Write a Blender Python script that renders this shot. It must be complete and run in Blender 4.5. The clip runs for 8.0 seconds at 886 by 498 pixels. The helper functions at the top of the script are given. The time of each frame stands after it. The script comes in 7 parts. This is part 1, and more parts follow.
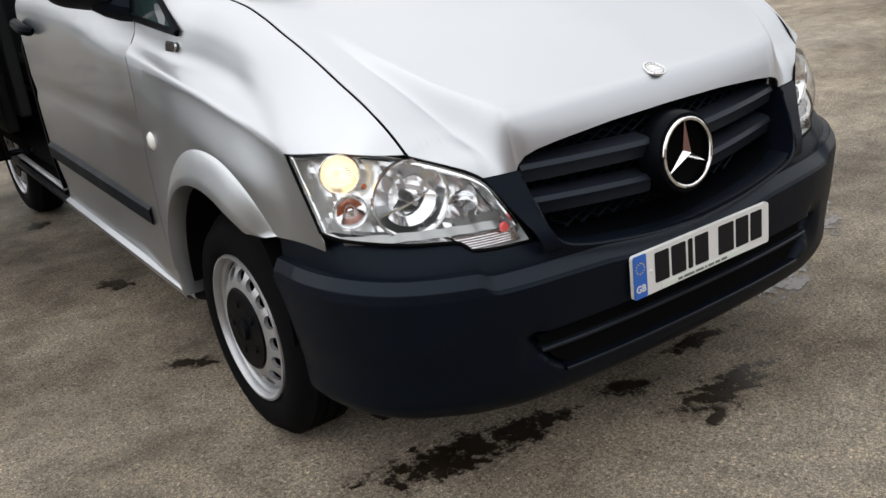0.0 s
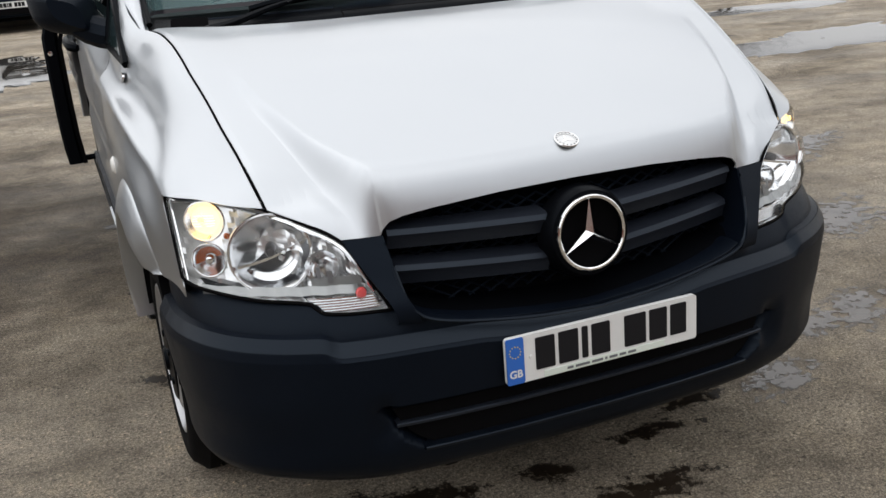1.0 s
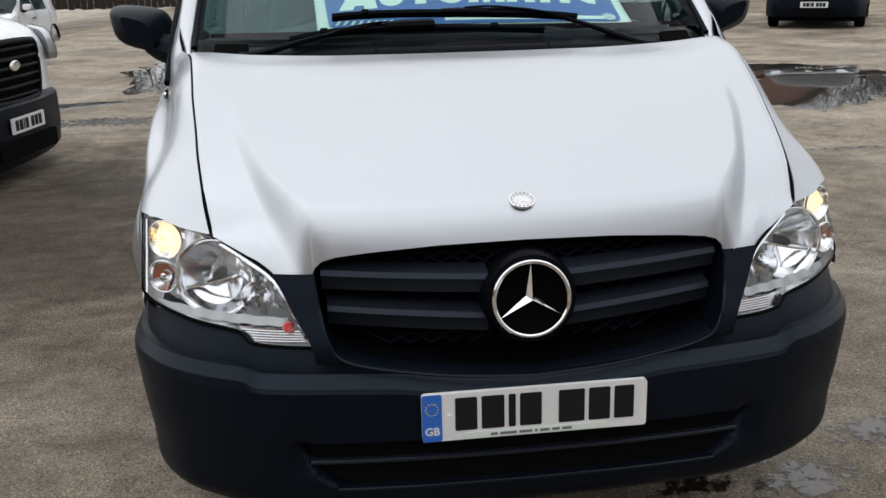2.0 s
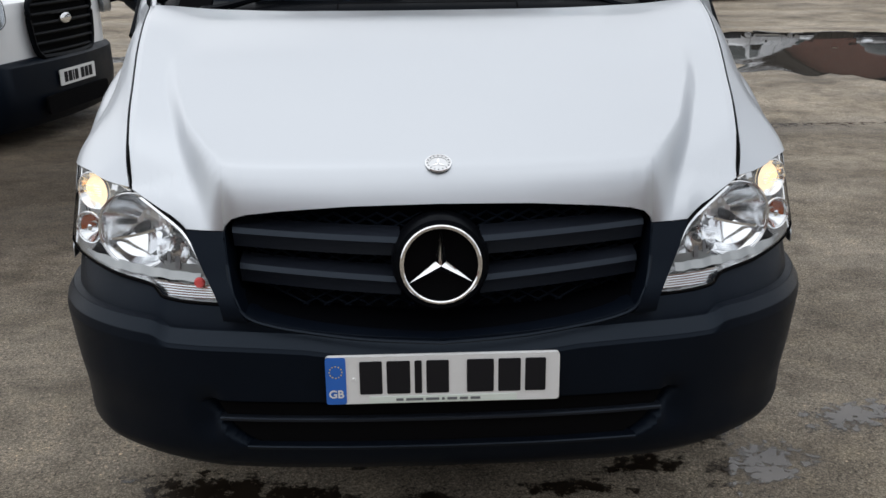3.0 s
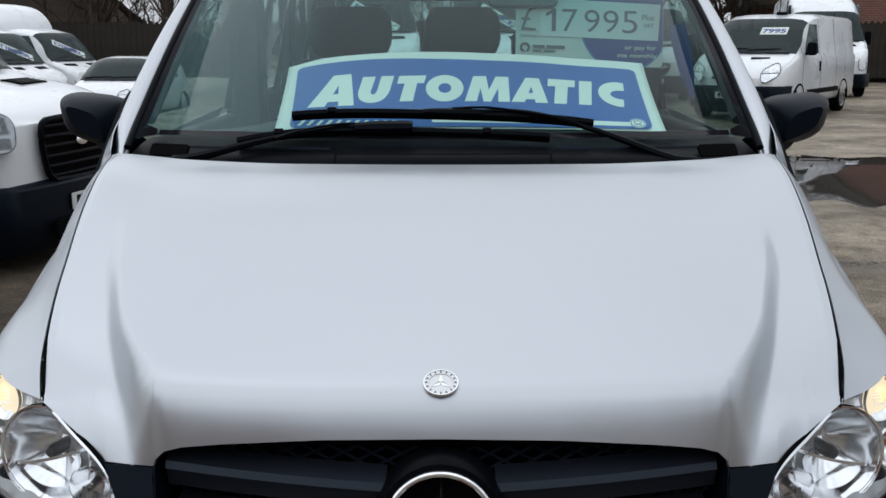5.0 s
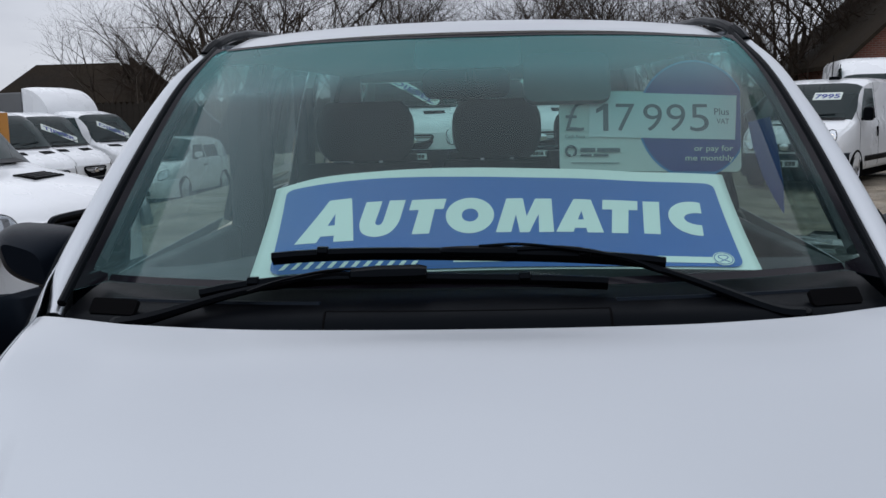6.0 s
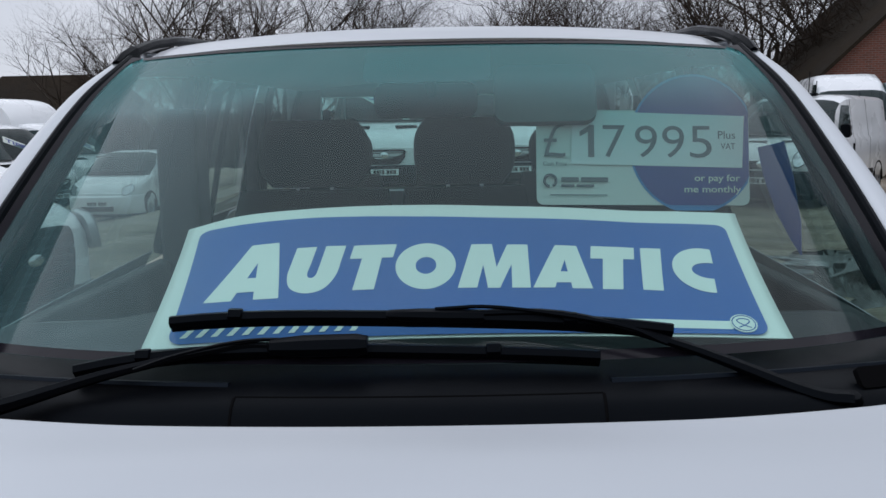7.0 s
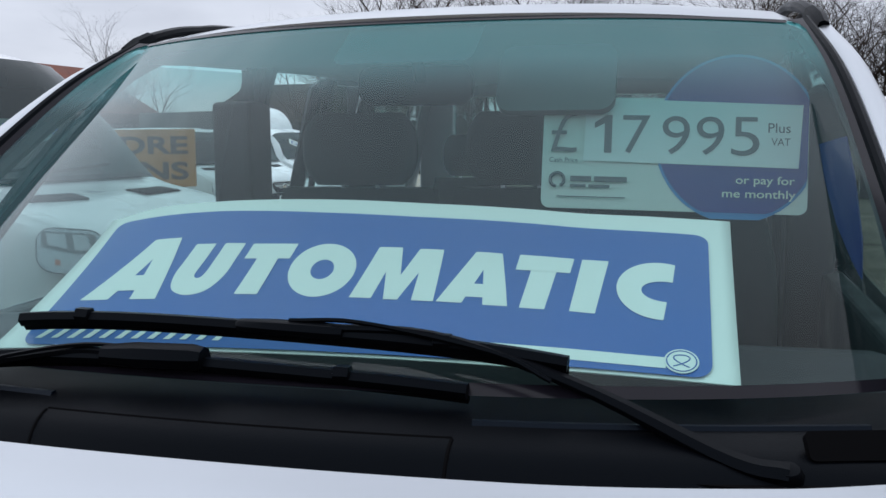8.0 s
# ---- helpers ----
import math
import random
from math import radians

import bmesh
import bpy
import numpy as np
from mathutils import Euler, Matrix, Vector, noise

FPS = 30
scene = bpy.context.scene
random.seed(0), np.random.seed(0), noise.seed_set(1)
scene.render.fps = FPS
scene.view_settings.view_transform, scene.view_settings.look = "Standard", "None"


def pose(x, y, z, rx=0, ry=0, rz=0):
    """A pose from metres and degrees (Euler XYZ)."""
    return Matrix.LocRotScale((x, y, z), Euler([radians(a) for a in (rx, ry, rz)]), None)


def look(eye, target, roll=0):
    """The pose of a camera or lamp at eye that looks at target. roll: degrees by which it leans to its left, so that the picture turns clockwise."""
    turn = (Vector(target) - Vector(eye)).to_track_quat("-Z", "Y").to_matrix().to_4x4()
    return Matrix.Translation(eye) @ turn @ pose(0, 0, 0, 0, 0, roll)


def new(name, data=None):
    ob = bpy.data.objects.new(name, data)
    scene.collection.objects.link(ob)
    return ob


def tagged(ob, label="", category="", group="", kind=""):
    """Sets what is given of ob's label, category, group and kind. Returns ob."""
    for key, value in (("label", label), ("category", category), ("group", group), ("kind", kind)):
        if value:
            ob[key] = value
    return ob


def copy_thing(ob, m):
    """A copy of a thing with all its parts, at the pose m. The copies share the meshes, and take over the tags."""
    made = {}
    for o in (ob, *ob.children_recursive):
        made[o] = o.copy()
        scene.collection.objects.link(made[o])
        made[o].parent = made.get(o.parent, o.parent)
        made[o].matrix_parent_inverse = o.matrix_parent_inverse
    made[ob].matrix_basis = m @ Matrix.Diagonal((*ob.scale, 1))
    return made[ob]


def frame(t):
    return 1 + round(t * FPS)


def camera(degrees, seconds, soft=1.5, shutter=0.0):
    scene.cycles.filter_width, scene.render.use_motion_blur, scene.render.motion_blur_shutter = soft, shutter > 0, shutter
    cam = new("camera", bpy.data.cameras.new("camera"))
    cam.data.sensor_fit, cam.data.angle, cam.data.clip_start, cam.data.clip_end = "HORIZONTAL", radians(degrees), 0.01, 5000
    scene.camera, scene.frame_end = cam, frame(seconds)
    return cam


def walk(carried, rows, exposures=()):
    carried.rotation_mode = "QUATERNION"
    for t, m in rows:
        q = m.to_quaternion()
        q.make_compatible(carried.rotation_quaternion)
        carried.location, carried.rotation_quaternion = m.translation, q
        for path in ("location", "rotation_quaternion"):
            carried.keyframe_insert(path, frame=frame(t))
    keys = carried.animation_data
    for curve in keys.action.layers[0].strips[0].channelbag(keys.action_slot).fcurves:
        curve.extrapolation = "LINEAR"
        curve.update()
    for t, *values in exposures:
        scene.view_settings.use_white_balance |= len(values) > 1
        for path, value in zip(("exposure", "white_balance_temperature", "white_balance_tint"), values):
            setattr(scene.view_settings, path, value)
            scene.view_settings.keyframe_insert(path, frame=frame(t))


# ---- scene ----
cam = camera(49.8, 8.0)
EXPOSURES = [(0.0, 1.14, 6600, 10), (2.5, 0.87, 6350, 10), (4.5, 0.77, 6150, 8), (6.0, 0.38, 5980, 12), (7.0, 0.43, 5920, 12), (8.0, 0.63, 5850, 12)]
PATH = [
    (0, (-1.811, -1.542, 1.45), (-0.779, 0.021, 0.748), -6.6),
    (0.3, (-1.618, -1.667, 1.47), (-0.729, 0.006, 0.784), -4.5),
    (0.5, (-1.45, -1.733, 1.46), (-0.683, -0.011, 0.789), -5.5),
    (1, (-1.096, -1.799, 1.449), (-0.4, -0.032, 0.822), -4.3),
    (1.2, (-0.978, -1.813, 1.478), (-0.29, -0.039, 0.863), -3.4),
    (2.3, (-0.287, -1.959, 1.486), (-0.151, -0.047, 0.913), -0.3),
    (2.5, (-0.197, -1.936, 1.471), (-0.064, -0.032, 0.872), 0.3),
    (3, (-0.065, -1.931, 1.469), (0.002, -0.037, 0.827), -0.6),
    (3.5, (0.022, -1.945, 1.472), (-0.029, -0.046, 0.845), -0.2),
    (4, (0.05, -1.868, 1.477), (-0.024, 0.052, 0.926), -1.6),
    (4.5, (0.024, -1.635, 1.494), (-0.003, 0.299, 0.984), -0.5),
    (4.7, (0.001, -1.537, 1.501), (0.015, 0.407, 1.029), 0.3),
    (5.8, (0.054, -0.865, 1.609), (-0.058, 1.105, 1.285), -1.3),
    (6, (0.05, -0.756, 1.62), (-0.054, 1.221, 1.335), -1.4),
    (6.3, (0.028, -0.588, 1.63), (-0.048, 1.397, 1.399), -1.8),
    (6.5, (0.002, -0.497, 1.64), (-0.027, 1.489, 1.403), -1.5),
    (7, (0.073, -0.343, 1.637), (0.023, 1.64, 1.379), -1.1),
    (7.5, (0.327, -0.205, 1.63), (0.005, 1.754, 1.387), 0.2),
    (7.7, (0.439, -0.134, 1.619), (0.004, 1.803, 1.375), -0.8),
    (8, (0.526, -0.025, 1.59), (0.012, 1.894, 1.358), -0.5),
]
walk(cam, [(t, look(eye, target, roll)) for t, eye, target, roll in PATH], EXPOSURES)

# ---- world, light, exposure ----
def make_world():
    w = bpy.data.worlds.new("overcast_sky")
    scene.world = w
    w.use_nodes = True
    nt = w.node_tree
    nt.nodes.clear()
    out = nt.nodes.new("ShaderNodeOutputWorld")
    bg = nt.nodes.new("ShaderNodeBackground")
    sky = nt.nodes.new("ShaderNodeTexSky")
    sky.sky_type, sky.sun_disc = "NISHITA", False
    sky.sun_elevation, sky.sun_rotation = radians(74), radians(-83)
    tame = nt.nodes.new("ShaderNodeHueSaturation")
    tame.inputs["Saturation"].default_value = 0.12
    tame.inputs["Value"].default_value = 0.10
    coord = nt.nodes.new("ShaderNodeTexCoord")
    stretch = nt.nodes.new("ShaderNodeMapping")
    stretch.inputs["Scale"].default_value = (1.0, 1.0, 3.2)
    cloud = nt.nodes.new("ShaderNodeTexNoise")
    cloud.inputs["Scale"].default_value, cloud.inputs["Detail"].default_value = 2.6, 6
    ramp = nt.nodes.new("ShaderNodeValToRGB")
    ramp.color_ramp.elements[0].position, ramp.color_ramp.elements[0].color = 0.30, (0.50, 0.51, 0.54, 1)
    ramp.color_ramp.elements[1].position, ramp.color_ramp.elements[1].color = 0.70, (0.95, 0.95, 0.95, 1)
    mix = nt.nodes.new("ShaderNodeMix")
    mix.data_type = "RGBA"
    mix.inputs["Factor"].default_value = 0.72
    ln = nt.links.new
    ln(coord.outputs["Generated"], stretch.inputs["Vector"])
    ln(stretch.outputs["Vector"], cloud.inputs["Vector"])
    ln(cloud.outputs["Fac"], ramp.inputs["Fac"])
    ln(sky.outputs["Color"], tame.inputs["Color"])
    ln(tame.outputs["Color"], mix.inputs["A"])
    ln(ramp.outputs["Color"], mix.inputs["B"])
    # an overcast sky is about three times brighter overhead than at the horizon
    sep = nt.nodes.new("ShaderNodeSeparateXYZ")
    rise = nt.nodes.new("ShaderNodeMapRange")
    rise.inputs["From Min"].default_value, rise.inputs["From Max"].default_value = 0.02, 0.42
    rise.inputs["To Min"].default_value, rise.inputs["To Max"].default_value = 0.84, 1.18
    grade = nt.nodes.new("ShaderNodeMix")
    grade.data_type, grade.blend_type = "RGBA", "MULTIPLY"
    grade.inputs["Factor"].default_value = 1.0
    ln(coord.outputs["Generated"], sep.inputs["Vector"])
    ln(sep.outputs["Z"], rise.inputs["Value"])
    ln(mix.outputs["Result"], grade.inputs["A"])
    ln(rise.outputs["Result"], grade.inputs["B"])
    ln(grade.outputs["Result"], bg.inputs["Color"])
    bg.inputs["Strength"].default_value = SKY_STRENGTH
    ln(bg.outputs["Background"], out.inputs["Surface"])
    sun = new("sun", bpy.data.lights.new("sun", "SUN"))
    sun.data.energy, sun.data.angle, sun.data.color = 0.6, radians(130), (1.0, 0.97, 0.93)
    sun.matrix_world = look((-4, 0.5, 14), (0, 0, 0))


SKY_STRENGTH = 0.79
make_world()


# ---- helpers ----
def material(name, colour, rough=0.5, metal=0.0, coat=0.0, vary=0.0, scale=8.0, fine=0.0, fine_scale=200.0, bump=0.0, spec=0.5):
    """A principled material with two scales of tone, a fine grain and a bump."""
    m = bpy.data.materials.new(name)
    m.use_nodes = True
    nt = m.node_tree
    b = nt.nodes["Principled BSDF"]
    b.inputs["Base Color"].default_value = (*colour, 1)
    b.inputs["Roughness"].default_value = rough
    b.inputs["Metallic"].default_value = metal
    b.inputs["Coat Weight"].default_value = coat
    b.inputs["Coat Roughness"].default_value = 0.06
    b.inputs["Specular IOR Level"].default_value = spec
    if vary or fine or bump:
        co = nt.nodes.new("ShaderNodeTexCoord")
        big = nt.nodes.new("ShaderNodeTexNoise")
        big.inputs["Scale"].default_value, big.inputs["Detail"].default_value = scale, 5
        small = nt.nodes.new("ShaderNodeTexNoise")
        small.inputs["Scale"].default_value, small.inputs["Detail"].default_value = fine_scale, 3
        nt.links.new(co.outputs["Object"], big.inputs["Vector"])
        nt.links.new(co.outputs["Object"], small.inputs["Vector"])
        prev = None
        for node, amount in ((big, vary), (small, fine)):
            if not amount:
                continue
            mul = nt.nodes.new("ShaderNodeMapRange")
            mul.inputs["From Min"].default_value, mul.inputs["From Max"].default_value = 0.3, 0.7
            mul.inputs["To Min"].default_value, mul.inputs["To Max"].default_value = 1 - amount, 1 + amount
            nt.links.new(node.outputs["Fac"], mul.inputs["Value"])
            mx = nt.nodes.new("ShaderNodeMix")
            mx.data_type, mx.blend_type = "RGBA", "MULTIPLY"
            mx.inputs["Factor"].default_value = 1.0
            if prev:
                nt.links.new(prev, mx.inputs["A"])
            else:
                mx.inputs["A"].default_value = (*colour, 1)
            nt.links.new(mul.outputs["Result"], mx.inputs["B"])
            prev = mx.outputs["Result"]
        if prev:
            nt.links.new(prev, b.inputs["Base Color"])
        if vary:
            rr = nt.nodes.new("ShaderNodeMapRange")
            rr.inputs["From Min"].default_value, rr.inputs["From Max"].default_value = 0.3, 0.7
            rr.inputs["To Min"].default_value, rr.inputs["To Max"].default_value = rough * 0.85, min(1, rough * 1.2)
            nt.links.new(big.outputs["Fac"], rr.inputs["Value"])
            nt.links.new(rr.outputs["Result"], b.inputs["Roughness"])
        if bump:
            bp = nt.nodes.new("ShaderNodeBump")
            bp.inputs["Strength"].default_value, bp.inputs["Distance"].default_value = bump, 0.002
            nt.links.new(small.outputs["Fac"], bp.inputs["Height"])
            nt.links.new(bp.outputs["Normal"], b.inputs["Normal"])
    return m


def glass_material(name, tint, band=None, gloss=0.02, haze=0.0):
    """Thin glass: a clear tinted sheet with a Fresnel gloss; band = (from z, to z, colour) for a shaded top strip. A
    diffuse veil stands in for dust, haze and reflected sky.
    """
    m = bpy.data.materials.new(name)
    m.use_nodes = True
    nt = m.node_tree
    nt.nodes.clear()
    out = nt.nodes.new("ShaderNodeOutputMaterial")
    clear = nt.nodes.new("ShaderNodeBsdfTransparent")
    clear.inputs["Color"].default_value = (*tint, 1)
    shine = nt.nodes.new("ShaderNodeBsdfGlossy")
    shine.inputs["Roughness"].default_value = gloss
    face = nt.nodes.new("ShaderNodeLayerWeight")
    face.inputs["Blend"].default_value = 0.5
    power = nt.nodes.new("ShaderNodeMath")
    power.operation = "POWER"
    power.inputs[1].default_value = 5.0
    fres = nt.nodes.new("ShaderNodeMapRange")
    fres.inputs["To Min"].default_value, fres.inputs["To Max"].default_value = 0.025, 1.0
    nt.links.new(face.outputs["Facing"], power.inputs[0])
    nt.links.new(power.outputs[0], fres.inputs["Value"])
    mix = nt.nodes.new("ShaderNodeMixShader")
    if band:
        geo = nt.nodes.new("ShaderNodeTexCoord")
        sep = nt.nodes.new("ShaderNodeSeparateXYZ")
        mr = nt.nodes.new("ShaderNodeMapRange")
        mr.interpolation_type = "SMOOTHSTEP"
        mr.inputs["From Min"].default_value, mr.inputs["From Max"].default_value = band[0], band[1]
        cm = nt.nodes.new("ShaderNodeMix")
        cm.data_type = "RGBA"
        cm.inputs["A"].default_value, cm.inputs["B"].default_value = (*tint, 1), (*band[2], 1)
        nt.links.new(geo.outputs["Object"], sep.inputs["Vector"])
        nt.links.new(sep.outputs["Z"], mr.inputs["Value"])
        nt.links.new(mr.outputs["Result"], cm.inputs["Factor"])
        nt.links.new(cm.outputs["Result"], clear.inputs["Color"])
    base = clear.outputs[0]
    if haze:
        film = nt.nodes.new("ShaderNodeBsdfDiffuse")
        film.inputs["Color"].default_value = (0.28, 0.51, 0.54, 1)
        dm = nt.nodes.new("ShaderNodeMixShader")
        dm.inputs[0].default_value = haze
        if band:
            fm = nt.nodes.new("ShaderNodeMix")
            fm.data_type = "RGBA"
            fm.inputs["A"].default_value, fm.inputs["B"].default_value = (0.28, 0.51, 0.54, 1), (0.13, 0.45, 0.46, 1)
            nt.links.new(mr.outputs["Result"], fm.inputs["Factor"])
            nt.links.new(fm.outputs["Result"], film.inputs["Color"])
            fd = nt.nodes.new("ShaderNodeMapRange")
            fd.inputs["To Min"].default_value, fd.inputs["To Max"].default_value = haze, haze * 6.5
            nt.links.new(mr.outputs["Result"], fd.inputs["Value"])
            low = nt.nodes.new("ShaderNodeMapRange")
            low.inputs["From Min"].default_value, low.inputs["From Max"].default_value = 1.31, 1.55
            low.inputs["To Min"].default_value = 0.12
            nt.links.new(sep.outputs["Z"], low.inputs["Value"])
            veil_share = nt.nodes.new("ShaderNodeMath")
            veil_share.operation = "MULTIPLY"
            nt.links.new(fd.outputs["Result"], veil_share.inputs[0])
            # thicker veil towards -x stands in for sky reflected in the glass
            corner = nt.nodes.new("ShaderNodeMapRange")
            corner.interpolation_type = "SMOOTHSTEP"
            corner.inputs["From Min"].default_value, corner.inputs["From Max"].default_value = -0.10, -0.60
            corner.inputs["To Max"].default_value = 2.6
            nt.links.new(sep.outputs["X"], corner.inputs["Value"])
            most = nt.nodes.new("ShaderNodeMath")
            most.operation = "MAXIMUM"
            nt.links.new(low.outputs["Result"], most.inputs[0])
            nt.links.new(corner.outputs["Result"], most.inputs[1])
            nt.links.new(most.outputs[0], veil_share.inputs[1])
            cap = nt.nodes.new("ShaderNodeMath")
            cap.operation = "MINIMUM"
            cap.inputs[1].default_value = 0.29
            nt.links.new(veil_share.outputs[0], cap.inputs[0])
            nt.links.new(cap.outputs[0], dm.inputs[0])
        nt.links.new(base, dm.inputs[1])
        nt.links.new(film.outputs[0], dm.inputs[2])
        base = dm.outputs[0]
    nt.links.new(fres.outputs[0], mix.inputs[0])
    nt.links.new(base, mix.inputs[1])
    nt.links.new(shine.outputs[0], mix.inputs[2])
    nt.links.new(mix.outputs[0], out.inputs["Surface"])
    return m


def glow_material(name, colour, strength):
    m = bpy.data.materials.new(name)
    m.use_nodes = True
    b = m.node_tree.nodes["Principled BSDF"]
    b.inputs["Base Color"].default_value = (*colour, 1)
    b.inputs["Emission Color"].default_value = (*colour, 1)
    b.inputs["Emission Strength"].default_value = strength
    return m


def finish(name, verts, faces, mat, parent=None, label="", smooth=35, solid=0.0, bevel=0.0):
    me = bpy.data.meshes.new(name)
    me.from_pydata([tuple(map(float, v)) for v in verts], [], faces)
    bm = bmesh.new()
    bm.from_mesh(me)
    bmesh.ops.remove_doubles(bm, verts=bm.verts, dist=1e-5)
    bmesh.ops.recalc_face_normals(bm, faces=bm.faces)
    bm.to_mesh(me)
    bm.free()
    return place(name, me, mat, parent, label, smooth, solid, bevel)


def place(name, me, mat, parent=None, label="", smooth=35, solid=0.0, bevel=0.0):
    ob = new(name, me)
    me.materials.append(mat)
    if smooth:
        for p in me.polygons:
            p.use_smooth = True
        me.set_sharp_from_angle(angle=radians(smooth))
    if solid:
        # keep the shading flat up to an open edge
        count = {}
        for q in me.polygons:
            for k in q.edge_keys:
                count[k] = count.get(k, 0) + 1
        for e in me.edges:
            if count.get(e.key) == 1:
                e.use_edge_sharp = True
    if solid:
        md = ob.modifiers.new("thickness", "SOLIDIFY")
        md.thickness, md.offset = solid, 0
    if bevel:
        md = ob.modifiers.new("rounded", "BEVEL")
        md.width, md.segments, md.limit_method, md.angle_limit = bevel, 3, "ANGLE", radians(35)
    if parent is not None:
        ob.parent = parent
    if label:
        tagged(ob, label)
    return ob


def root(name, label, category, group="", kind=""):
    return tagged(new(name), label, category, group, kind)


def grid(rows):
    """Vertices and faces of a sheet from equal rows of points."""
    n, m = len(rows), len(rows[0])
    v = [p for r in rows for p in r]
    f = [(i * m + j, i * m + j + 1, (i + 1) * m + j + 1, (i + 1) * m + j) for i in range(n - 1) for j in range(m - 1)]
    return v, f


def merge(*sheets):
    v, f = [], []
    for a, b in sheets:
        k = len(v)
        v += list(a)
        f += [tuple(i + k for i in q) for q in b]
    return v, f


def flip(sheet):
    return [(-p[0], p[1], p[2]) for p in sheet[0]], [tuple(reversed(q)) for q in sheet[1]]


def both(sheet):
    return merge(sheet, flip(sheet))


SLOPES = {}


def lin(x, *pairs):
    """A smooth line through pairs (x, value) with no overshoot, level beyond its ends."""
    if x <= pairs[0][0]:
        return float(pairs[0][1])
    if x >= pairs[-1][0]:
        return float(pairs[-1][1])
    n = len(pairs)
    if pairs not in SLOPES:
        h = [pairs[i + 1][0] - pairs[i][0] for i in range(n - 1)]
        d = [(pairs[i + 1][1] - pairs[i][1]) / max(h[i], 1e-9) for i in range(n - 1)]
        m = [d[0]] + [0.0 if d[i - 1] * d[i] <= 0 else (h[i - 1] + h[i]) * 3 / ((2 * h[i] + h[i - 1]) / d[i - 1] + (h[i] + 2 * h[i - 1]) / d[i]) for i in range(1, n - 1)] + [d[-1]]
        SLOPES[pairs] = m
    m = SLOPES[pairs]
    i = next(k for k in range(n - 1) if x <= pairs[k + 1][0])
    (x0, y0), (x1, y1) = pairs[i], pairs[i + 1]
    w = x1 - x0
    t = (x - x0) / w
    return (2 * t ** 3 - 3 * t * t + 1) * y0 + (t ** 3 - 2 * t * t + t) * w * m[i] + (3 * t * t - 2 * t ** 3) * y1 + (t ** 3 - t * t) * w * m[i + 1]


def ease(a, b, x):
    t = min(1.0, max(0.0, (x - a) / (b - a)))
    return t * t * (3 - 2 * t)


def curve(pts, n):
    """n points of a smooth curve through pts."""
    p = [Vector(q) for q in pts]
    p = [2 * p[0] - p[1]] + p + [2 * p[-1] - p[-2]]
    out = []
    for k in range(n):
        s = k / (n - 1) * (len(p) - 3)
        i = min(int(s), len(p) - 4)
        t = s - i
        a, b, c, d = p[i:i + 4]
        out.append(0.5 * ((2 * b) + (c - a) * t + (2 * a - 5 * b + 4 * c - d) * t * t + (3 * b - a - 3 * c + d) * t ** 3))
    return out


def tube(pts, radius, sides=8, flat=1.0):
    """A tube along pts; radius a number or one for each point."""
    pts = [Vector(p) for p in pts]
    rows = []
    up = Vector((0, 0, 1))
    for i, p in enumerate(pts):
        d = (pts[min(i + 1, len(pts) - 1)] - pts[max(i - 1, 0)]).normalized()
        a = d.cross(up)
        a = a.normalized() if a.length > 1e-4 else Vector((1, 0, 0))
        b = a.cross(d).normalized()
        r = radius[i] if isinstance(radius, (list, tuple)) else radius
        rows.append([p + a * (r * math.cos(t)) + b * (r * flat * math.sin(t)) for t in [2 * math.pi * k / sides for k in range(sides + 1)]])
    v, f = grid(rows)
    m = sides + 1
    f.append(tuple(range(sides)))
    f.append(tuple(reversed(range((len(pts) - 1) * m, (len(pts) - 1) * m + sides))))
    return v, f


def lathe(profile, n, centre=(0, 0, 0), axis=(-1, 0, 0), start=0.0, sweep=1.0):
    """Turns (radius, along) round an axis."""
    q = Vector((0, 0, 1)).rotation_difference(Vector(axis).normalized())
    c = Vector(centre)
    rows = []
    for k in range(n + 1):
        t = 2 * math.pi * (start + sweep * k / n)
        rows.append([c + q @ Vector((r * math.cos(t), r * math.sin(t), a)) for r, a in profile])
    return grid(rows)


def box(x0, x1, y0, y1, z0, z1):
    v = [(x, y, z) for x in (x0, x1) for y in (y0, y1) for z in (z0, z1)]
    return v, [(0, 1, 3, 2), (4, 6, 7, 5), (0, 4, 5, 1), (2, 3, 7, 6), (0, 2, 6, 4), (1, 5, 7, 3)]


def moved(sheet, m):
    return [m @ Vector(p) for p in sheet[0]], sheet[1]


def prism(outline, depth, m=Matrix()):
    """An outline (x, z) thickened along y from 0 to depth."""
    n = len(outline)
    v = [m @ Vector((x, 0, z)) for x, z in outline] + [m @ Vector((x, depth, z)) for x, z in outline]
    f = [tuple(range(n)), tuple(reversed(range(n, 2 * n)))] + [(i, i + n, (i + 1) % n + n, (i + 1) % n) for i in range(n)]
    return v, f


def round_rect(w, h, r, n=5, cx=0.0, cz=0.0):
    out = []
    for sx, sz, a in ((1, 1, 0), (-1, 1, 90), (-1, -1, 180), (1, -1, 270)):
        for k in range(n + 1):
            t = radians(a + 90 * k / n)
            out.append((cx + sx * (w / 2 - r) + r * math.cos(t), cz + sz * (h / 2 - r) + r * math.sin(t)))
    return out


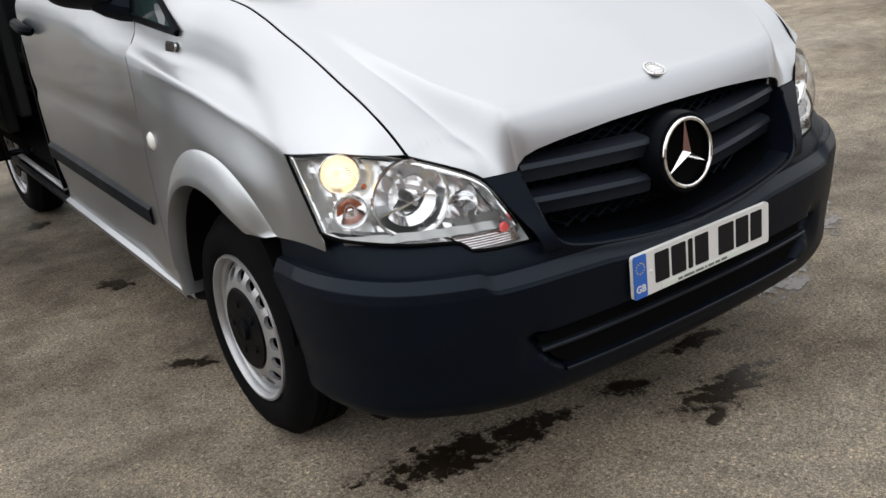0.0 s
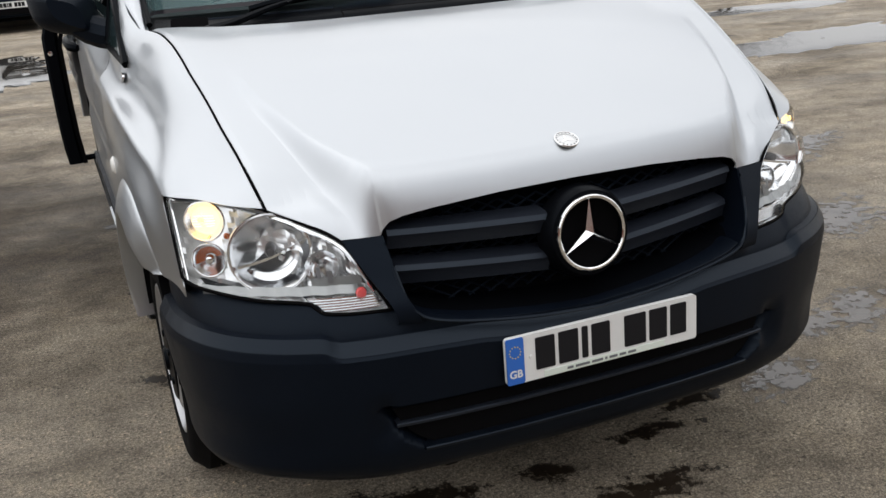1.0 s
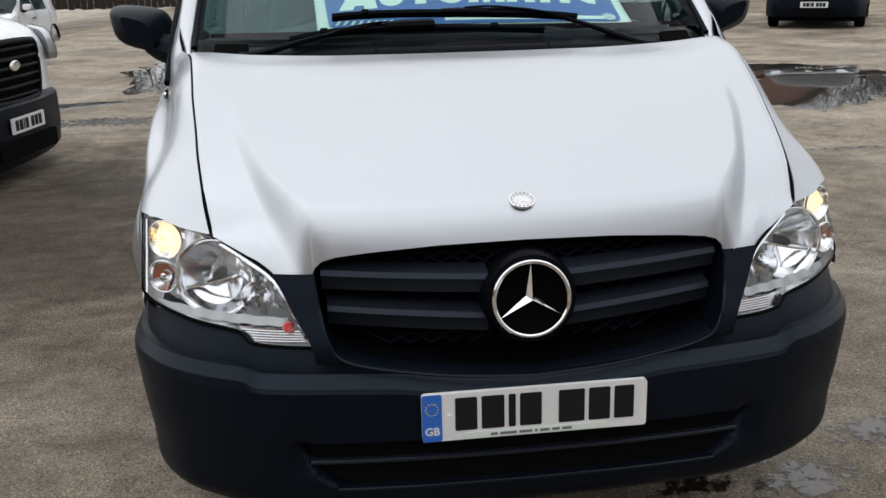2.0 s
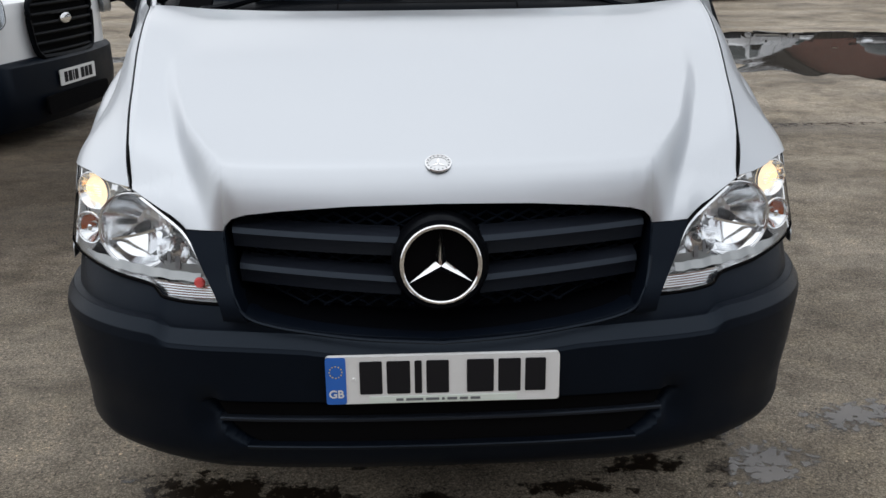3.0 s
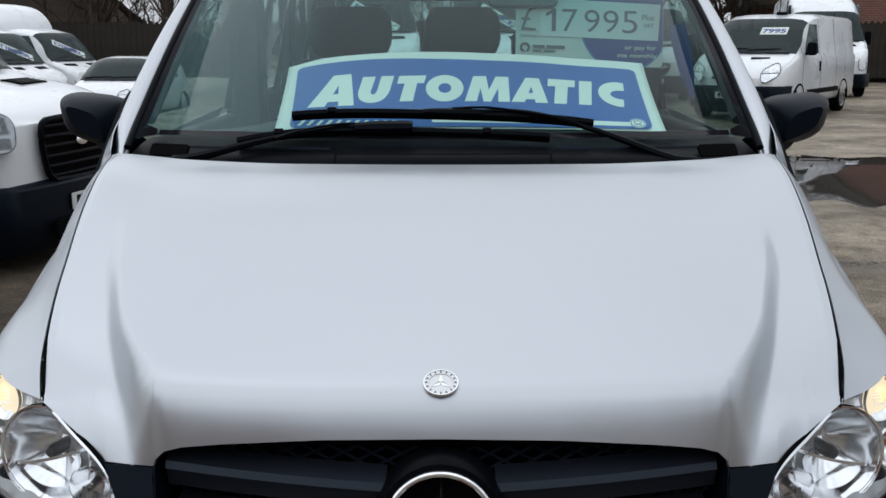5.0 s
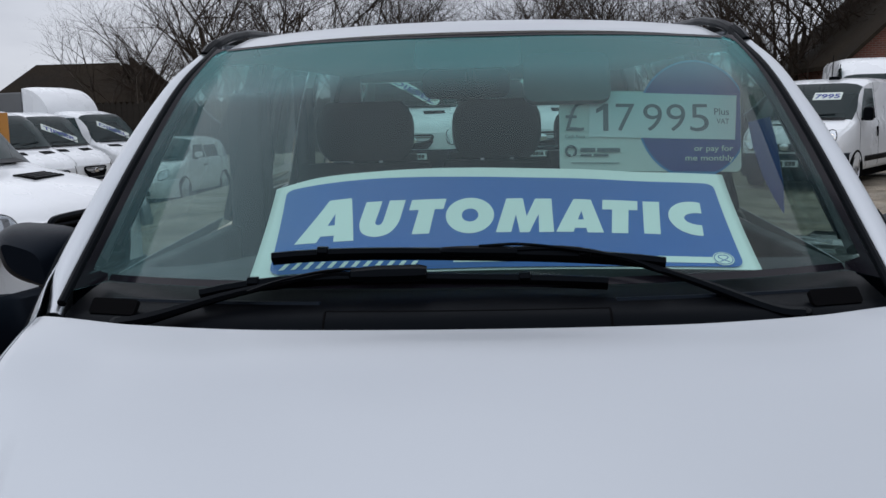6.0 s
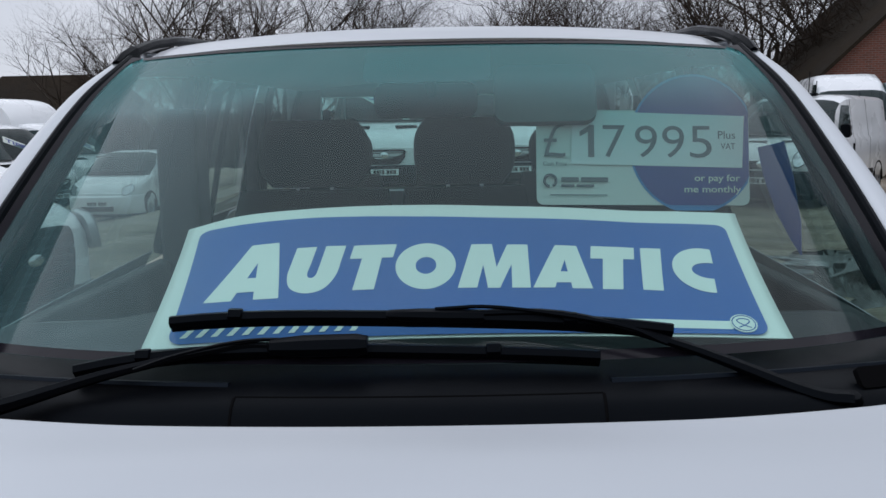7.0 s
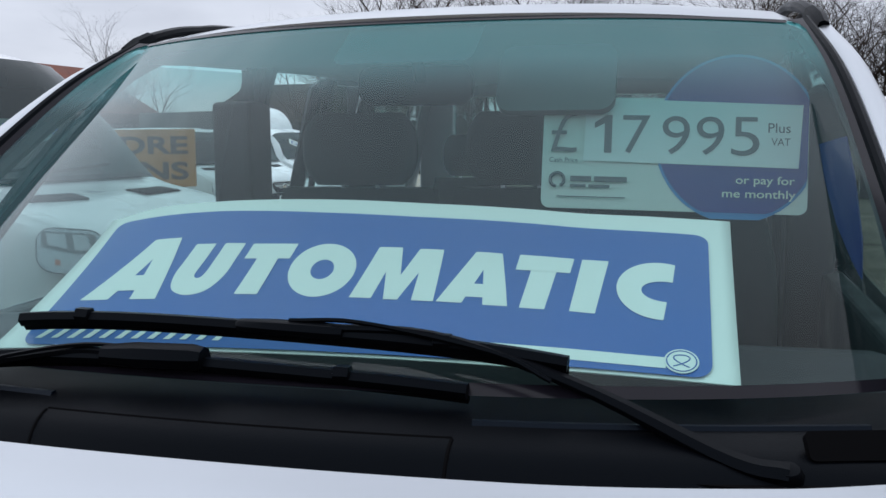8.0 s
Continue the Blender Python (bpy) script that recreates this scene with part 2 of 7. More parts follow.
def lettering(body, size, m, mat, parent, name="lettering", depth=0.001, shear=0.0, bold=0.0, wide=1.0, align="LEFT", label=""):
    """Words in the built-in font as a mesh; in m's frame x runs along the words, z up and -y to the reader."""
    c = bpy.data.curves.new("words", "FONT")
    c.body, c.size, c.extrude, c.shear, c.offset, c.align_x = body, size, depth, shear, bold, align
    c.resolution_u = 4
    ob = new("words", c)
    bpy.context.view_layer.update()
    me = bpy.data.meshes.new_from_object(ob.evaluated_get(bpy.context.evaluated_depsgraph_get()))
    bpy.data.objects.remove(ob)
    me.transform(m @ Matrix.Rotation(radians(90), 4, "X") @ Matrix.Diagonal((wide, 1, 1, 1)))
    me.name = name
    me.materials.clear()
    return place(name, me, mat, parent, label, 0)


# ---- materials ----
SILVER = material("silver_metallic_paint", (0.465, 0.490, 0.520), 0.36, 0.97, 0.45, 0.02, 3)
WHITE = material("white_van_paint", (0.72, 0.74, 0.76), 0.28, 0.0, 0.7, 0.05, 1.5)
PLASTIC = material("black_textured_plastic", (0.0026, 0.0042, 0.0080), 0.42, 0, 0, 0.12, 5, 0.15, 700, 0.2, 0.125)
TRIM = material("satin_black_trim", (0.0022, 0.0025, 0.0034), 0.38, 0, 0, 0.1, 6, 0.1, 500, 0.15, 0.055)
# near-black: the shade in gaps and hollows is put into the colour
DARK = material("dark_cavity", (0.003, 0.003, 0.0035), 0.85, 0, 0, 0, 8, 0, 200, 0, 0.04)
LOUVRE = material("grey_louvre_plastic", (0.0125, 0.0150, 0.0215), 0.38, 0, 0, 0.1, 5, 0.1, 700, 0.15, 0.31)
# lighter, glossier copy of the bumper plastic for its lit edges
STRIP = material("lighter_bumper_plastic", (0.0034, 0.0050, 0.0088), 0.36, 0, 0, 0.1, 5, 0.1, 700, 0.15, 0.24)
RUBBER = material("tyre_rubber", (0.0035, 0.0035, 0.004), 0.75, 0, 0, 0.25, 9, 0.2, 160, 0.3, 0.05)
CHROME = material("chrome", (0.82, 0.83, 0.84), 0.09, 1.0)
GREY_LAMP = material("grey_lamp_interior", (0.16, 0.165, 0.17), 0.3, 0.7, 0, 0.2, 30)
REFLECTOR = material("lamp_reflector", (0.86, 0.87, 0.88), 0.15, 1.0)
HOUSING = material("lamp_housing", (0.84, 0.85, 0.86), 0.20, 0.70, 0, 0.1, 30, 0, 60, 0.15)
STEEL = material("silver_painted_steel", (0.40, 0.41, 0.43), 0.38, 0.75, 0.2, 0.12, 12, 0.08, 300)
BADGE = material("satin_badge_silver", (0.62, 0.63, 0.64), 0.40, 0.7, 0, 0.05, 40)
CLEAR = glass_material("clear_lamp_cover", (0.97, 0.98, 0.99))
SCREEN = glass_material("windscreen_glass", (0.79, 0.95, 0.93), (1.64, 1.78, (0.20, 0.64, 0.62)), 0.02, 0.058)
WINDOW = glass_material("side_window_glass", (0.46, 0.56, 0.54), None, 0.02, 0.03)
REAR_GLASS = glass_material("rear_window_glass", (0.66, 0.78, 0.76), None, 0.02, 0.02)
TINTED = glass_material("dark_vehicle_glass", (0.26, 0.34, 0.34), None, 0.03, 0.04)
AMBER = material("amber_lens", (0.36, 0.075, 0.012), 0.2, 0.3, 0.5)
LIT = glow_material("lit_side_lamp", (1.0, 0.82, 0.54), 0.40)
BULB = glow_material("lit_bulb", (1.0, 0.62, 0.12), 2.2)
RED = material("red_reflector", (0.75, 0.10, 0.10), 0.25, 0, 0.5)
PLATE_WHITE = material("plate_white", (0.66, 0.67, 0.67), 0.35, 0, 0.2, 0.04, 20)
PLATE_BLUE = material("plate_blue", (0.02, 0.12, 0.48), 0.35, 0, 0.2)
INK = material("black_ink", (0.010, 0.010, 0.012), 0.6, 0, 0, 0, 8, 0, 200, 0, 0.15)
GREY_INK = material("grey_ink", (0.12, 0.13, 0.14), 0.5)
CARD = material("white_sign_card", (0.62, 0.68, 0.63), 0.5, 0, 0, 0.03, 6)
SIGN_BLUE = material("sign_blue", (0.014, 0.088, 0.32), 0.45, 0, 0, 0.05, 5)
DEEP_BLUE = material("deep_blue_print", (0.035, 0.055, 0.24), 0.45, 0, 0, 0.05, 5)
PENNANT = material("bright_blue_print", (0.008, 0.035, 0.19), 0.4, 0, 0, 0.05, 5)
for moulded in (PLASTIC, STRIP, LOUVRE, TRIM):
    moulded.node_tree.nodes["Principled BSDF"].inputs["Specular Tint"].default_value = (0.66, 0.82, 1.0, 1)
FRIT = material("black_screen_border", (0.010, 0.009, 0.013), 0.15, 0, 0, 0, 8, 0, 200, 0, 0.16)
LAMP_SHELL = material("pale_lamp_shell", (0.46, 0.48, 0.50), 0.22, 0.6, 0, 0.12, 20)
SEAT = material("dark_seat_cloth", (0.024, 0.026, 0.028), 0.9, 0, 0, 0.15, 6)
CABIN = material("grey_cabin_plastic", (0.028, 0.030, 0.033), 0.6, 0, 0, 0.1, 6, 0, 400, 0, 0.25)
VISOR = material("grey_visor_cloth", (0.13, 0.135, 0.135), 0.9, 0, 0, 0.08, 8)
LINING = material("pale_headlining", (0.26, 0.27, 0.27), 0.9, 0, 0, 0.06, 6)


# ---- ground ----
def ground_z(y, x=0.0):
    """Level round the van, rising gently behind it, falling away towards both far corners of the yard."""
    t = min(11.0, max(0.0, y - 5.5))
    s = max(0.0, min(1.0, (y - 9.0) / 11.0))
    left = lin(-5.0 - x, (0, 0), (2.6, 0.55), (5.0, 0.72), (9.0, 1.28)) * s * s * (3 - 2 * s)
    s = max(0.0, min(1.0, (y - 9.0) / 4.0))
    right = 0.07 * min(2.5, max(0.0, x - 2.5)) * s * s * (3 - 2 * s)
    return 0.031 * t - 0.0005 * t * t - left - right


def ground_material():
    m = bpy.data.materials.new("worn_wet_yard_concrete")
    m.use_nodes = True
    nt = m.node_tree
    b = nt.nodes["Principled BSDF"]
    co = nt.nodes.new("ShaderNodeTexCoord")

    def noise_node(scale, detail, rough=0.55, stretch=None):
        n = nt.nodes.new("ShaderNodeTexNoise")
        n.inputs["Scale"].default_value, n.inputs["Detail"].default_value, n.inputs["Roughness"].default_value = scale, detail, rough
        if stretch:
            mp = nt.nodes.new("ShaderNodeMapping")
            mp.inputs["Scale"].default_value = stretch
            mp.inputs["Rotation"].default_value = (0, 0, radians(25))
            nt.links.new(co.outputs["Object"], mp.inputs["Vector"])
            nt.links.new(mp.outputs["Vector"], n.inputs["Vector"])
        else:
            nt.links.new(co.outputs["Object"], n.inputs["Vector"])
        return n.outputs["Fac"]

    def ramp(fac, *stops):
        r = nt.nodes.new("ShaderNodeValToRGB")
        while len(r.color_ramp.elements) < len(stops):
            r.color_ramp.elements.new(0.5)
        for e, (p, c) in zip(r.color_ramp.elements, stops):
            e.position, e.color = p, (*c, 1) if len(c) == 3 else (c[0], c[0], c[0], 1)
        nt.links.new(fac, r.inputs["Fac"])
        return r.outputs["Color"]

    def mix(a, bb, fac, mode="MIX"):
        n = nt.nodes.new("ShaderNodeMix")
        n.data_type, n.blend_type = "RGBA", mode
        for key, val in (("A", a), ("B", bb), ("Factor", fac)):
            if isinstance(val, (int, float)):
                n.inputs[key].default_value = val
            elif isinstance(val, tuple):
                n.inputs[key].default_value = (*val, 1)
            else:
                nt.links.new(val, n.inputs[key])
        return n.outputs["Result"]

    patches = ramp(noise_node(0.75, 7, 0.65, (1, 1.4, 1)), (0.36, (0.252, 0.212, 0.162)), (0.50, (0.446, 0.380, 0.294)), (0.64, (0.620, 0.535, 0.424)))
    grain = ramp(noise_node(85, 8, 0.85), (0.36, (0.18,)), (0.50, (0.95,)), (0.63, (1.9,)))
    mottle = ramp(noise_node(7, 6, 0.7), (0.32, (0.68, 0.67, 0.66)), (0.50, (1.0, 1.0, 1.0)), (0.68, (1.22, 1.20, 1.14)))

    def cells(scale):
        v = nt.nodes.new("ShaderNodeTexVoronoi")
        v.inputs["Scale"].default_value = scale
        nt.links.new(co.outputs["Object"], v.inputs["Vector"])
        return v

    stones, grit = cells(210), cells(75)
    pebble = ramp(stones.outputs["Distance"], (0.0, (1.5,)), (0.35, (1.0,)), (0.7, (0.45,)))
    tone = nt.nodes.new("ShaderNodeSeparateColor")
    nt.links.new(grit.outputs["Color"], tone.inputs["Color"])
    speck = ramp(tone.outputs[0], (0.0, (0.25,)), (0.14, (0.45,)), (0.20, (1.0,)), (0.82, (1.0,)), (0.92, (1.75,)))
    near = ramp(grit.outputs["Distance"], (0.22, (1.0,)), (0.42, (0.0,)))
    c = mix(patches, grain, 0.85, "MULTIPLY")
    c = mix(c, mottle, 1.0, "MULTIPLY")
    c = mix(c, pebble, 0.8, "MULTIPLY")
    c = mix(c, mix((1.0, 1.0, 1.0), speck, near), 0.9, "MULTIPLY")
    streak = ramp(noise_node(1.3, 8, 0.75, (0.8, 1.8, 1)), (0.57, (0.0,)), (0.72, (0.8,)))
    c = mix(c, (0.085, 0.072, 0.058), streak)
    # ground darkened between the two front vans
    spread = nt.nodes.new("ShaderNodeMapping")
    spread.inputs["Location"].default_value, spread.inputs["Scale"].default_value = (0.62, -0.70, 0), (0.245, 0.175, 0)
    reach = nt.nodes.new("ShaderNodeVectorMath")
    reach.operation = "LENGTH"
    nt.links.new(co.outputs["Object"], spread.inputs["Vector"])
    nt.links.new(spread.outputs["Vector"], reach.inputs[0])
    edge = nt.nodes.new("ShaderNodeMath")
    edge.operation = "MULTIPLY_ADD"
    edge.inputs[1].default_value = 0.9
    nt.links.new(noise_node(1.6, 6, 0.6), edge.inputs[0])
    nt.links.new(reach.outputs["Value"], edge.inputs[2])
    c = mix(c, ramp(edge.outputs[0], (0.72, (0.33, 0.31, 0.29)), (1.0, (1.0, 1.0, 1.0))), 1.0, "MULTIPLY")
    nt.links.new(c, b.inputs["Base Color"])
    b.inputs["Specular IOR Level"].default_value = 0.22
    damp = ramp(noise_node(0.38, 5, 0.6, (0.8, 2.0, 1)), (0.40, (0.85,)), (0.60, (0.42,)))
    nt.links.new(damp, b.inputs["Roughness"])
    bp = nt.nodes.new("ShaderNodeBump")
    bp.inputs["Strength"].default_value, bp.inputs["Distance"].default_value = 0.8, 0.010
    h = mix(grain, pebble, 0.5, "MULTIPLY")
    nt.links.new(h, bp.inputs["Height"])
    nt.links.new(bp.outputs["Normal"], b.inputs["Normal"])
    return m


def build_ground():
    xs = [-400, -120, -60, -30] + list(np.arange(-20, 20.1, 1.0)) + [30, 60, 120, 400]
    ys = [-400, -120, -50, -25] + list(np.arange(-12, 26.1, 1.0)) + [40, 70, 140, 500]
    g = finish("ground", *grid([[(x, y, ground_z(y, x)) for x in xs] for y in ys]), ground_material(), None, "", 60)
    tagged(g, "worn brown-grey concrete yard, damp and stained", "ground", "", "structure")


def puddle_outline(cx, cy, rx, ry, seed, n=90, turn=0.0):
    out = []
    for k in range(n):
        t = 2 * math.pi * k / n
        w = 1 + 0.42 * noise.noise((1.3 * math.cos(t), 1.3 * math.sin(t), seed)) + 0.22 * noise.noise((4 * math.cos(t), 4 * math.sin(t), seed + 9)) + 0.16 * noise.noise((11 * math.cos(t), 11 * math.sin(t), seed + 5)) + 0.07 * noise.noise((23 * math.cos(t), 23 * math.sin(t), seed + 2))
        x, y = rx * w * math.cos(t), ry * w * math.sin(t)
        out.append((cx + x * math.cos(turn) - y * math.sin(turn), cy + x * math.sin(turn) + y * math.cos(turn)))
    return out


RINGS = (0.02, 0.25, 0.5, 0.7, 0.85, 0.97, 1.0)


def sheet_on_ground(name, outline, lift, mat, label, category, kind="structure"):
    """A thin sheet on the ground; its point attribute "depth" falls from 1 in the middle to 0 at the rim."""
    cx, cy = np.mean([p[0] for p in outline]), np.mean([p[1] for p in outline])
    rows = [[(cx + (x - cx) * s, cy + (y - cy) * s, ground_z(cy + (y - cy) * s, cx + (x - cx) * s) + lift * (1 - s ** 6)  + 0.0015) for x, y in outline + outline[:1]] for s in RINGS]
    ob = finish(name, *grid(rows), mat, None, "", 60)
    depth = ob.data.attributes.new("depth", "FLOAT", "POINT")
    for k, item in enumerate(depth.data):
        item.value = 1 - RINGS[min(len(RINGS) - 1, k // len(outline))]
    return tagged(ob, label, category, "", kind)


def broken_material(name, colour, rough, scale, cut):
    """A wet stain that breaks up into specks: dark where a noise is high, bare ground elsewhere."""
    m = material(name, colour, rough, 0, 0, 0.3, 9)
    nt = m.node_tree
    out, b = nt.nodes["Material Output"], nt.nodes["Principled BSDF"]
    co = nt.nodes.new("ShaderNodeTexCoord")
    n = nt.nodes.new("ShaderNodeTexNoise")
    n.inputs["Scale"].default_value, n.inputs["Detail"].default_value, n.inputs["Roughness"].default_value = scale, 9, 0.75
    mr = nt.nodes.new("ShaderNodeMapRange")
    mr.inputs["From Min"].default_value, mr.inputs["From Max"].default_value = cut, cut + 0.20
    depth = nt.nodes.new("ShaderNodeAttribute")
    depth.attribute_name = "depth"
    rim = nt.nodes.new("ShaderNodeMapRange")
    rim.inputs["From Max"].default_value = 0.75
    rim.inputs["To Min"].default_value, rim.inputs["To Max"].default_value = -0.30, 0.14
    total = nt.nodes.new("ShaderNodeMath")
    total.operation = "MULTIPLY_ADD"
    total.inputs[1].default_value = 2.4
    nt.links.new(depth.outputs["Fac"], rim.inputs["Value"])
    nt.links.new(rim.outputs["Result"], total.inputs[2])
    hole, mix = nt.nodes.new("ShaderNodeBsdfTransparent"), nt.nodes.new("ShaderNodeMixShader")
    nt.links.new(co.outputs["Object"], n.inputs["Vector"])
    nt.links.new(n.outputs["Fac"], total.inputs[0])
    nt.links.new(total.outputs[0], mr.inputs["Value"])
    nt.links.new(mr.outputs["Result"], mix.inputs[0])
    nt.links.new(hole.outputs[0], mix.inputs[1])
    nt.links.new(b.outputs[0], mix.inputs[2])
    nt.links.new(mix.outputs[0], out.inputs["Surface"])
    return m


def build_wet():
    water = material("standing_water", (0.035, 0.032, 0.028), 0.03, 0, 0, 0, 1, 0, 5, 0.04, 0.6)
    oil = broken_material("wet_oily_stain", (0.014, 0.009, 0.005), 0.38, 22, 1.04)
    sheen = broken_material("damp_film", (0.060, 0.052, 0.045), 0.10, 18, 1.04)
    for k, (x, y, rx, ry, turn) in enumerate(((4.9, 8.9, 2.1, 1.7, 0.25), (6.9, 6.6, 1.7, 0.55, 0.1), (-1.9, 11.6, 1.1, 1.6, 0.0), (5.2, 9.9, 1.4, 0.28, 0.1), (-3.1, 8.9, 0.55, 0.22, 0.2), (8.9, 9.4, 1.5, 0.5, 0.0))):
        sheet_on_ground("puddle", puddle_outline(x, y, rx, ry, k * 3.1, 120, turn), 0.004, water, "shallow rain puddle on the concrete reflecting the sky", "puddle")
    for k, (x, y, rx, ry, turn) in enumerate(((-0.58, 0.36, 0.32, 0.12, -0.18), (-0.36, 0.32, 0.19, 0.08, -0.1), (-0.02, 0.285, 0.12, 0.062, -0.5), (0.16, 0.07, 0.24, 0.085, 0.05), (0.36, 0.33, 0.19, 0.050, 0.0), (-0.92, 1.49, 0.13, 0.05, -0.6),
                                                   (-0.86, 2.50, 0.12, 0.07, -0.9), (-0.90, 3.75, 0.10, 0.09, 0.3), (0.03, -0.02, 0.05, 0.03, 0.4), (0.58, 0.43, 0.16, 0.06, 0.1), (0.83, 0.60, 0.14, 0.05, 0.3))):
        sheet_on_ground("stain", puddle_outline(x, y, rx, ry, 50 + k * 2.3, 60, turn), 0.002, oil, "dark wet oil stain on the concrete", "stain")
    # wet ground below the van, with the shade there put into its colour
    wet = broken_material("dark_wet_shaded_ground", (0.022, 0.018, 0.014), 0.45, 9, 0.84)
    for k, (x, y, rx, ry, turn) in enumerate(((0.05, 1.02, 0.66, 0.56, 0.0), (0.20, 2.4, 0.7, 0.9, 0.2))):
        sheet_on_ground("wet_ground", puddle_outline(x, y, rx, ry, 130 + k * 2.9, 90, turn), 0.0012, wet, "dark wet oily ground with the shade below the van painted in", "stain")
    for k, (x, y, rx, ry, turn) in enumerate(((0.92, 0.42, 0.20, 0.14, 0.5), (1.55, 0.72, 0.30, 0.12, 0.7), (1.30, 0.68, 0.22, 0.10, 0.2), (2.3, 1.6, 0.5, 0.22, 0.6), (3.2, 2.9, 0.7, 0.25, 0.4), (-2.4, 7.8, 0.9, 0.3, 0.0), (3.6, 5.4, 1.3, 0.35, 0.1))):
        sheet_on_ground("damp_patch", puddle_outline(x, y, rx, ry, 90 + k * 1.7, 60, turn), 0.002, sheen, "damp dark patch on the concrete", "damp patch")


build_ground()
build_wet()


# ---- the silver van ----
def bonnet_height(x, y):
    a = abs(x)
    z = lin(y, (0.03, 0.9150), (0.10, 0.9470), (0.142, 0.966), (0.24, 1.0115), (0.40, 1.084), (0.65, 1.183), (0.80, 1.224), (0.885, 1.2385), (1.06, 1.275))
    crown = 0.014 * (a / 0.8) ** 2.5
    xc = lin(y, (0.04, 0.470), (0.10, 0.490), (0.135, 0.506), (0.21, 0.543), (0.294, 0.582), (0.392, 0.617), (0.47, 0.642), (0.7, 0.68))
    step = lin(y, (0.08, 0.120), (0.13, 0.108), (0.2, 0.088), (0.27, 0.064), (0.337, 0.043), (0.428, 0.026), (0.5, 0.013), (0.62, 0.0))
    upturn = 0.010 * ease(0.35, 0.80, a) * ease(0.65, 0.93, y)
    return z - crown + upturn - step * ease(xc - lin(y, (0.10, 0.060), (0.18, 0.030), (0.30, 0.008)), xc + 0.026, a)


SHUT = [(0.706, 0.228, 0.899), (0.720, 0.271, 0.952), (0.732, 0.337, 1.004), (0.746, 0.428, 1.059), (0.753, 0.494, 1.096), (0.762, 0.567, 1.135), (0.770, 0.632, 1.166), (0.776, 0.70, 1.198), (0.785, 0.793, 1.231), (0.798, 0.90, 1.251), (0.812, 0.965, 1.256), (0.835, 1.032, 1.262)]


def shut_at(y):
    return lin(y, *[(p[1], p[0]) for p in SHUT]), lin(y, *[(p[1], p[2]) for p in SHUT])


def bonnet_front(u):
    """The bonnet's front edge from the middle (0) to the lamp (1): over the grille, down its corner, along the lamp."""
    pts = ((0.0, 0.098, 0.887), (0.20, 0.100, 0.884), (0.36, 0.106, 0.874), (0.43, 0.112, 0.866), (0.462, 0.118, 0.856), (0.478, 0.122, 0.840), (0.483, 0.125, 0.826),
           (0.53, 0.133, 0.826), (0.572, 0.142, 0.827), (0.635, 0.180, 0.867), (0.706, 0.228, 0.899))
    s = (0, 0.22, 0.42, 0.52, 0.58, 0.62, 0.65, 0.72, 0.79, 0.89, 1.0)
    return [float(np.interp(u, s, [p[k] for p in pts])) for k in range(3)]


def build_bonnet(van):
    vs = [0, 0.004, 0.010, 0.018, 0.028, 0.042, 0.060, 0.085] + list(np.linspace(0.105, 0.985, 80)) + [1.0]
    us = np.linspace(0, 1, 200)
    rows = []
    for v in vs:
        row = []
        for u in us:
            fx, fy, fz = bonnet_front(u)
            q = fx / 0.706
            rx = 0.832 * q
            ry = 0.885 + 0.080 * q ** 2.2
            x = fx + (rx - fx) * v + 0.013 * math.sin(math.pi * v) * q ** 2
            y = fy + (ry - fy) * v
            if y > 0.228:
                x += (shut_at(y)[0] - 0.0018 - (0.706 + 0.126 * v + 0.013 * math.sin(math.pi * v))) * q ** 8
            w = max(0.0, 1 - v / (0.055 + 0.12 * ease(0.80, 1.0, q))) ** 2
            z = bonnet_height(x, y) + (fz - bonnet_height(fx, fy)) * w
            ex, ez = shut_at(y)
            side = ease(0.74, 1.0, q) * (1 - w)
            z += (ez - bonnet_height(ex, y)) * side - 0.003 * ease(0.975, 1.0, q) * (1 - w)
            row.append((x, y, z))
        rows.append(row)
    finish("bonnet", *both(grid(rows)), SILVER, van, "", 50, 0.003)
    for s in (1, -1):
        line = [(s * (shut_at(y)[0] - 0.001), y, shut_at(y)[1] - 0.0060) for y in np.linspace(0.228, 0.965, 60)]
        finish("bonnet_seal", *tube(line, 0.0030, 6), DARK, van)


def shoulder_z(y):
    return lin(y, (0.23, 0.80), (0.35, 0.86), (0.457, 0.917), (0.59, 0.957), (0.71, 0.987), (0.86, 1.024), (1.03, 1.055), (1.32, 1.096))


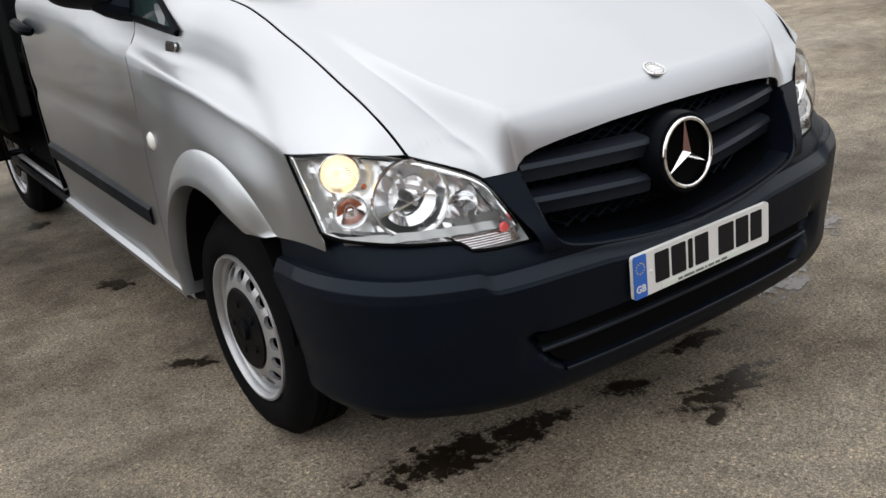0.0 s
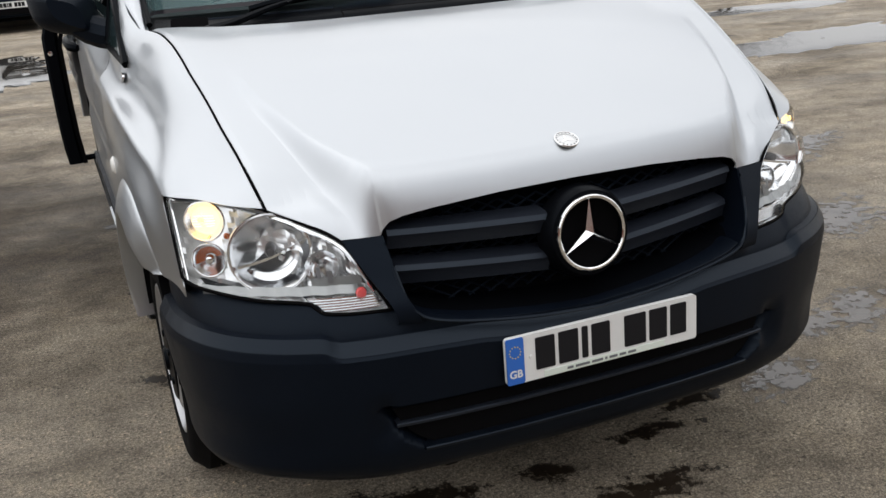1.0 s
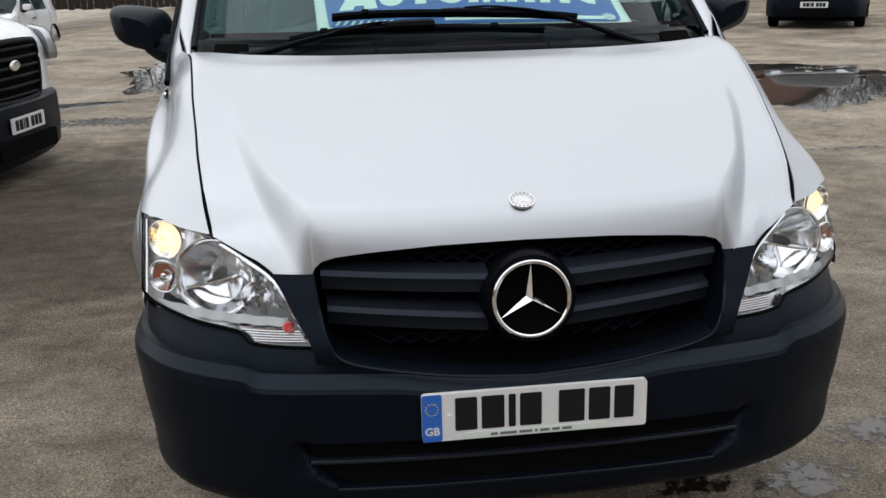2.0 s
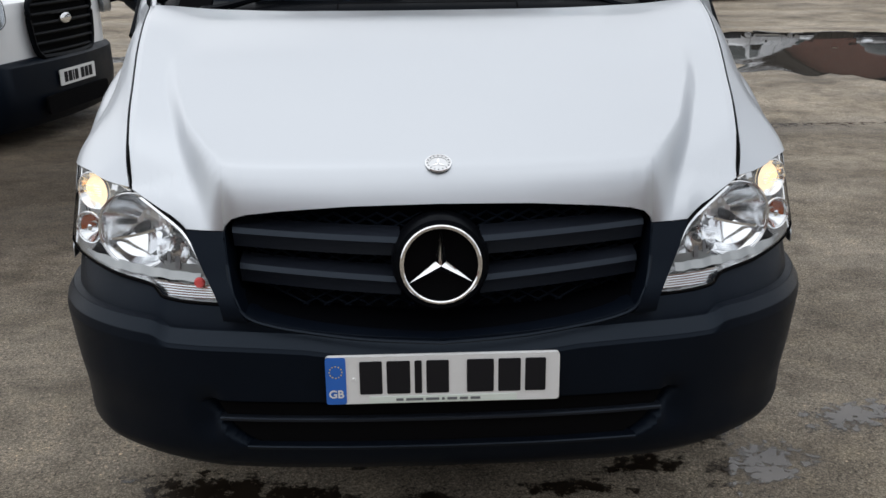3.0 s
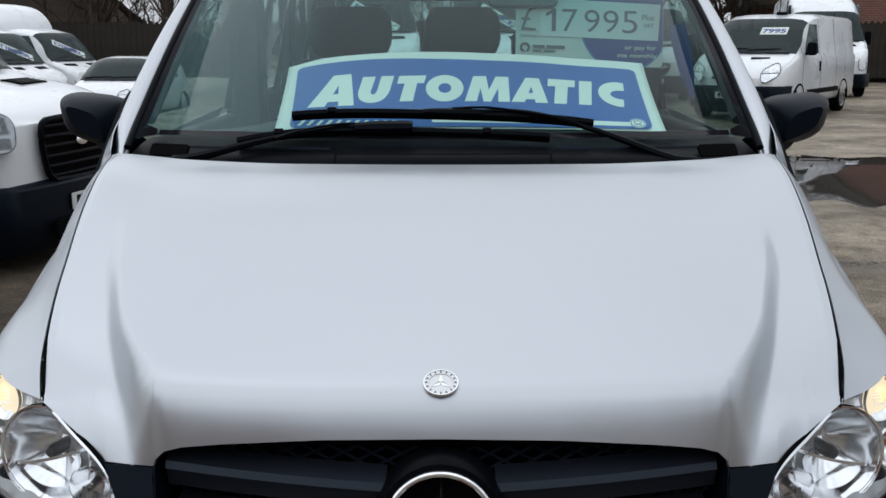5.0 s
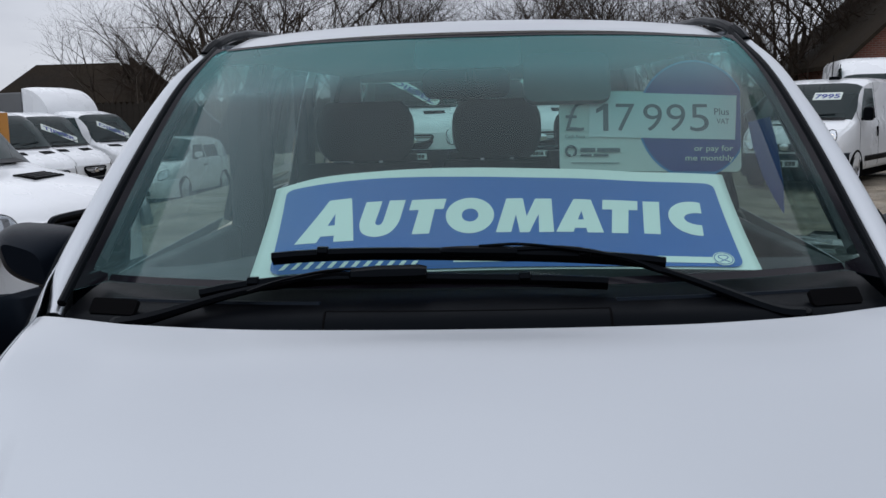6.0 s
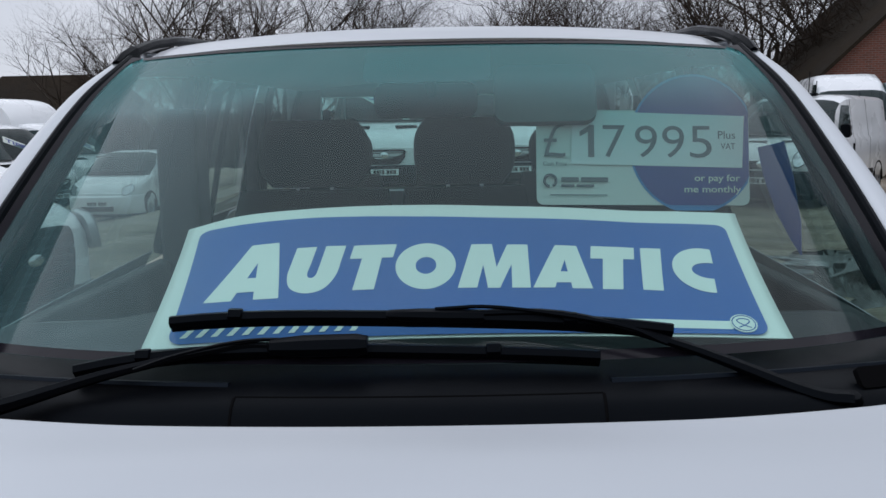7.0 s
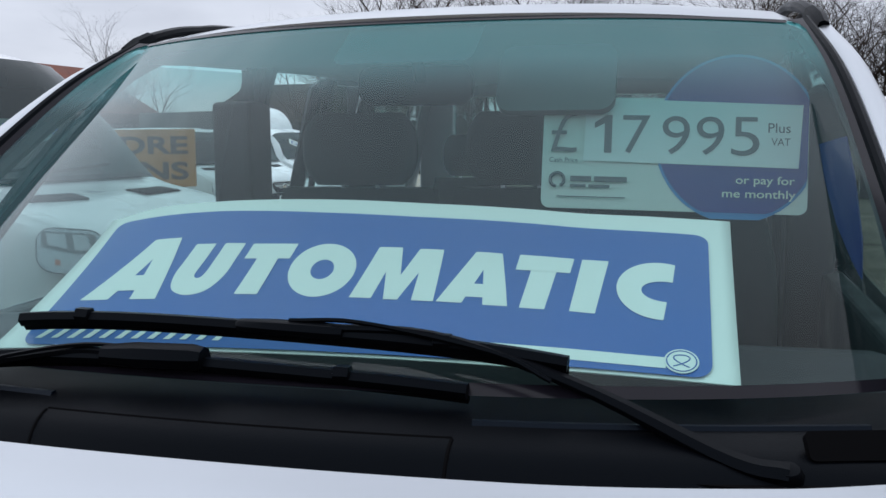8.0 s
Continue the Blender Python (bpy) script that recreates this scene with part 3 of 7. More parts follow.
def fender_x(y, z):
    w = lin(y, (0.23, 0.850), (0.30, 0.893), (0.40, 0.900), (0.457, 0.908), (0.52, 0.924), (0.60, 0.940), (0.72, 0.950), (0.9, 0.955), (1.32, 0.955))
    zs = shoulder_z(y)
    ws = lin(y, (0.23, 0.850), (0.30, 0.893), (0.40, 0.898), (0.457, 0.901), (0.59, 0.906), (0.71, 0.920), (0.86, 0.934), (1.03, 0.944), (1.32, 0.952))
    xt, zt = shut_at(y) if y <= 1.032 else (lin(y, (1.032, 0.835), (1.12, 0.850), (1.32, 0.842)), lin(y, (1.032, 1.262), (1.12, 1.310), (1.32, 1.425)))
    if z <= zs:
        low = max(0.0, 0.62 - z)
        return w + (ws - w) * ease(zs - 0.15, zs, z) - 0.25 * low * low
    t = min(1.2, (z - zs) / max(0.02, zt - zs))
    back = ease(0.44, 0.76, y)
    phi_b = lin(t, (0, 0), (0.04, 0.08), (0.10, 0.25), (0.18, 0.38), (0.28, 0.455), (0.45, 0.53), (0.65, 0.625), (0.85, 0.79), (1.0, 1.0))
    phi_f = lin(t, (0, 0), (0.1, 0.04), (0.25, 0.15), (0.4, 0.31), (0.55, 0.50), (0.7, 0.68), (0.85, 0.85), (1.0, 1.0))
    return ws - (ws - xt) * (phi_f + (phi_b - phi_f) * back)


WHEEL_Y, WHEEL_Z, WHEEL_R = 0.880, 0.334, 0.338


ARCH_IN = (0.870, 0.437, 0.345)
ARCH_OUT = (0.838, 0.517, 0.364)


def arch_low(y):
    """Lower edge of the wing sheet: bumper joint, then behind the arch lip, then the sill."""
    r, d = 0.362, abs(y - 0.852)
    a = 0.478 + math.sqrt(max(0.0, r * r - d * d)) if d < r else 0.335
    if y < 0.80:
        return max(a, 0.702)
    return a if d < r else 0.335


def build_wing(van, s):
    def sheet(ys, lo, hi, n):
        rows = []
        for y in ys:
            a, b = lo(y), hi(y)
            rows.append([(fender_x(y, a + (b - a) * k / n), y, a + (b - a) * k / n) for k in range(n + 1)])
        return grid(rows)

    def lamp_top(y):
        return lin(y, (0.228, 0.902), (0.35, 0.921), (0.457, 0.917))

    def lamp_side(y):
        return (y + 0.157) / 0.675

    def top(y):
        if y <= 1.032:
            return shut_at(y)[1] - 0.004
        return lin(y, (1.032, 1.258), (1.12, 1.305), (1.32, 1.420))

    def foot(y):
        return lamp_top(y) if y < 0.457 else shoulder_z(y)

    def head(y):
        return lamp_side(y) if y < 0.457 else shoulder_z(y)

    back = list(np.linspace(0.457, 1.212, 64)) + [1.216, 1.24, 1.265, 1.29, 1.321]
    a = sheet(list(np.linspace(0.232, 0.445, 17)) + back, foot, top, 30)
    b = sheet(list(np.linspace(0.332, 0.445, 11)) + back, arch_low, head, 16)
    lip = []
    for t in np.linspace(-0.22, 2.66, 60):
        o = (ARCH_OUT[0] + (0.390 if t < 0.5 * math.pi else ARCH_OUT[2]) * math.cos(t), ARCH_OUT[1] + ARCH_OUT[2] * math.sin(t))
        i = (ARCH_IN[0] + ARCH_IN[2] * math.cos(t), ARCH_IN[1] + ARCH_IN[2] * math.sin(t))
        row = []
        for k, d in ((0.0, -0.004), (0.05, 0.002), (0.14, 0.008), (0.40, 0.018), (0.70, 0.027), (0.90, 0.032), (1.0, 0.031), (1.03, 0.022), (1.04, -0.04)):
            y, z = o[0] + (i[0] - o[0]) * k, o[1] + (i[1] - o[1]) * k
            if t > 1.6:
                z = max(z, 0.705 - 0.010 * k)
            row.append((fender_x(y, min(z, 0.90)) + d * (1 - 0.75 * ease(2.0, 2.5, t)), y, z))
        lip.append(row)
    m = merge(a, b, grid(lip))
    finish("wing", *(m if s > 0 else flip(m)), SILVER, van, "", 50, 0.0025)
    # dark liner behind the wheel
    liner = [[(s * x, ARCH_IN[0] + 0.342 * math.cos(t), ARCH_IN[1] + 0.342 * math.sin(t)) for x in (0.930, 0.58)] for t in np.linspace(-0.12, math.pi + 0.1, 30)]
    back = [[(s * 0.58, ARCH_IN[0] + r * math.cos(t), ARCH_IN[1] + r * math.sin(t)) for r in (0.02, 0.342)] for t in np.linspace(-0.12, math.pi + 0.1, 30)]
    finish("wheel_liner", *merge(grid(liner), grid(back)), DARK, van, "", 40, 0.004)


def side_x(z):
    return lin(z, (0.3, 0.925), (0.45, 0.945), (0.62, 0.953), (0.95, 0.955), (1.06, 0.950), (1.11, 0.918), (1.22, 0.888), (1.75, 0.765), (1.83, 0.72))


def tilt(y):
    return 0.03 * max(0.0, y - 1.0)


def side_panel(y0, y1, z0, z1, s, n=26, dent=True):
    """Body side between two stations with the pressed waist line."""
    rows = []
    for y in np.linspace(y0, y1, 16):
        r = []
        for k in range(n + 1):
            z = z0 + (z1 - z0) * k / n
            x = side_x(z - lin(y, (1.3, 0.024), (2.0, 0.085), (2.7, 0.10)))
            if y < 1.75:
                k = 1 - ease(1.33, 1.75, y)
                x += (fender_x(1.32, z + tilt(y)) - x) * k
            x -= (0.010 * math.exp(-((z - 0.865 + 0.03 * (y - 1.3)) / 0.02) ** 2) if dent else 0)
            r.append((s * x, y, z + tilt(y)))
        rows.append(r)
    return grid(rows)


def build_sides(van):
    for s in (-1, 1):
        door = root_part("front_door", van)
        finish("door_skin", *side_panel(1.326, 2.62, 0.345, 1.215, s), SILVER, door, "", 50, 0.002)
        seam = [(s * (fender_x(1.32, z) - 0.006), 1.3235, z) for z in np.linspace(0.36, 1.20, 30)]
        finish("door_seam", *tube(seam, 0.0052, 5), DARK, door)
        frame_pts = [(1.50, 1.30), (2.0, 1.72), (2.58, 1.765), (2.615, 1.22)]
        path = curve([(s * (side_x(z) + 0.004), y, z + tilt(y)) for y, z in frame_pts], 40)
        finish("window_frame", *tube(path, 0.022, 6), TRIM, door)
        rows = [[(s * (side_x(z) - 0.008), y, z + tilt(y)) for y in (lin(z, (1.20, 1.335), (1.72, 1.93)), 1.9 + 0.06 * (z - 1.2), 2.25, 2.60)] for z in np.linspace(1.20, 1.735, 8)]
        finish("window_glass", *grid(rows), WINDOW, door, "clear side window", 40)
        finish("rubbing_strip", *grid([[(s * (side_x(0.55) + d), y, 0.573 + z + tilt(y) - 0.005) for d, z in ((0.0, -0.034), (0.012, -0.028), (0.014, 0.02), (0.0, 0.034))] for y in np.linspace(1.40, 2.61, 6)]), PLASTIC, door, "black side rubbing strip", 40)
        handle = root_part("door_handle", door)
        finish("recess", *lathe([(0.0, 0.0), (0.045, 0.0), (0.048, 0.004)], 20, (s * (side_x(1.09) + 0.0), 2.47, 1.145), (s, 0, 0)), DARK, handle)
        finish("grip", *tube(curve([(s * 0.965, 2.56, 1.135), (s * 0.985, 2.53, 1.14), (s * 0.992, 2.46, 1.135), (s * 0.985, 2.40, 1.122), (s * 0.962, 2.375, 1.115)], 16), [0.012, 0.017, 0.019, 0.021, 0.022, 0.022, 0.022, 0.022, 0.022, 0.022, 0.022, 0.022, 0.021, 0.020, 0.018, 0.013], 8), TRIM, handle, "black door handle")
        # sill
        def sill_rows(y0, y1):
            return grid([[(s * x, y, z + tilt(y)) for x, z in ((0.915, 0.35), (0.945, 0.335), (0.935, 0.305), (0.88, 0.28), (0.80, 0.27))] for y in np.linspace(y0, y1, 8)])

        finish("sill", *sill_rows(1.30, 2.64 if s < 0 else 3.72), SILVER, van, "", 40)
        if s < 0:
            finish("step_edge", *sill_rows(2.642, 3.72), TRIM, van, "black step edge", 40)
        # roof rail band above the windows
        finish("cant_rail", *grid([[(s * side_x(z) - s * 0.0, y, z + tilt(y)) for z in (1.745, 1.76, 1.78, 1.80)] for y in np.linspace(2.12, 4.72, 12)]), SILVER, van, "", 40, 0.01)
        finish("centre_pillar", *grid([[(s * side_x(z), y, z + tilt(y)) for y in (2.625, 2.74)] for z in np.linspace(1.20, 1.76, 8)]), TRIM, van, "", 40, 0.05)
        # rear quarter
        finish("rear_quarter", *merge(side_panel(3.62 if s < 0 else 2.66, 4.70, 0.72, 1.215, s), grid([[(s * side_x(z), y, z + tilt(y)) for y in (3.62, 3.80)] for z in np.linspace(1.20, 1.76, 8)]), grid([[(s * side_x(z), y, z + tilt(y)) for y in (4.52, 4.70)] for z in np.linspace(1.20, 1.76, 8)])), SILVER, van, "", 50, 0.006)
        if s > 0:
            finish("lower_panel", *side_panel(2.66, 3.62, 0.345, 0.75, s, 10), SILVER, van, "", 50, 0.006)
        rows = [[(s * (side_x(z) - 0.01), y, z + tilt(y)) for y in (3.80, 4.52)] for z in np.linspace(1.20, 1.74, 6)]
        finish("rear_side_glass", *grid(rows), WINDOW, van, "", 40)
        if s > 0:
            rows = [[(s * (side_x(z) - 0.01), y, z + tilt(y)) for y in (2.76, 3.62)] for z in np.linspace(1.20, 1.74, 6)]
            finish("rear_side_glass", *grid(rows), WINDOW, van, "", 40)
        # quarter light, mirror, repeater, badge
        q = [(1.03, 1.165), (1.30, 1.196), (1.315, 1.21), (1.315, 1.385), (1.22, 1.325)]
        v = [(s * (fender_x(y, z) + 0.007), y, z) for y, z in q]
        finish("quarter_glass", v, [tuple(range(5))], TINTED, van, "small dark quarter window", 0, 0.004)
        finish("quarter_surround", *tube([*v, v[0]], 0.011, 6), TRIM, van)
        finish("repeater", *lathe([(0.0, 0.016), (0.018, 0.013), (0.027, 0.006), (0.029, 0.0)], 20, (s * 0.953, 1.240, 0.848), (s, 0, 0)), material("repeater_lens", (0.7, 0.7, 0.68), 0.2, 0, 0.5), van, "round clear side repeater")
        finish("wing_badge", *moved(prism(round_rect(0.115, 0.028, 0.013), 0.006), pose(s * (fender_x(1.09, 1.127) - 0.003), 1.09, 1.127, 14, 0, -90 * s)), CHROME, van, "small chrome wing badge")
        build_mirror(van, s)
        # front pillar
        path = curve([(s * 0.822, 1.06, 1.235), (s * 0.830, 1.18, 1.330), (s * 0.808, 1.45, 1.515), (s * 0.778, 1.75, 1.690), (s * 0.745, 1.98, 1.795)], 30)
        finish("front_pillar", *tube(path, [0.016 + 0.010 * ease(0.0, 0.25, k / 29) - 0.006 * ease(0.75, 1.0, k / 29) for k in range(30)], 14, 0.9), SILVER, van)
        path = curve([(s * 0.805, 1.06, 1.262), (s * 0.800, 1.20, 1.352), (s * 0.780, 1.45, 1.528), (s * 0.752, 1.72, 1.700), (s * 0.715, 1.94, 1.807)], 30)
        finish("screen_edge", *tube(path, 0.009, 8), TRIM, van)


def root_part(name, parent):
    ob = new(name)
    ob.parent = parent
    return ob


def build_mirror(van, s):
    m = root_part("door_mirror", van)
    rows = []
    cx, cy, cz = s * 1.010, 1.40, 1.303
    for k in range(15):
        t = k / 14
        y = -0.075 + 0.15 * t
        w = 0.100 * (1 - 0.55 * (1 - t) ** 2.6)
        h = 0.082 * (1 - 0.50 * (1 - t) ** 2.6)
        ring = []
        for j in range(33):
            a = 2 * math.pi * j / 32
            ca, sa = math.cos(a), math.sin(a)
            e = 0.55
            ring.append((cx + w * math.copysign(abs(ca) ** e, ca) + s * 0.01 * math.copysign(abs(sa) ** e, sa), cy + y, cz + 0.018 * s * math.copysign(abs(ca) ** e, ca) + 0.90 * h * math.copysign(abs(sa) ** e, sa) * (1 - 0.10 * s * math.copysign(abs(ca) ** e, ca))))
        rows.append(ring)
    v, f = grid(rows)
    f.append(tuple(range(32)))
    finish("shell", v, f, PLASTIC, m, "black mirror housing", 45)
    finish("mirror_glass", *moved(prism(round_rect(0.150, 0.105, 0.03), 0.004), pose(cx, cy + 0.072, cz)), CHROME, m)
    finish("arm", *tube([(s * 0.985, 1.395, 1.262), (s * 0.950, 1.385, 1.248), (s * 0.915, 1.37, 1.234), (s * 0.880, 1.35, 1.224)], [0.036, 0.046, 0.048, 0.046], 10), PLASTIC, m)


def build_roof(van):
    rows = []
    for k in range(30):
        t = k / 29
        row = []
        for j in range(33):
            u = -1 + 2 * j / 32
            x = u * 0.765
            y0 = 1.79 + 0.19 * abs(u) ** 2.2
            y = y0 + (4.74 - y0) * t
            rise = lin(y - 0.19 * abs(u) ** 2.2, (1.79, 1.812), (1.95, 1.846), (2.2, 1.872), (2.6, 1.886), (4.0, 1.886), (4.74, 1.86))
            row.append((x, y, rise - 0.030 * abs(u) ** 2.4 - 0.030 * ease(0.88, 1.0, abs(u)) + tilt(y) * 0.4))
        rows.append(row)
    finish("roof", *grid(rows), SILVER, van, "", 50, 0.006)
    for s in (-1, 1):
        rail = root_part("roof_rail", van)
        pts = curve([(s * 0.742, 1.965, 1.804), (s * 0.732, 2.05, 1.836), (s * 0.724, 2.22, 1.866), (s * 0.718, 2.6, 1.894), (s * 0.725, 4.3, 1.95), (s * 0.73, 4.6, 1.92)], 40)
        finish("bar", *tube(pts, 0.016, 8, 0.8), TRIM, rail, "black roof rail")
        finish("end_cap", *tube([(s * 0.748, 1.935, 1.792), (s * 0.743, 1.970, 1.806), (s * 0.735, 2.02, 1.826)], [0.012, 0.019, 0.018], 8), TRIM, rail)
    # tailgate
    gate = root_part("tailgate", van)
    for b in (box(-0.93, 0.93, 4.70, 4.76, 0.5, 1.30), box(-0.86, -0.68, 4.70, 4.76, 1.30, 1.86), box(0.68, 0.86, 4.70, 4.76, 1.30, 1.86), box(-0.68, 0.68, 4.70, 4.76, 1.79, 1.90)):
        finish("gate_panel", *b, SILVER, gate, "", 0, 0, 0.01)
    finish("rear_glass", *box(-0.68, 0.68, 4.725, 4.729, 1.30, 1.79), REAR_GLASS, gate)


def screen_point(u, v, lift=0.0):
    """A point of the windscreen: u -1..1 across, v 0 at the cowl to 1 at the roof."""
    a = abs(u)
    x = u * (0.805 - 0.095 * v)
    y = 1.045 + 0.745 * v + (0.20 - 0.045 * v) * a ** (3.6 - 1.4 * v)
    z = 1.283 + 0.533 * v + 0.018 * math.sin(math.pi * v) - (0.022 + 0.006 * v) * a ** (4 - 1.6 * v) + 0.015 * a ** 2
    return Vector((x, y - 0.56 * lift, z + 0.83 * lift))


def build_screen(van):
    w = root_part("windscreen", van)
    us, vs = np.linspace(-1, 1, 49), np.linspace(0, 1, 33)

    def rim(s, v):
        p = screen_point(s, v)
        x = lin(p.z, (1.262, 0.805), (1.352, 0.800), (1.528, 0.780), (1.700, 0.752), (1.807, 0.715))
        y = lin(p.z, (1.262, 1.06), (1.352, 1.20), (1.528, 1.45), (1.700, 1.72), (1.807, 1.94))
        return Vector((s * (x - 0.002), y, p.z + 0.004))

    finish("glass", *grid([[rim(-1, v)] + [screen_point(u, v) for u in us[1:-1]] + [rim(1, v)] for v in vs]), SCREEN, w, "green-tinted windscreen with a shaded top band", 60)
    frit = []
    n = 40
    for (u0, u1, v0, v1) in ((-0.958, 0.958, 0, 0.020), (-0.958, 0.958, 0.986, 1.0)):
        frit.append(grid([[screen_point(u, v, 0.002) for u in np.linspace(u0, u1, n)] for v in np.linspace(v0, v1, 10)]))
    for s in (-1, 1):
        rows = []
        for v in np.linspace(0, 1, 40):
            a, b = rim(s, v) + Vector((0, -0.001, 0.002)), screen_point(s * 0.958, v, 0.002)
            k = max(0.42 - 0.12 * v, 1 - ease(0.018, 0.055, v), ease(0.96, 0.99, v))
            rows.append([a.lerp(b, k * j / 5) for j in range(6)])
        frit.append(grid(rows))
    finish("black_border", *merge(*frit), FRIT, w, "", 60)
    # sensor shield at the top
    finish("sensor_shield", *grid([[screen_point(u * (0.158 + 0.030 * math.sqrt(max(0.0, 1 - (1 - min(1.0, (v - 0.822) / 0.045)) ** 2)) + 0.02 * (v - 0.9)) - 0.008, v, -0.006) for u in np.linspace(-1, 1, 20)] for v in np.linspace(0.822, 0.985, 24)]), FRIT, w, "", 60)


def build_cowl(van):
    c = root_part("cowl", van)

    def line(u, t):
        x = u * 0.80
        y = 0.905 + 0.075 * abs(u) ** 2.2 + t * (0.155 + 0.105 * abs(u) ** 2)
        z = 1.226 + 0.012 * math.sin(3 * t) + 0.046 * max(0.0, t) ** 1.3 - 0.006 * abs(u) ** 2 - (0.030 * math.exp(-((t - 0.12) / 0.12) ** 2))
        return (x, y, z)

    finish("scuttle_panel", *grid([[line(u, t) for u in np.linspace(-1, 1, 61)] for t in np.linspace(-0.15, 1.05, 22)]), TRIM, c, "black plastic scuttle panel", 50, 0.003)
    for u in (-0.331, 0.331):
        finish("scuttle_joint", *tube([Vector(line(u, t)) + Vector((0, 0, 0.001)) for t in np.linspace(0.0, 0.42, 10)], 0.0028, 5), DARK, c)
    finish("scuttle_joint", *tube([Vector(line(u, 0.44)) + Vector((0, 0, 0.0005)) for u in np.linspace(-0.33, 0.33, 20)], 0.0025, 5), DARK, c)
    for s in (-1, 1):
        finish("scuttle_vent", *moved(prism(round_rect(0.105, 0.034, 0.006), 0.010), pose(s * 0.696, 1.048, 1.258, -38, 0, s * 16)), DARK, c)
        finish("scuttle_ridge", *tube(curve([line(s * u, 0.62) for u in (0.35, 0.5, 0.7, 0.9)], 14), 0.006, 6), PLASTIC, c)


def screen_at(x, lift, y):
    u = x / 0.80
    for _ in range(4):
        v = (y - 1.045 - 0.20 * abs(u) ** 3.6) / 0.745
        u = x / (0.805 - 0.095 * v)
    return screen_point(u, v, lift)


def build_wipers(van):
    # blade lies on the glass; the arm runs from the pivot to the clip
    for x0, y0, x1, y1, clip, px, py, pz in ((-0.388, 1.110, 0.382, 1.088, 0.03, 0.624, 1.008, 1.232), (-0.52, 1.058, 0.268, 1.050, -0.14, -0.655, 0.962, 1.240)):
        w = root_part("wiper", van)
        lift = 0.020
        sink = 0.012 if px < 0 else 0.002
        blade = [screen_at(x0 + (x1 - x0) * t, lift - sink * t, y0 + (y1 - y0) * t + 0.005 * math.sin(math.pi * t)) for t in np.linspace(0, 1, 16)]
        finish("blade", *tube(blade, 0.0105, 6, 1.0), TRIM, w, "black wiper blade")
        finish("rubber", *tube([p + Vector((0, 0.006, -0.010)) for p in blade], 0.005, 5, 1.4), RUBBER, w)
        c = blade[int(16 * (clip - x0) / (x1 - x0))]
        d = (blade[-1] - blade[0]).normalized()
        h = 0.021 if px < 0 else 0.0135
        up = Vector((0, -0.003, 0.006 if px < 0 else 0.003))
        finish("clip", *tube([c + up - d * 0.075, c + up - d * 0.07, c + up - d * 0.02, c + up + d * 0.06, c + up + d * 0.075], [0.007, h * 0.75, h, h, h * 0.8], 8, 0.85), TRIM, w, "", 40)
        for k in (0.18, 0.50, 0.82):
            if abs(k - (clip - x0) / (x1 - x0)) > 0.12:
                p = blade[int(15 * k)] + Vector((0, -0.002, 0.004))
                finish("blade_claw", *tube([p - d * 0.012, p - d * 0.010, p + d * 0.010, p + d * 0.012], [0.006, 0.0115, 0.0115, 0.006], 6), TRIM, w)
        end = Vector((px, py, pz))
        side = 1 if px > 0 else -1
        mid = c + d * side * (0.20 if side > 0 else 0.13) + Vector((0, -0.004, 0.008))
        arm = curve([c + d * side * 0.05 + Vector((0, -0.003, 0.008)), mid, mid + (end - mid) * 0.45 + Vector((0, 0.010, 0.004)), end + Vector((-side * 0.06, 0.006, 0.010)), end], 22)
        finish("arm", *tube(arm, [0.007 + 0.010 * ease(0.2, 1.0, i / 21) for i in range(22)], 7, 0.8), TRIM, w, "black wiper arm")
        pipe = curve([c + Vector((0, -0.004, 0.014)), c + d * side * 0.10 + Vector((0, -0.004, 0.018)), mid + (end - mid) * 0.18 + Vector((0, -0.010, 0.010)), mid + (end - mid) * 0.36 + Vector((0, -0.012, 0.004))], 16)
        finish("washer_pipe", *tube(pipe, 0.0032, 5), TRIM, w)
        finish("pivot_cap", *lathe([(0.0, 0.012), (0.012, 0.010), (0.017, 0.002), (0.018, -0.02)], 14, (px, py, pz), (0, -0.4, 1)), TRIM, w)


# front: bumper, grille, lamps
def bumper_plan(s):
    """Plan of the bumper at its widest: s from 0 (middle) to 1 (wheel arch)."""
    pts = ((0, 0.0), (0.2, 0.003), (0.4, 0.015), (0.55, 0.035), (0.66, 0.065), (0.76, 0.115), (0.84, 0.178), (0.90, 0.262), (0.935, 0.36), (0.946, 0.45), (0.948, 0.54))
    k = (0, 0.17, 0.33, 0.45, 0.54, 0.64, 0.72, 0.80, 0.88, 0.945, 1.0)
    return [lin(s, *[(a, p[i]) for a, p in zip(k, pts)]) for i in (0, 1)]


def smooth_plan(n):
    c = curve([(*bumper_plan(s), 0) for s in np.linspace(0, 1, 12)], n)
    return [(p.x, p.y) for p in c]


def bumper_top(x):
    return lin(x, (0, 0.592), (0.15, 0.600), (0.30, 0.616), (0.40, 0.636), (0.44, 0.652), (0.49, 0.660), (0.633, 0.669), (0.657, 0.690), (0.76, 0.700), (0.84, 0.712), (0.881, 0.720), (0.898, 0.706), (0.925, 0.702), (0.95, 0.700))


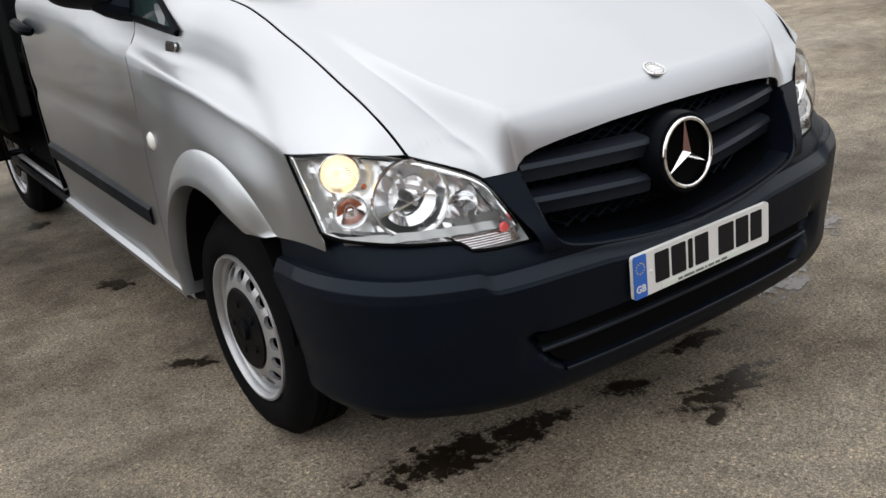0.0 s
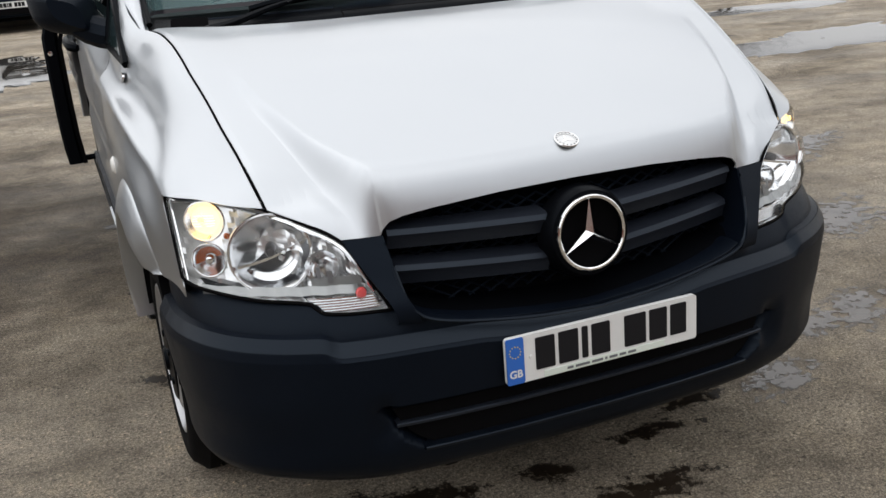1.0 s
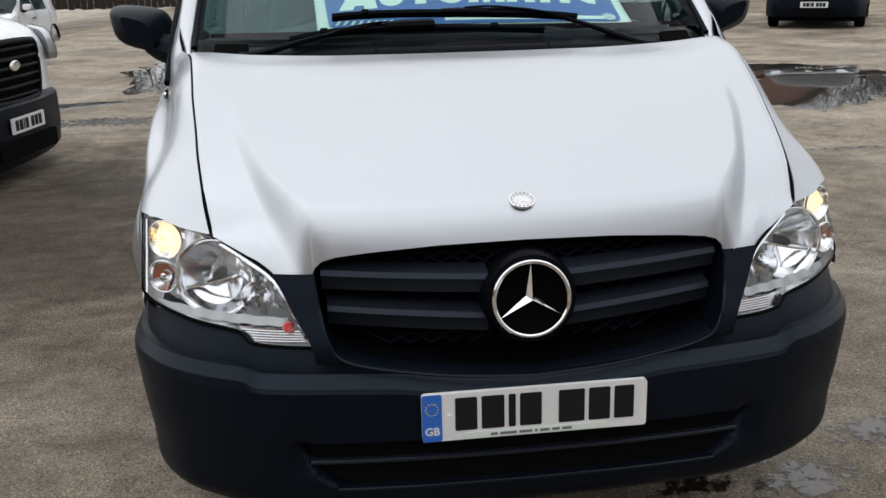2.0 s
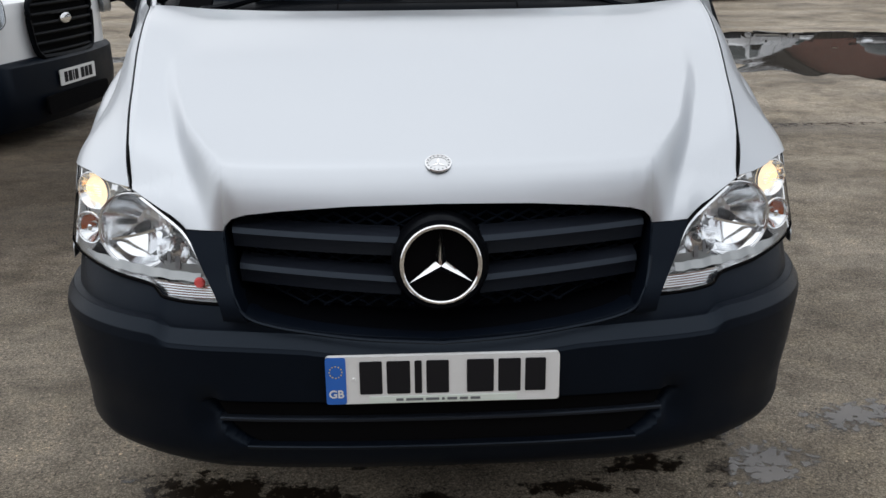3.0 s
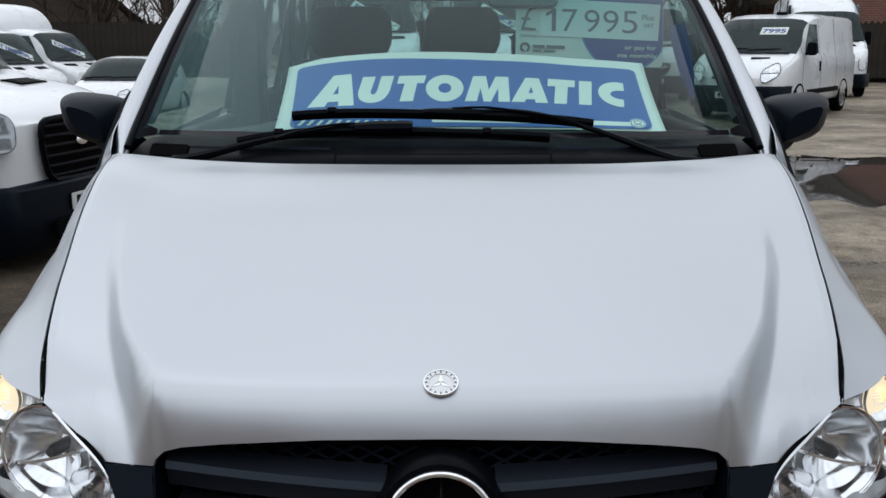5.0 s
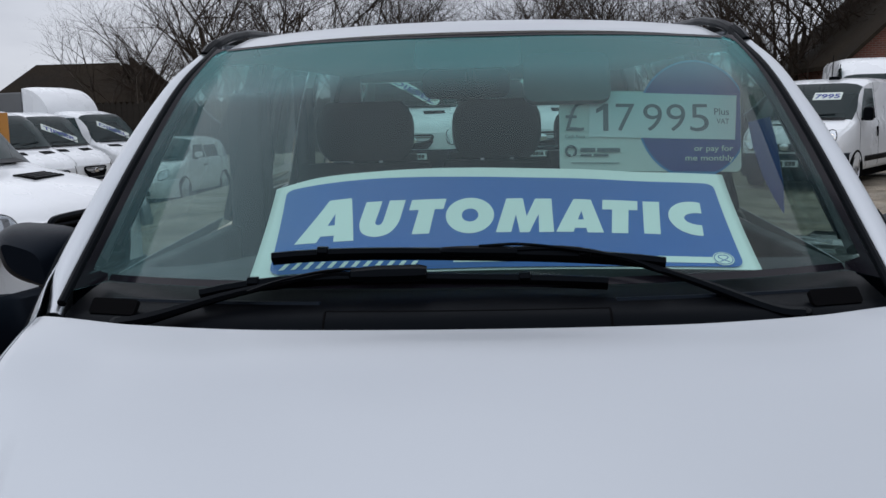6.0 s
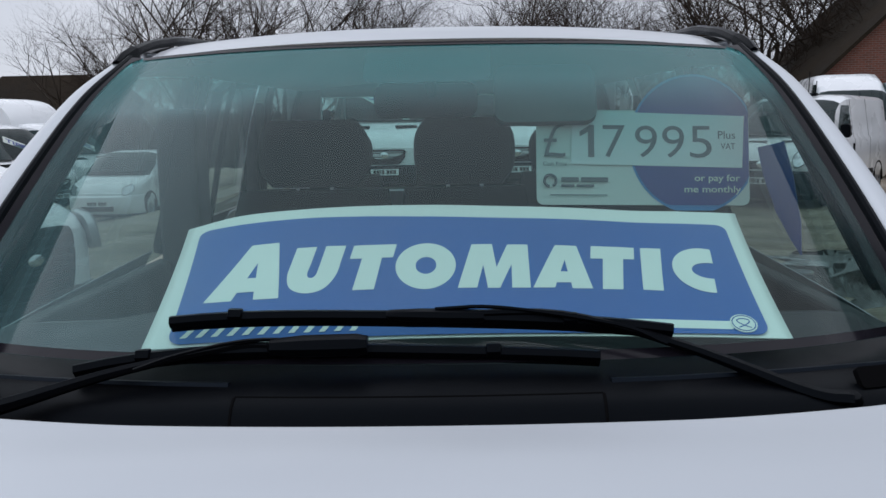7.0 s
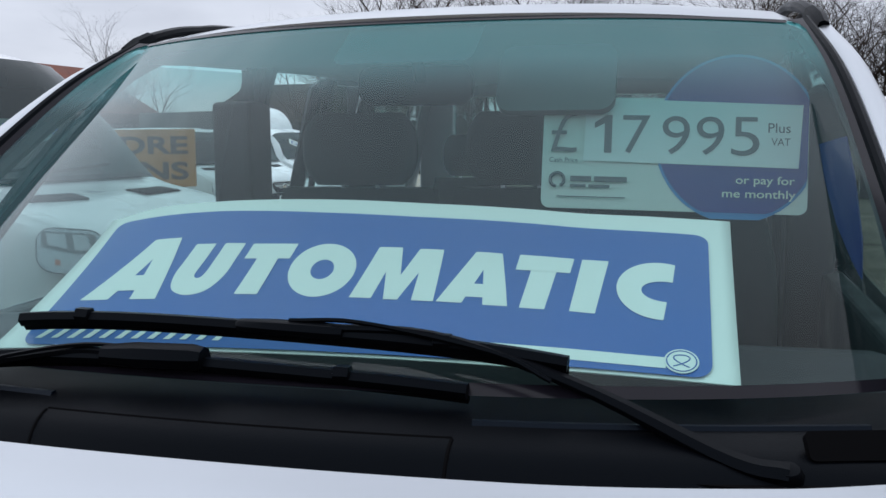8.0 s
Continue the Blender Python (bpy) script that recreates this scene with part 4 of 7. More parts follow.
def build_bumper(van):
    plan = smooth_plan(110)
    rows = []
    for i, (px, py) in enumerate(plan):
        a, b = plan[max(0, i - 1)], plan[min(len(plan) - 1, i + 1)]
        t = Vector((b[0] - a[0], b[1] - a[1])).normalized()
        nrm = Vector((t.y, -t.x))
        top = bumper_top(px)
        row = []
        crease = min(top - 0.010, lin(px, (0.0, 0.584), (0.26, 0.604), (0.45, 0.612), (0.62, 0.614), (0.66, 0.632), (0.78, 0.636), (0.924, 0.644)))
        levels = list(np.linspace(0.225, 0.49, 64)) + list(np.linspace(0.495, crease - 0.036, 12)) + list(np.linspace(crease - 0.032, crease, 8)) + [crease + 0.003] + list(np.linspace(crease + 0.006, top, 14))
        for z in levels:
            corner = ease(0.50, 0.80, px)
            inn = lin(z, (0.225, 0.10), (0.25, 0.06), (0.28, 0.03), (0.33, 0.014), (0.45, 0.004), (0.56, 0.0)) * (1 - corner)
            inn += lin(z, (0.225, 0.12), (0.25, 0.080), (0.28, 0.042), (0.31, 0.028), (0.37, 0.025), (0.465, 0.012), (0.585, 0.0)) * corner
            strip = ease(0.632, 0.644, px)
            ramp = 0.032 * max(0.0, min(1.0, (z - crease + 0.036) / 0.036))
            inn += ramp * (1 - 0.35 * strip)
            inn += 0.016 * ease(crease, crease + 0.003, z) * strip + 0.004 * max(0.0, 1 - abs(z - crease + 0.037) / 0.006) * strip
            half = lin(z, (0.32, 0.440), (0.335, 0.460), (0.36, 0.495), (0.398, 0.525), (0.44, 0.552))
            into = (1 - ease(half - 0.034, half + 0.006, px)) * ease(0.326, 0.332, z) * (1 - ease(0.436, 0.452, z))
            inn += 0.060 * into
            inn += 0.020 * (1 - ease(0.52, 0.60, px)) * ease(0.50, 0.53, px) * ease(0.33, 0.40, z) * (1 - ease(0.42, 0.50, z))
            x, y = px - nrm.x * inn, py - nrm.y * inn
            if px > 0.44 and z > crease:
                t = min(1.0, (z - crease) / max(0.02, top - crease)) ** 1.3
                goal = lamp_y(px, top) - 0.003 if px < 0.885 else lin(px, (0.885, 0.312), (0.90, 0.325), (0.94, 0.42), (0.948, 0.54))
                y += max(0.0, goal - y) * t * ease(0.44, 0.50, px)
                if y > 0.26:
                    x += min(0.0, lin(y, (0.26, 0.868), (0.30, 0.893), (0.40, 0.900), (0.457, 0.908), (0.52, 0.924), (0.60, 0.940)) + 0.004 - x) * t
            if y > 0.40:
                y = min(y, ARCH_IN[0] - math.sqrt(max(0.0, 0.385 ** 2 - max(0.0, z - 0.423) ** 2)) + 0.012)
            row.append((x, y, z))
        x, y, z = row[-1]
        row += [(x, y + 0.004, z + 0.002), (x, y + 0.075, z + 0.004)]
        rows.append(row)
    b = root_part("bumper", van)
    finish("bumper_skin", *both(grid(rows)), PLASTIC, b, "dark grey textured plastic bumper", 40)
    # the bevel is coloured lighter for the sky light it catches
    strip = [[(q[0] + 0.0006, q[1] - 0.0018, q[2]) for q in row[77:84]] for row in rows[:104]]
    finish("bumper_strip", *both(grid(strip)), STRIP, b, "slightly shiny strip along the bumper", 40)
    # panel between grille and lamp
    rows = []
    for k in range(25):
        z = 0.640 + 0.186 * k / 24
        xg = lin(z, (0.640, 0.430), (0.650, 0.437), (0.70, 0.462), (0.76, 0.474), (0.826, 0.483))
        xl = lin(z, (0.650, 0.486), (0.668, 0.490), (0.75, 0.532), (0.826, 0.571))
        r = []
        for j in range(9):
            x = xg + (xl - xg) * j / 8
            y = lin(z, (0.640, 0.040), (0.650, 0.037), (0.75, 0.080), (0.826, 0.118)) + 0.20 * (x - xg)
            r.append((x, y, z))
        rows.append(r)
    for side in (grid(rows), flip(grid(rows))):
        finish("lamp_panel", *side, PLASTIC, b, "", 40, 0.004)
    inner = grid([[(r[0][0] - 0.001, r[0][1] + d, r[0][2]) for d in (0.0, 0.05, 0.12)] for r in rows])
    for side in (inner, flip(inner)):
        finish("panel_return", *side, PLASTIC, b, "", 40, 0.003)
    finish("under_tray", *box(-0.58, 0.58, 0.30, 1.30, 0.205, 0.235), DARK, b)
    def bar(z, half, name, y_off, h, d, mat):
        rows = []
        for x in np.linspace(-half, half, 41):
            y = lin(abs(x), *[(p[0], p[1]) for p in plan[::6]]) + y_off
            rows.append([(x, y + d, z + h * 0.4), (x, y + 0.003, z + h * 0.5), (x, y, z + h * 0.25), (x, y + 0.002, z - h * 0.5), (x, y + d, z - h * 0.5)])
        finish(name, *grid(rows), mat, b, "", 30)

    # plain near-black sheet stands in for the shade inside the lower intake
    rows = []
    for z in np.linspace(0.334, 0.434, 12):
        w = lin(z, (0.334, 0.425), (0.36, 0.466), (0.398, 0.496), (0.434, 0.515))
        rows.append([(x, lin(abs(x), *[(p[0], p[1]) for p in plan[::6]]) + 0.034, z) for x in np.linspace(-w, w, 41)])
    finish("intake_mesh", *grid(rows), DARK, b, "", 30)
    # lighter plastics on bar and lip stand for light along their edges
    bar(0.398, 0.512, "intake_bar", 0.016, 0.009, 0.045, LOUVRE)
    bar(0.330, 0.452, "intake_lip", 0.008, 0.009, 0.05, STRIP)


def grille_low(x):
    return lin(abs(x), (0, 0.600), (0.15, 0.607), (0.30, 0.623), (0.40, 0.643), (0.437, 0.660), (0.462, 0.70), (0.474, 0.76), (0.483, 0.83))


def grille_high(x):
    return lin(abs(x), (0, 0.890), (0.2, 0.887), (0.36, 0.877), (0.43, 0.869), (0.462, 0.859), (0.478, 0.843), (0.483, 0.83))


def build_grille(van):
    g = root_part("grille", van)
    xs = np.linspace(-0.482, 0.482, 61)

    def face_y(x):
        return 0.062 + 0.22 * abs(x) ** 2

    # bowl: rim rolled inward to the backing
    rows = []
    for x in xs:
        a, b = grille_low(x) - 0.004, grille_high(x) + 0.002
        y = face_y(x) + 0.02
        rows.append([(x, y - 0.022, a - 0.010), (x, y - 0.028, a - 0.004), (x, y, a + 0.004), (x, y + 0.085, a + 0.012), (x, y + 0.095, (a + b) / 2), (x, y + 0.085, b - 0.004), (x, y + 0.03, b)])
    finish("surround", *grid(rows), TRIM, g, "", 40)
    edge = [(x, grille_low(x) - 0.004) for x in np.linspace(-0.462, 0.462, 61)]
    edge = [(-0.474, 0.76), (-0.468, 0.725)] + edge + [(0.468, 0.725), (0.474, 0.76)]
    finish("rim_line", *tube([(x, lin(z, (0.59, -0.004), (0.62, 0.022), (0.65, 0.034), (0.75, 0.076), (0.826, 0.114)) - 0.002 + 0.02 * abs(x) ** 2, z) for x, z in edge], 0.0045, 6), STRIP, g, "thin rim along the grille", 40)
    # lattice of crossing wires
    wires = []
    step = 0.026
    for sgn in (-1, 1):
        c = -1.4
        while c < 1.4:
            pts = []
            for t in np.linspace(0.60, 0.89, 10):
                x = c + sgn * (t - 0.74) * 1.9
                if abs(x) < 0.47 and grille_low(x) + 0.006 < t < grille_high(x) - 0.004:
                    pts.append((x, face_y(x) + 0.072, t))
            if len(pts) > 1:
                wires.append(tube(pts, 0.0032, 4))
            c += step * 1.9
    finish("wire_lattice", *merge(*wires), PLASTIC, g, "black diamond lattice", 0)
    # two louvres each side of the badge
    for s in (-1, 1):
        for z_out, z_in, x_end in ((0.807, 0.793, 0.466), (0.722, 0.700, 0.455)):
            rows = []
            for x in np.linspace(0.090, x_end, 18):
                t = (x - 0.09) / (x_end - 0.09)
                z = z_in + (z_out - z_in) * t
                y = face_y(x) + 0.010 + 0.012 * t
                h = 0.029
                rows.append([(s * x, y + 0.055, z + h + 0.006), (s * x, y + 0.016, z + h), (s * x, y + 0.004, z + h - 0.004), (s * x, y - 0.002, z + h * 0.45), (s * x, y + 0.004, z + 0.2 * h), (s * x, y + 0.012, z - h * 0.75), (s * x, y + 0.055, z - h)])
            v, f = grid(rows)
            f.append(tuple(range(7)))
            f.append(tuple(reversed(range(17 * 7, 18 * 7))))
            finish("louvre", v, f, LOUVRE, g, "", 25)
    # star badge
    badge = root_part("star_badge", g)
    c = Vector((0, 0.040, 0.765))
    ax = Vector((0, -1, 0.10)).normalized()
    finish("bezel", *lathe([(0.110, -0.06), (0.107, -0.012), (0.100, 0.0), (0.089, 0.002), (0.085, -0.03)], 56, c, ax), TRIM, badge)
    finish("dish", *lathe([(0.0, -0.035), (0.06, -0.032), (0.087, -0.02)], 48, c, ax), DARK, badge)
    finish("ring", *lathe([(0.0860 + 0.0054 * math.cos(t), 0.004 + 0.0054 * math.sin(t)) for t in np.linspace(0, 2 * math.pi, 11)], 64, c, ax), CHROME, badge, "chrome ring")
    q = Vector((0, 0, 1)).rotation_difference(ax)
    up = (Vector((0, 0, 1)) - ax * ax.z).normalized()
    right = up.cross(ax)
    for k in range(3):
        a = radians(90 + 120 * k)
        d = right * math.cos(a) + up * math.sin(a)
        e = right * -math.sin(a) + up * math.cos(a)
        tip = c + d * 0.0835 + ax * 0.003
        v = [c + ax * 0.015, c + d * 0.0145 * 0.5 + e * 0.0125 + ax * 0.0, tip, c + d * 0.0145 * 0.5 - e * 0.0125, c - ax * 0.004, tip - ax * 0.006]
        finish("star_arm", v, [(0, 1, 2), (0, 2, 3), (1, 4, 5, 2), (4, 3, 2, 5), (0, 3, 4), (0, 4, 1)], CHROME, badge, "", 0)
    # round badge on the bonnet
    n = Vector((0, -0.42, 0.9)).normalized()
    p = Vector((0, 0.142, bonnet_height(0, 0.142)))
    b2 = root_part("bonnet_badge", van)
    finish("disc", *lathe([(0.0, 0.003), (0.020, 0.003), (0.0205, 0.0045), (0.028, 0.0045), (0.029, 0.0)], 40, p, n), BADGE, b2, "round silver bonnet badge")
    finish("disc_ring", *lathe([(0.0285 + 0.0016 * math.cos(t), 0.004 + 0.0016 * math.sin(t)) for t in np.linspace(0, 2 * math.pi, 7)], 40, p, n), CHROME, b2)
    q = Vector((0, 0, 1)).rotation_difference(n)
    for k in range(3):
        a = radians(90 + 120 * k)
        d = q @ Vector((math.cos(a), math.sin(a), 0))
        e = q @ Vector((-math.sin(a), math.cos(a), 0))
        finish("disc_star", [p + n * 0.006, p + d * 0.004 + e * 0.004 + n * 0.0035, p + d * 0.020 + n * 0.0038, p + d * 0.004 - e * 0.004 + n * 0.0035], [(0, 1, 2), (0, 2, 3)], CHROME, b2, "", 0)
    for k in range(16):
        a = 2 * math.pi * k / 16
        d = q @ Vector((math.cos(a), math.sin(a), 0))
        finish("disc_mark", *tube([p + d * 0.0225 + n * 0.0047, p + d * 0.0262 + n * 0.0047], 0.0013, 4), GREY_INK, b2)


def lamp_y(x, z):
    return 0.663 - 1.858 * x - 0.543 * z + 1.049 * x * x + 1.361 * x * z


def lamp_hi(x):
    return lin(x, (0.489, 0.668), (0.530, 0.752), (0.572, 0.824), (0.635, 0.864), (0.702, 0.893), (0.78, 0.913), (0.84, 0.918), (0.880, 0.917), (0.896, 0.910))


def lamp_lo(x):
    return lin(x, (0.489, 0.664), (0.633, 0.674), (0.657, 0.696), (0.76, 0.706), (0.84, 0.720), (0.880, 0.732), (0.896, 0.745))


def build_lamp(van, s):
    L = root_part("headlamp", van)

    def put(name, sheet, mat, label="", smooth=40, solid=0.0):
        return finish(name, *(sheet if s > 0 else flip(sheet)), mat, L, label, smooth, solid)

    xs = np.linspace(0.489, 0.896, 48)

    def sheet(depth, inset, bulge=0.0):
        rows = []
        for x in xs:
            a, b = lamp_lo(x) + inset, lamp_hi(x) - inset
            if b < a:
                a = b = (a + b) / 2
            swell = 0.008 + bulge * ease(0.66, 0.80, x) * (1 - ease(0.855, 0.896, x))
            rows.append([(x, lamp_y(x, a + (b - a) * k / 16) + depth - swell * math.sin(math.pi * k / 16) ** 0.7, a + (b - a) * k / 16) for k in range(17)])
        return grid(rows)

    put("cover", sheet(-0.004, 0.001, 0.040), CLEAR, "clear lamp cover", 60)
    hv, hf = sheet(0.085, -0.002)
    put("housing", ([(a, b + 0.010 * ((a * 24 + c * 9) % 1.0) + 0.005 * ((c * 40 - a * 11) % 1.0), c) for a, b, c in hv], hf), HOUSING, "", 15)
    edge_hi = [(x, lamp_y(x, lamp_hi(x)), lamp_hi(x)) for x in xs]
    edge_lo = [(x, lamp_y(x, lamp_lo(x)), lamp_lo(x)) for x in xs]
    ring = edge_hi + edge_lo[::-1]
    wall = grid([[p, (p[0], p[1] + 0.085, p[2])] for p in ring + ring[:1]])
    put("housing_wall", wall, HOUSING)
    put("seal", tube([(p[0], p[1] - 0.001, p[2]) for p in ring + ring[:1]], 0.0042, 6), DARK)
    inner = [(x, lamp_y(x, lamp_hi(x)) + 0.006, lamp_hi(x) - 0.013) for x in xs[3:]]
    put("upper_trim", tube(inner, 0.006, 6, 0.9), CHROME, "chrome trim line")
    side = [(0.886, lamp_y(0.886, z) + 0.002, z) for z in np.linspace(0.738, 0.906, 8)]
    put("side_trim", tube(side, 0.0028, 6), CHROME)

    def bowl(name, x, z, r, depth, back, mat=REFLECTOR, tilt_x=0.30, facets=0):
        c = Vector((x, lamp_y(x, z) + back, z))
        ax = Vector((tilt_x, -1, 0.05)).normalized()
        prof = [(0.004, -depth)] + [(r * t, -depth * (1 - t * t)) for t in (0.2, 0.35, 0.5, 0.65, 0.8, 0.92, 1.0)] + [(r * 1.045, 0.003), (r * 1.06, -0.004)]
        n = 40
        v, f = lathe(prof, n, c, ax)
        if facets:
            m = len(prof)
            w = []
            for i, p in enumerate(v):
                k, j = divmod(i, m)
                w.append(Vector(p) + ax * (0.0025 * math.sin(facets * 2 * math.pi * k / n) * (0 if j > 6 else (j / 6))))
            v = w
        put(name, (v, f), mat, "", 25)
        return c, ax

    c, ax = bowl("main_reflector", 0.711, 0.798, 0.090, 0.080, 0.020, REFLECTOR, 0.25, 7)
    put("main_ring", lathe([(0.091 + 0.003 * math.cos(t), 0.003 * math.sin(t)) for t in np.linspace(0, 2 * math.pi, 8)], 44, c, ax), CHROME)
    put("bulb_shield", lathe([(0.0, 0.012), (0.009, 0.010), (0.013, 0.0), (0.013, -0.045)], 16, c - ax * 0.02, ax), material("bulb_shield_grey", (0.05, 0.05, 0.055), 0.3, 0.6), "grey bulb shield")
    put("beam_cutoff", grid([[c + Vector((0.074 * u, 0.030 - 0.02 * (1 - u * u), -0.010 - 0.016 * u + w)) for u in np.linspace(-0.95, 0.95, 10)] for w in (0.0, -0.006)]), CHROME, "", 40, 0.002)
    put("lower_scoop", lathe([(0.015, -0.045), (0.04, -0.03), (0.066, -0.004)], 18, c + Vector((0.0, 0.006, 0.0)), ax, 0.55, 0.40), CHROME)
    c2, ax2 = bowl("side_lamp_reflector", 0.830, 0.870, 0.043, 0.03, -0.020, REFLECTOR, 0.45)
    put("side_lamp_ring", lathe([(0.0455 + 0.0025 * math.cos(t), 0.0025 * math.sin(t)) for t in np.linspace(0, 2 * math.pi, 8)], 30, c2, ax2), CHROME)
    put("side_lamp_glow", lathe([(0.0, -0.006), (0.020, -0.009), (0.035, -0.013), (0.043, -0.008)], 24, c2, ax2), LIT, "lit warm side lamp")
    put("side_lamp_bulb", lathe([(0.0, 0.006), (0.006, 0.003), (0.008, -0.01)], 12, c2 + Vector((0.008, 0, 0.006)), ax2), BULB, "glowing bulb")
    for k in range(-2, 3):
        w = 0.024 * math.sqrt(1 - (k / 4) ** 2)
        put("lens_rib", tube([c2 + ax2 * 0.001 + Vector((-w, -0.45 * w, 0.006 * k)), c2 + ax2 * 0.001 + Vector((w, 0.45 * w, 0.006 * k))], 0.0009, 4), CHROME)
    c3, ax3 = bowl("indicator_reflector", 0.837, 0.789, 0.037, 0.034, -0.018, REFLECTOR, 0.45)
    put("indicator_lens", lathe([(0.013, -0.018), (0.024, -0.012), (0.031, -0.006)], 16, c3, ax3, 0.02, 0.5), AMBER, "amber indicator reflection")
    put("indicator_ring", lathe([(0.0385 + 0.0022 * math.cos(t), 0.0022 * math.sin(t)) for t in np.linspace(0, 2 * math.pi, 8)], 28, c3, ax3), CHROME)
    put("indicator_bulb", lathe([(0.0, 0.004), (0.008, 0.0), (0.011, -0.012)], 14, c3, ax3), CHROME)
    bowl("high_beam_reflector", 0.612, 0.765, 0.036, 0.05, 0.030, REFLECTOR, 0.1, 4)
    put("high_beam_bulb", lathe([(0.0, 0.0), (0.006, -0.004), (0.008, -0.03)], 12, (0.612, lamp_y(0.612, 0.765) + 0.03, 0.765), (0.1, -1, 0)), material("grey_bulb", (0.3, 0.3, 0.3), 0.2, 0.8))
    # ribbed strip at the foot
    rows = []
    for k in range(25):
        t = k / 24
        z = 0.670 + 0.034 * t
        rows.append([(x, lamp_y(x, z) + 0.012 + 0.004 * (k % 4 < 2), z) for x in np.linspace(lin(z, (0.67, 0.505), (0.704, 0.520)), lin(z, (0.67, 0.630), (0.704, 0.660)), 12)])
    put("ribbed_strip", grid(rows), REFLECTOR, "ribbed clear strip", 20)
    rows = []
    for k in range(7):
        z = 0.708 + 0.016 * k / 6
        rows.append([(x, lamp_y(x, z) + 0.016 + 0.003 * math.sin(120 * x) + 0.012 * k / 6, z + 0.012 * (x - 0.6)) for x in np.linspace(0.545, 0.86, 60)])
    put("toothed_ledge", grid(rows), material("lamp_ledge", (0.30, 0.31, 0.31), 0.30, 0.80), "", 20)
    rows = [[(x, lamp_y(x, z) + 0.030, z) for x in np.linspace(0.535, 0.64, 8)] for z in np.linspace(0.715, 0.742, 4)]
    put("shroud", grid(rows), material("lamp_shroud_grey", (0.20, 0.21, 0.21), 0.4, 0.4), "", 30)
    for x, z, w in ((0.600, 0.742, 0.006), (0.622, 0.752, 0.004)):
        put("lamp_slot", grid([[(x + dx, lamp_y(x + dx, z + dz) + 0.026, z + dz) for dx in (-w, 0.0, w)] for dz in (-0.012, 0.0, 0.014)]), GREY_LAMP, "", 0, 0.002)
    for k in range(5):
        x = 0.640 + 0.012 * k
        put("reflector_fin", tube([(x, lamp_y(x, 0.858) + 0.030, 0.848 + 0.004 * k), (x, lamp_y(x, 0.872) + 0.022, 0.866 + 0.004 * k)], 0.0022, 5), CHROME)
    put("amber_glint", lathe([(0.0, 0.003), (0.006, 0.002), (0.008, -0.003)], 10, (0.790, lamp_y(0.790, 0.836) + 0.004, 0.836), (0.2, -1, 0.05)), AMBER, "small amber reflector")
    if s < 0:
        put("red_disc", lathe([(0.0, 0.004), (0.010, 0.003), (0.013, -0.004)], 16, (0.545, lamp_y(0.545, 0.705) + 0.006, 0.709), (0, -1, 0.1)), RED, "small red disc")


def build_plate(van):
    p = root_part("number_plate", van)
    m = pose(0, -0.008, 0.515, -1.0, 0, 0)
    finish("plate", *moved(prism(round_rect(0.52, 0.114, 0.008), 0.012), m @ pose(0, -0.006, 0)), PLATE_WHITE, p, "white front number plate", 30)
    blue = round_rect(0.045, 0.113, 0.006, 5, -0.2375, 0)
    finish("blue_band", *moved(prism(blue, 0.003), m @ pose(0, -0.0075, 0)), PLATE_BLUE, p)
    lettering("GB", 0.026, m @ pose(-0.2375, -0.0082, -0.040), PLATE_WHITE, p, "country_code", 0.0004, 0, 0.0006, 1, "CENTER")
    star = material("plate_yellow", (0.75, 0.55, 0.05), 0.4)
    for k in range(12):
        a = 2 * math.pi * k / 12
        finish("band_dot", *moved(prism([(0.0016 * math.cos(t), 0.0016 * math.sin(t)) for t in np.linspace(0, 2 * math.pi, 6)[:-1]], 0.001), m @ pose(-0.2375 + 0.014 * math.cos(a), -0.0085, 0.022 + 0.014 * math.sin(a))), star, p, "", 0)
    x = -0.185
    for w in (0.050, 0.052, 0.016, 0.050, None, 0.060, 0.050, 0.046):
        if w is None:
            x += 0.030
            continue
        finish("character_bar", *moved(prism(round_rect(w, 0.079, 0.003, 2, x + w / 2, 0.006), 0.002), m @ pose(0, -0.0078, 0)), INK, p, "", 0)
        x += w + 0.010
    finish("dealer_strip", *moved(prism(round_rect(0.33, 0.015, 0.001, 2, 0, -0.0475), 0.002), m @ pose(0.0, -0.0082, 0)), CARD, p, "", 0)
    x = -0.105
    for w in (0.016, 0.038, 0.030, 0.006, 0.022, 0.018, 0.022):
        finish("small_print_bar", *moved(prism(round_rect(w, 0.006, 0.0008, 2, x + w / 2, -0.0475), 0.001), m @ pose(0, -0.0092, 0)), GREY_INK, p, "", 0)
        x += w + 0.006
    finish("fixing_screw", *lathe([(0.0, 0.003), (0.004, 0.0025), (0.005, 0.0)], 12, m @ Vector((-0.198, -0.006, 0.003)), (0, -1, 0)), PLATE_WHITE, p)


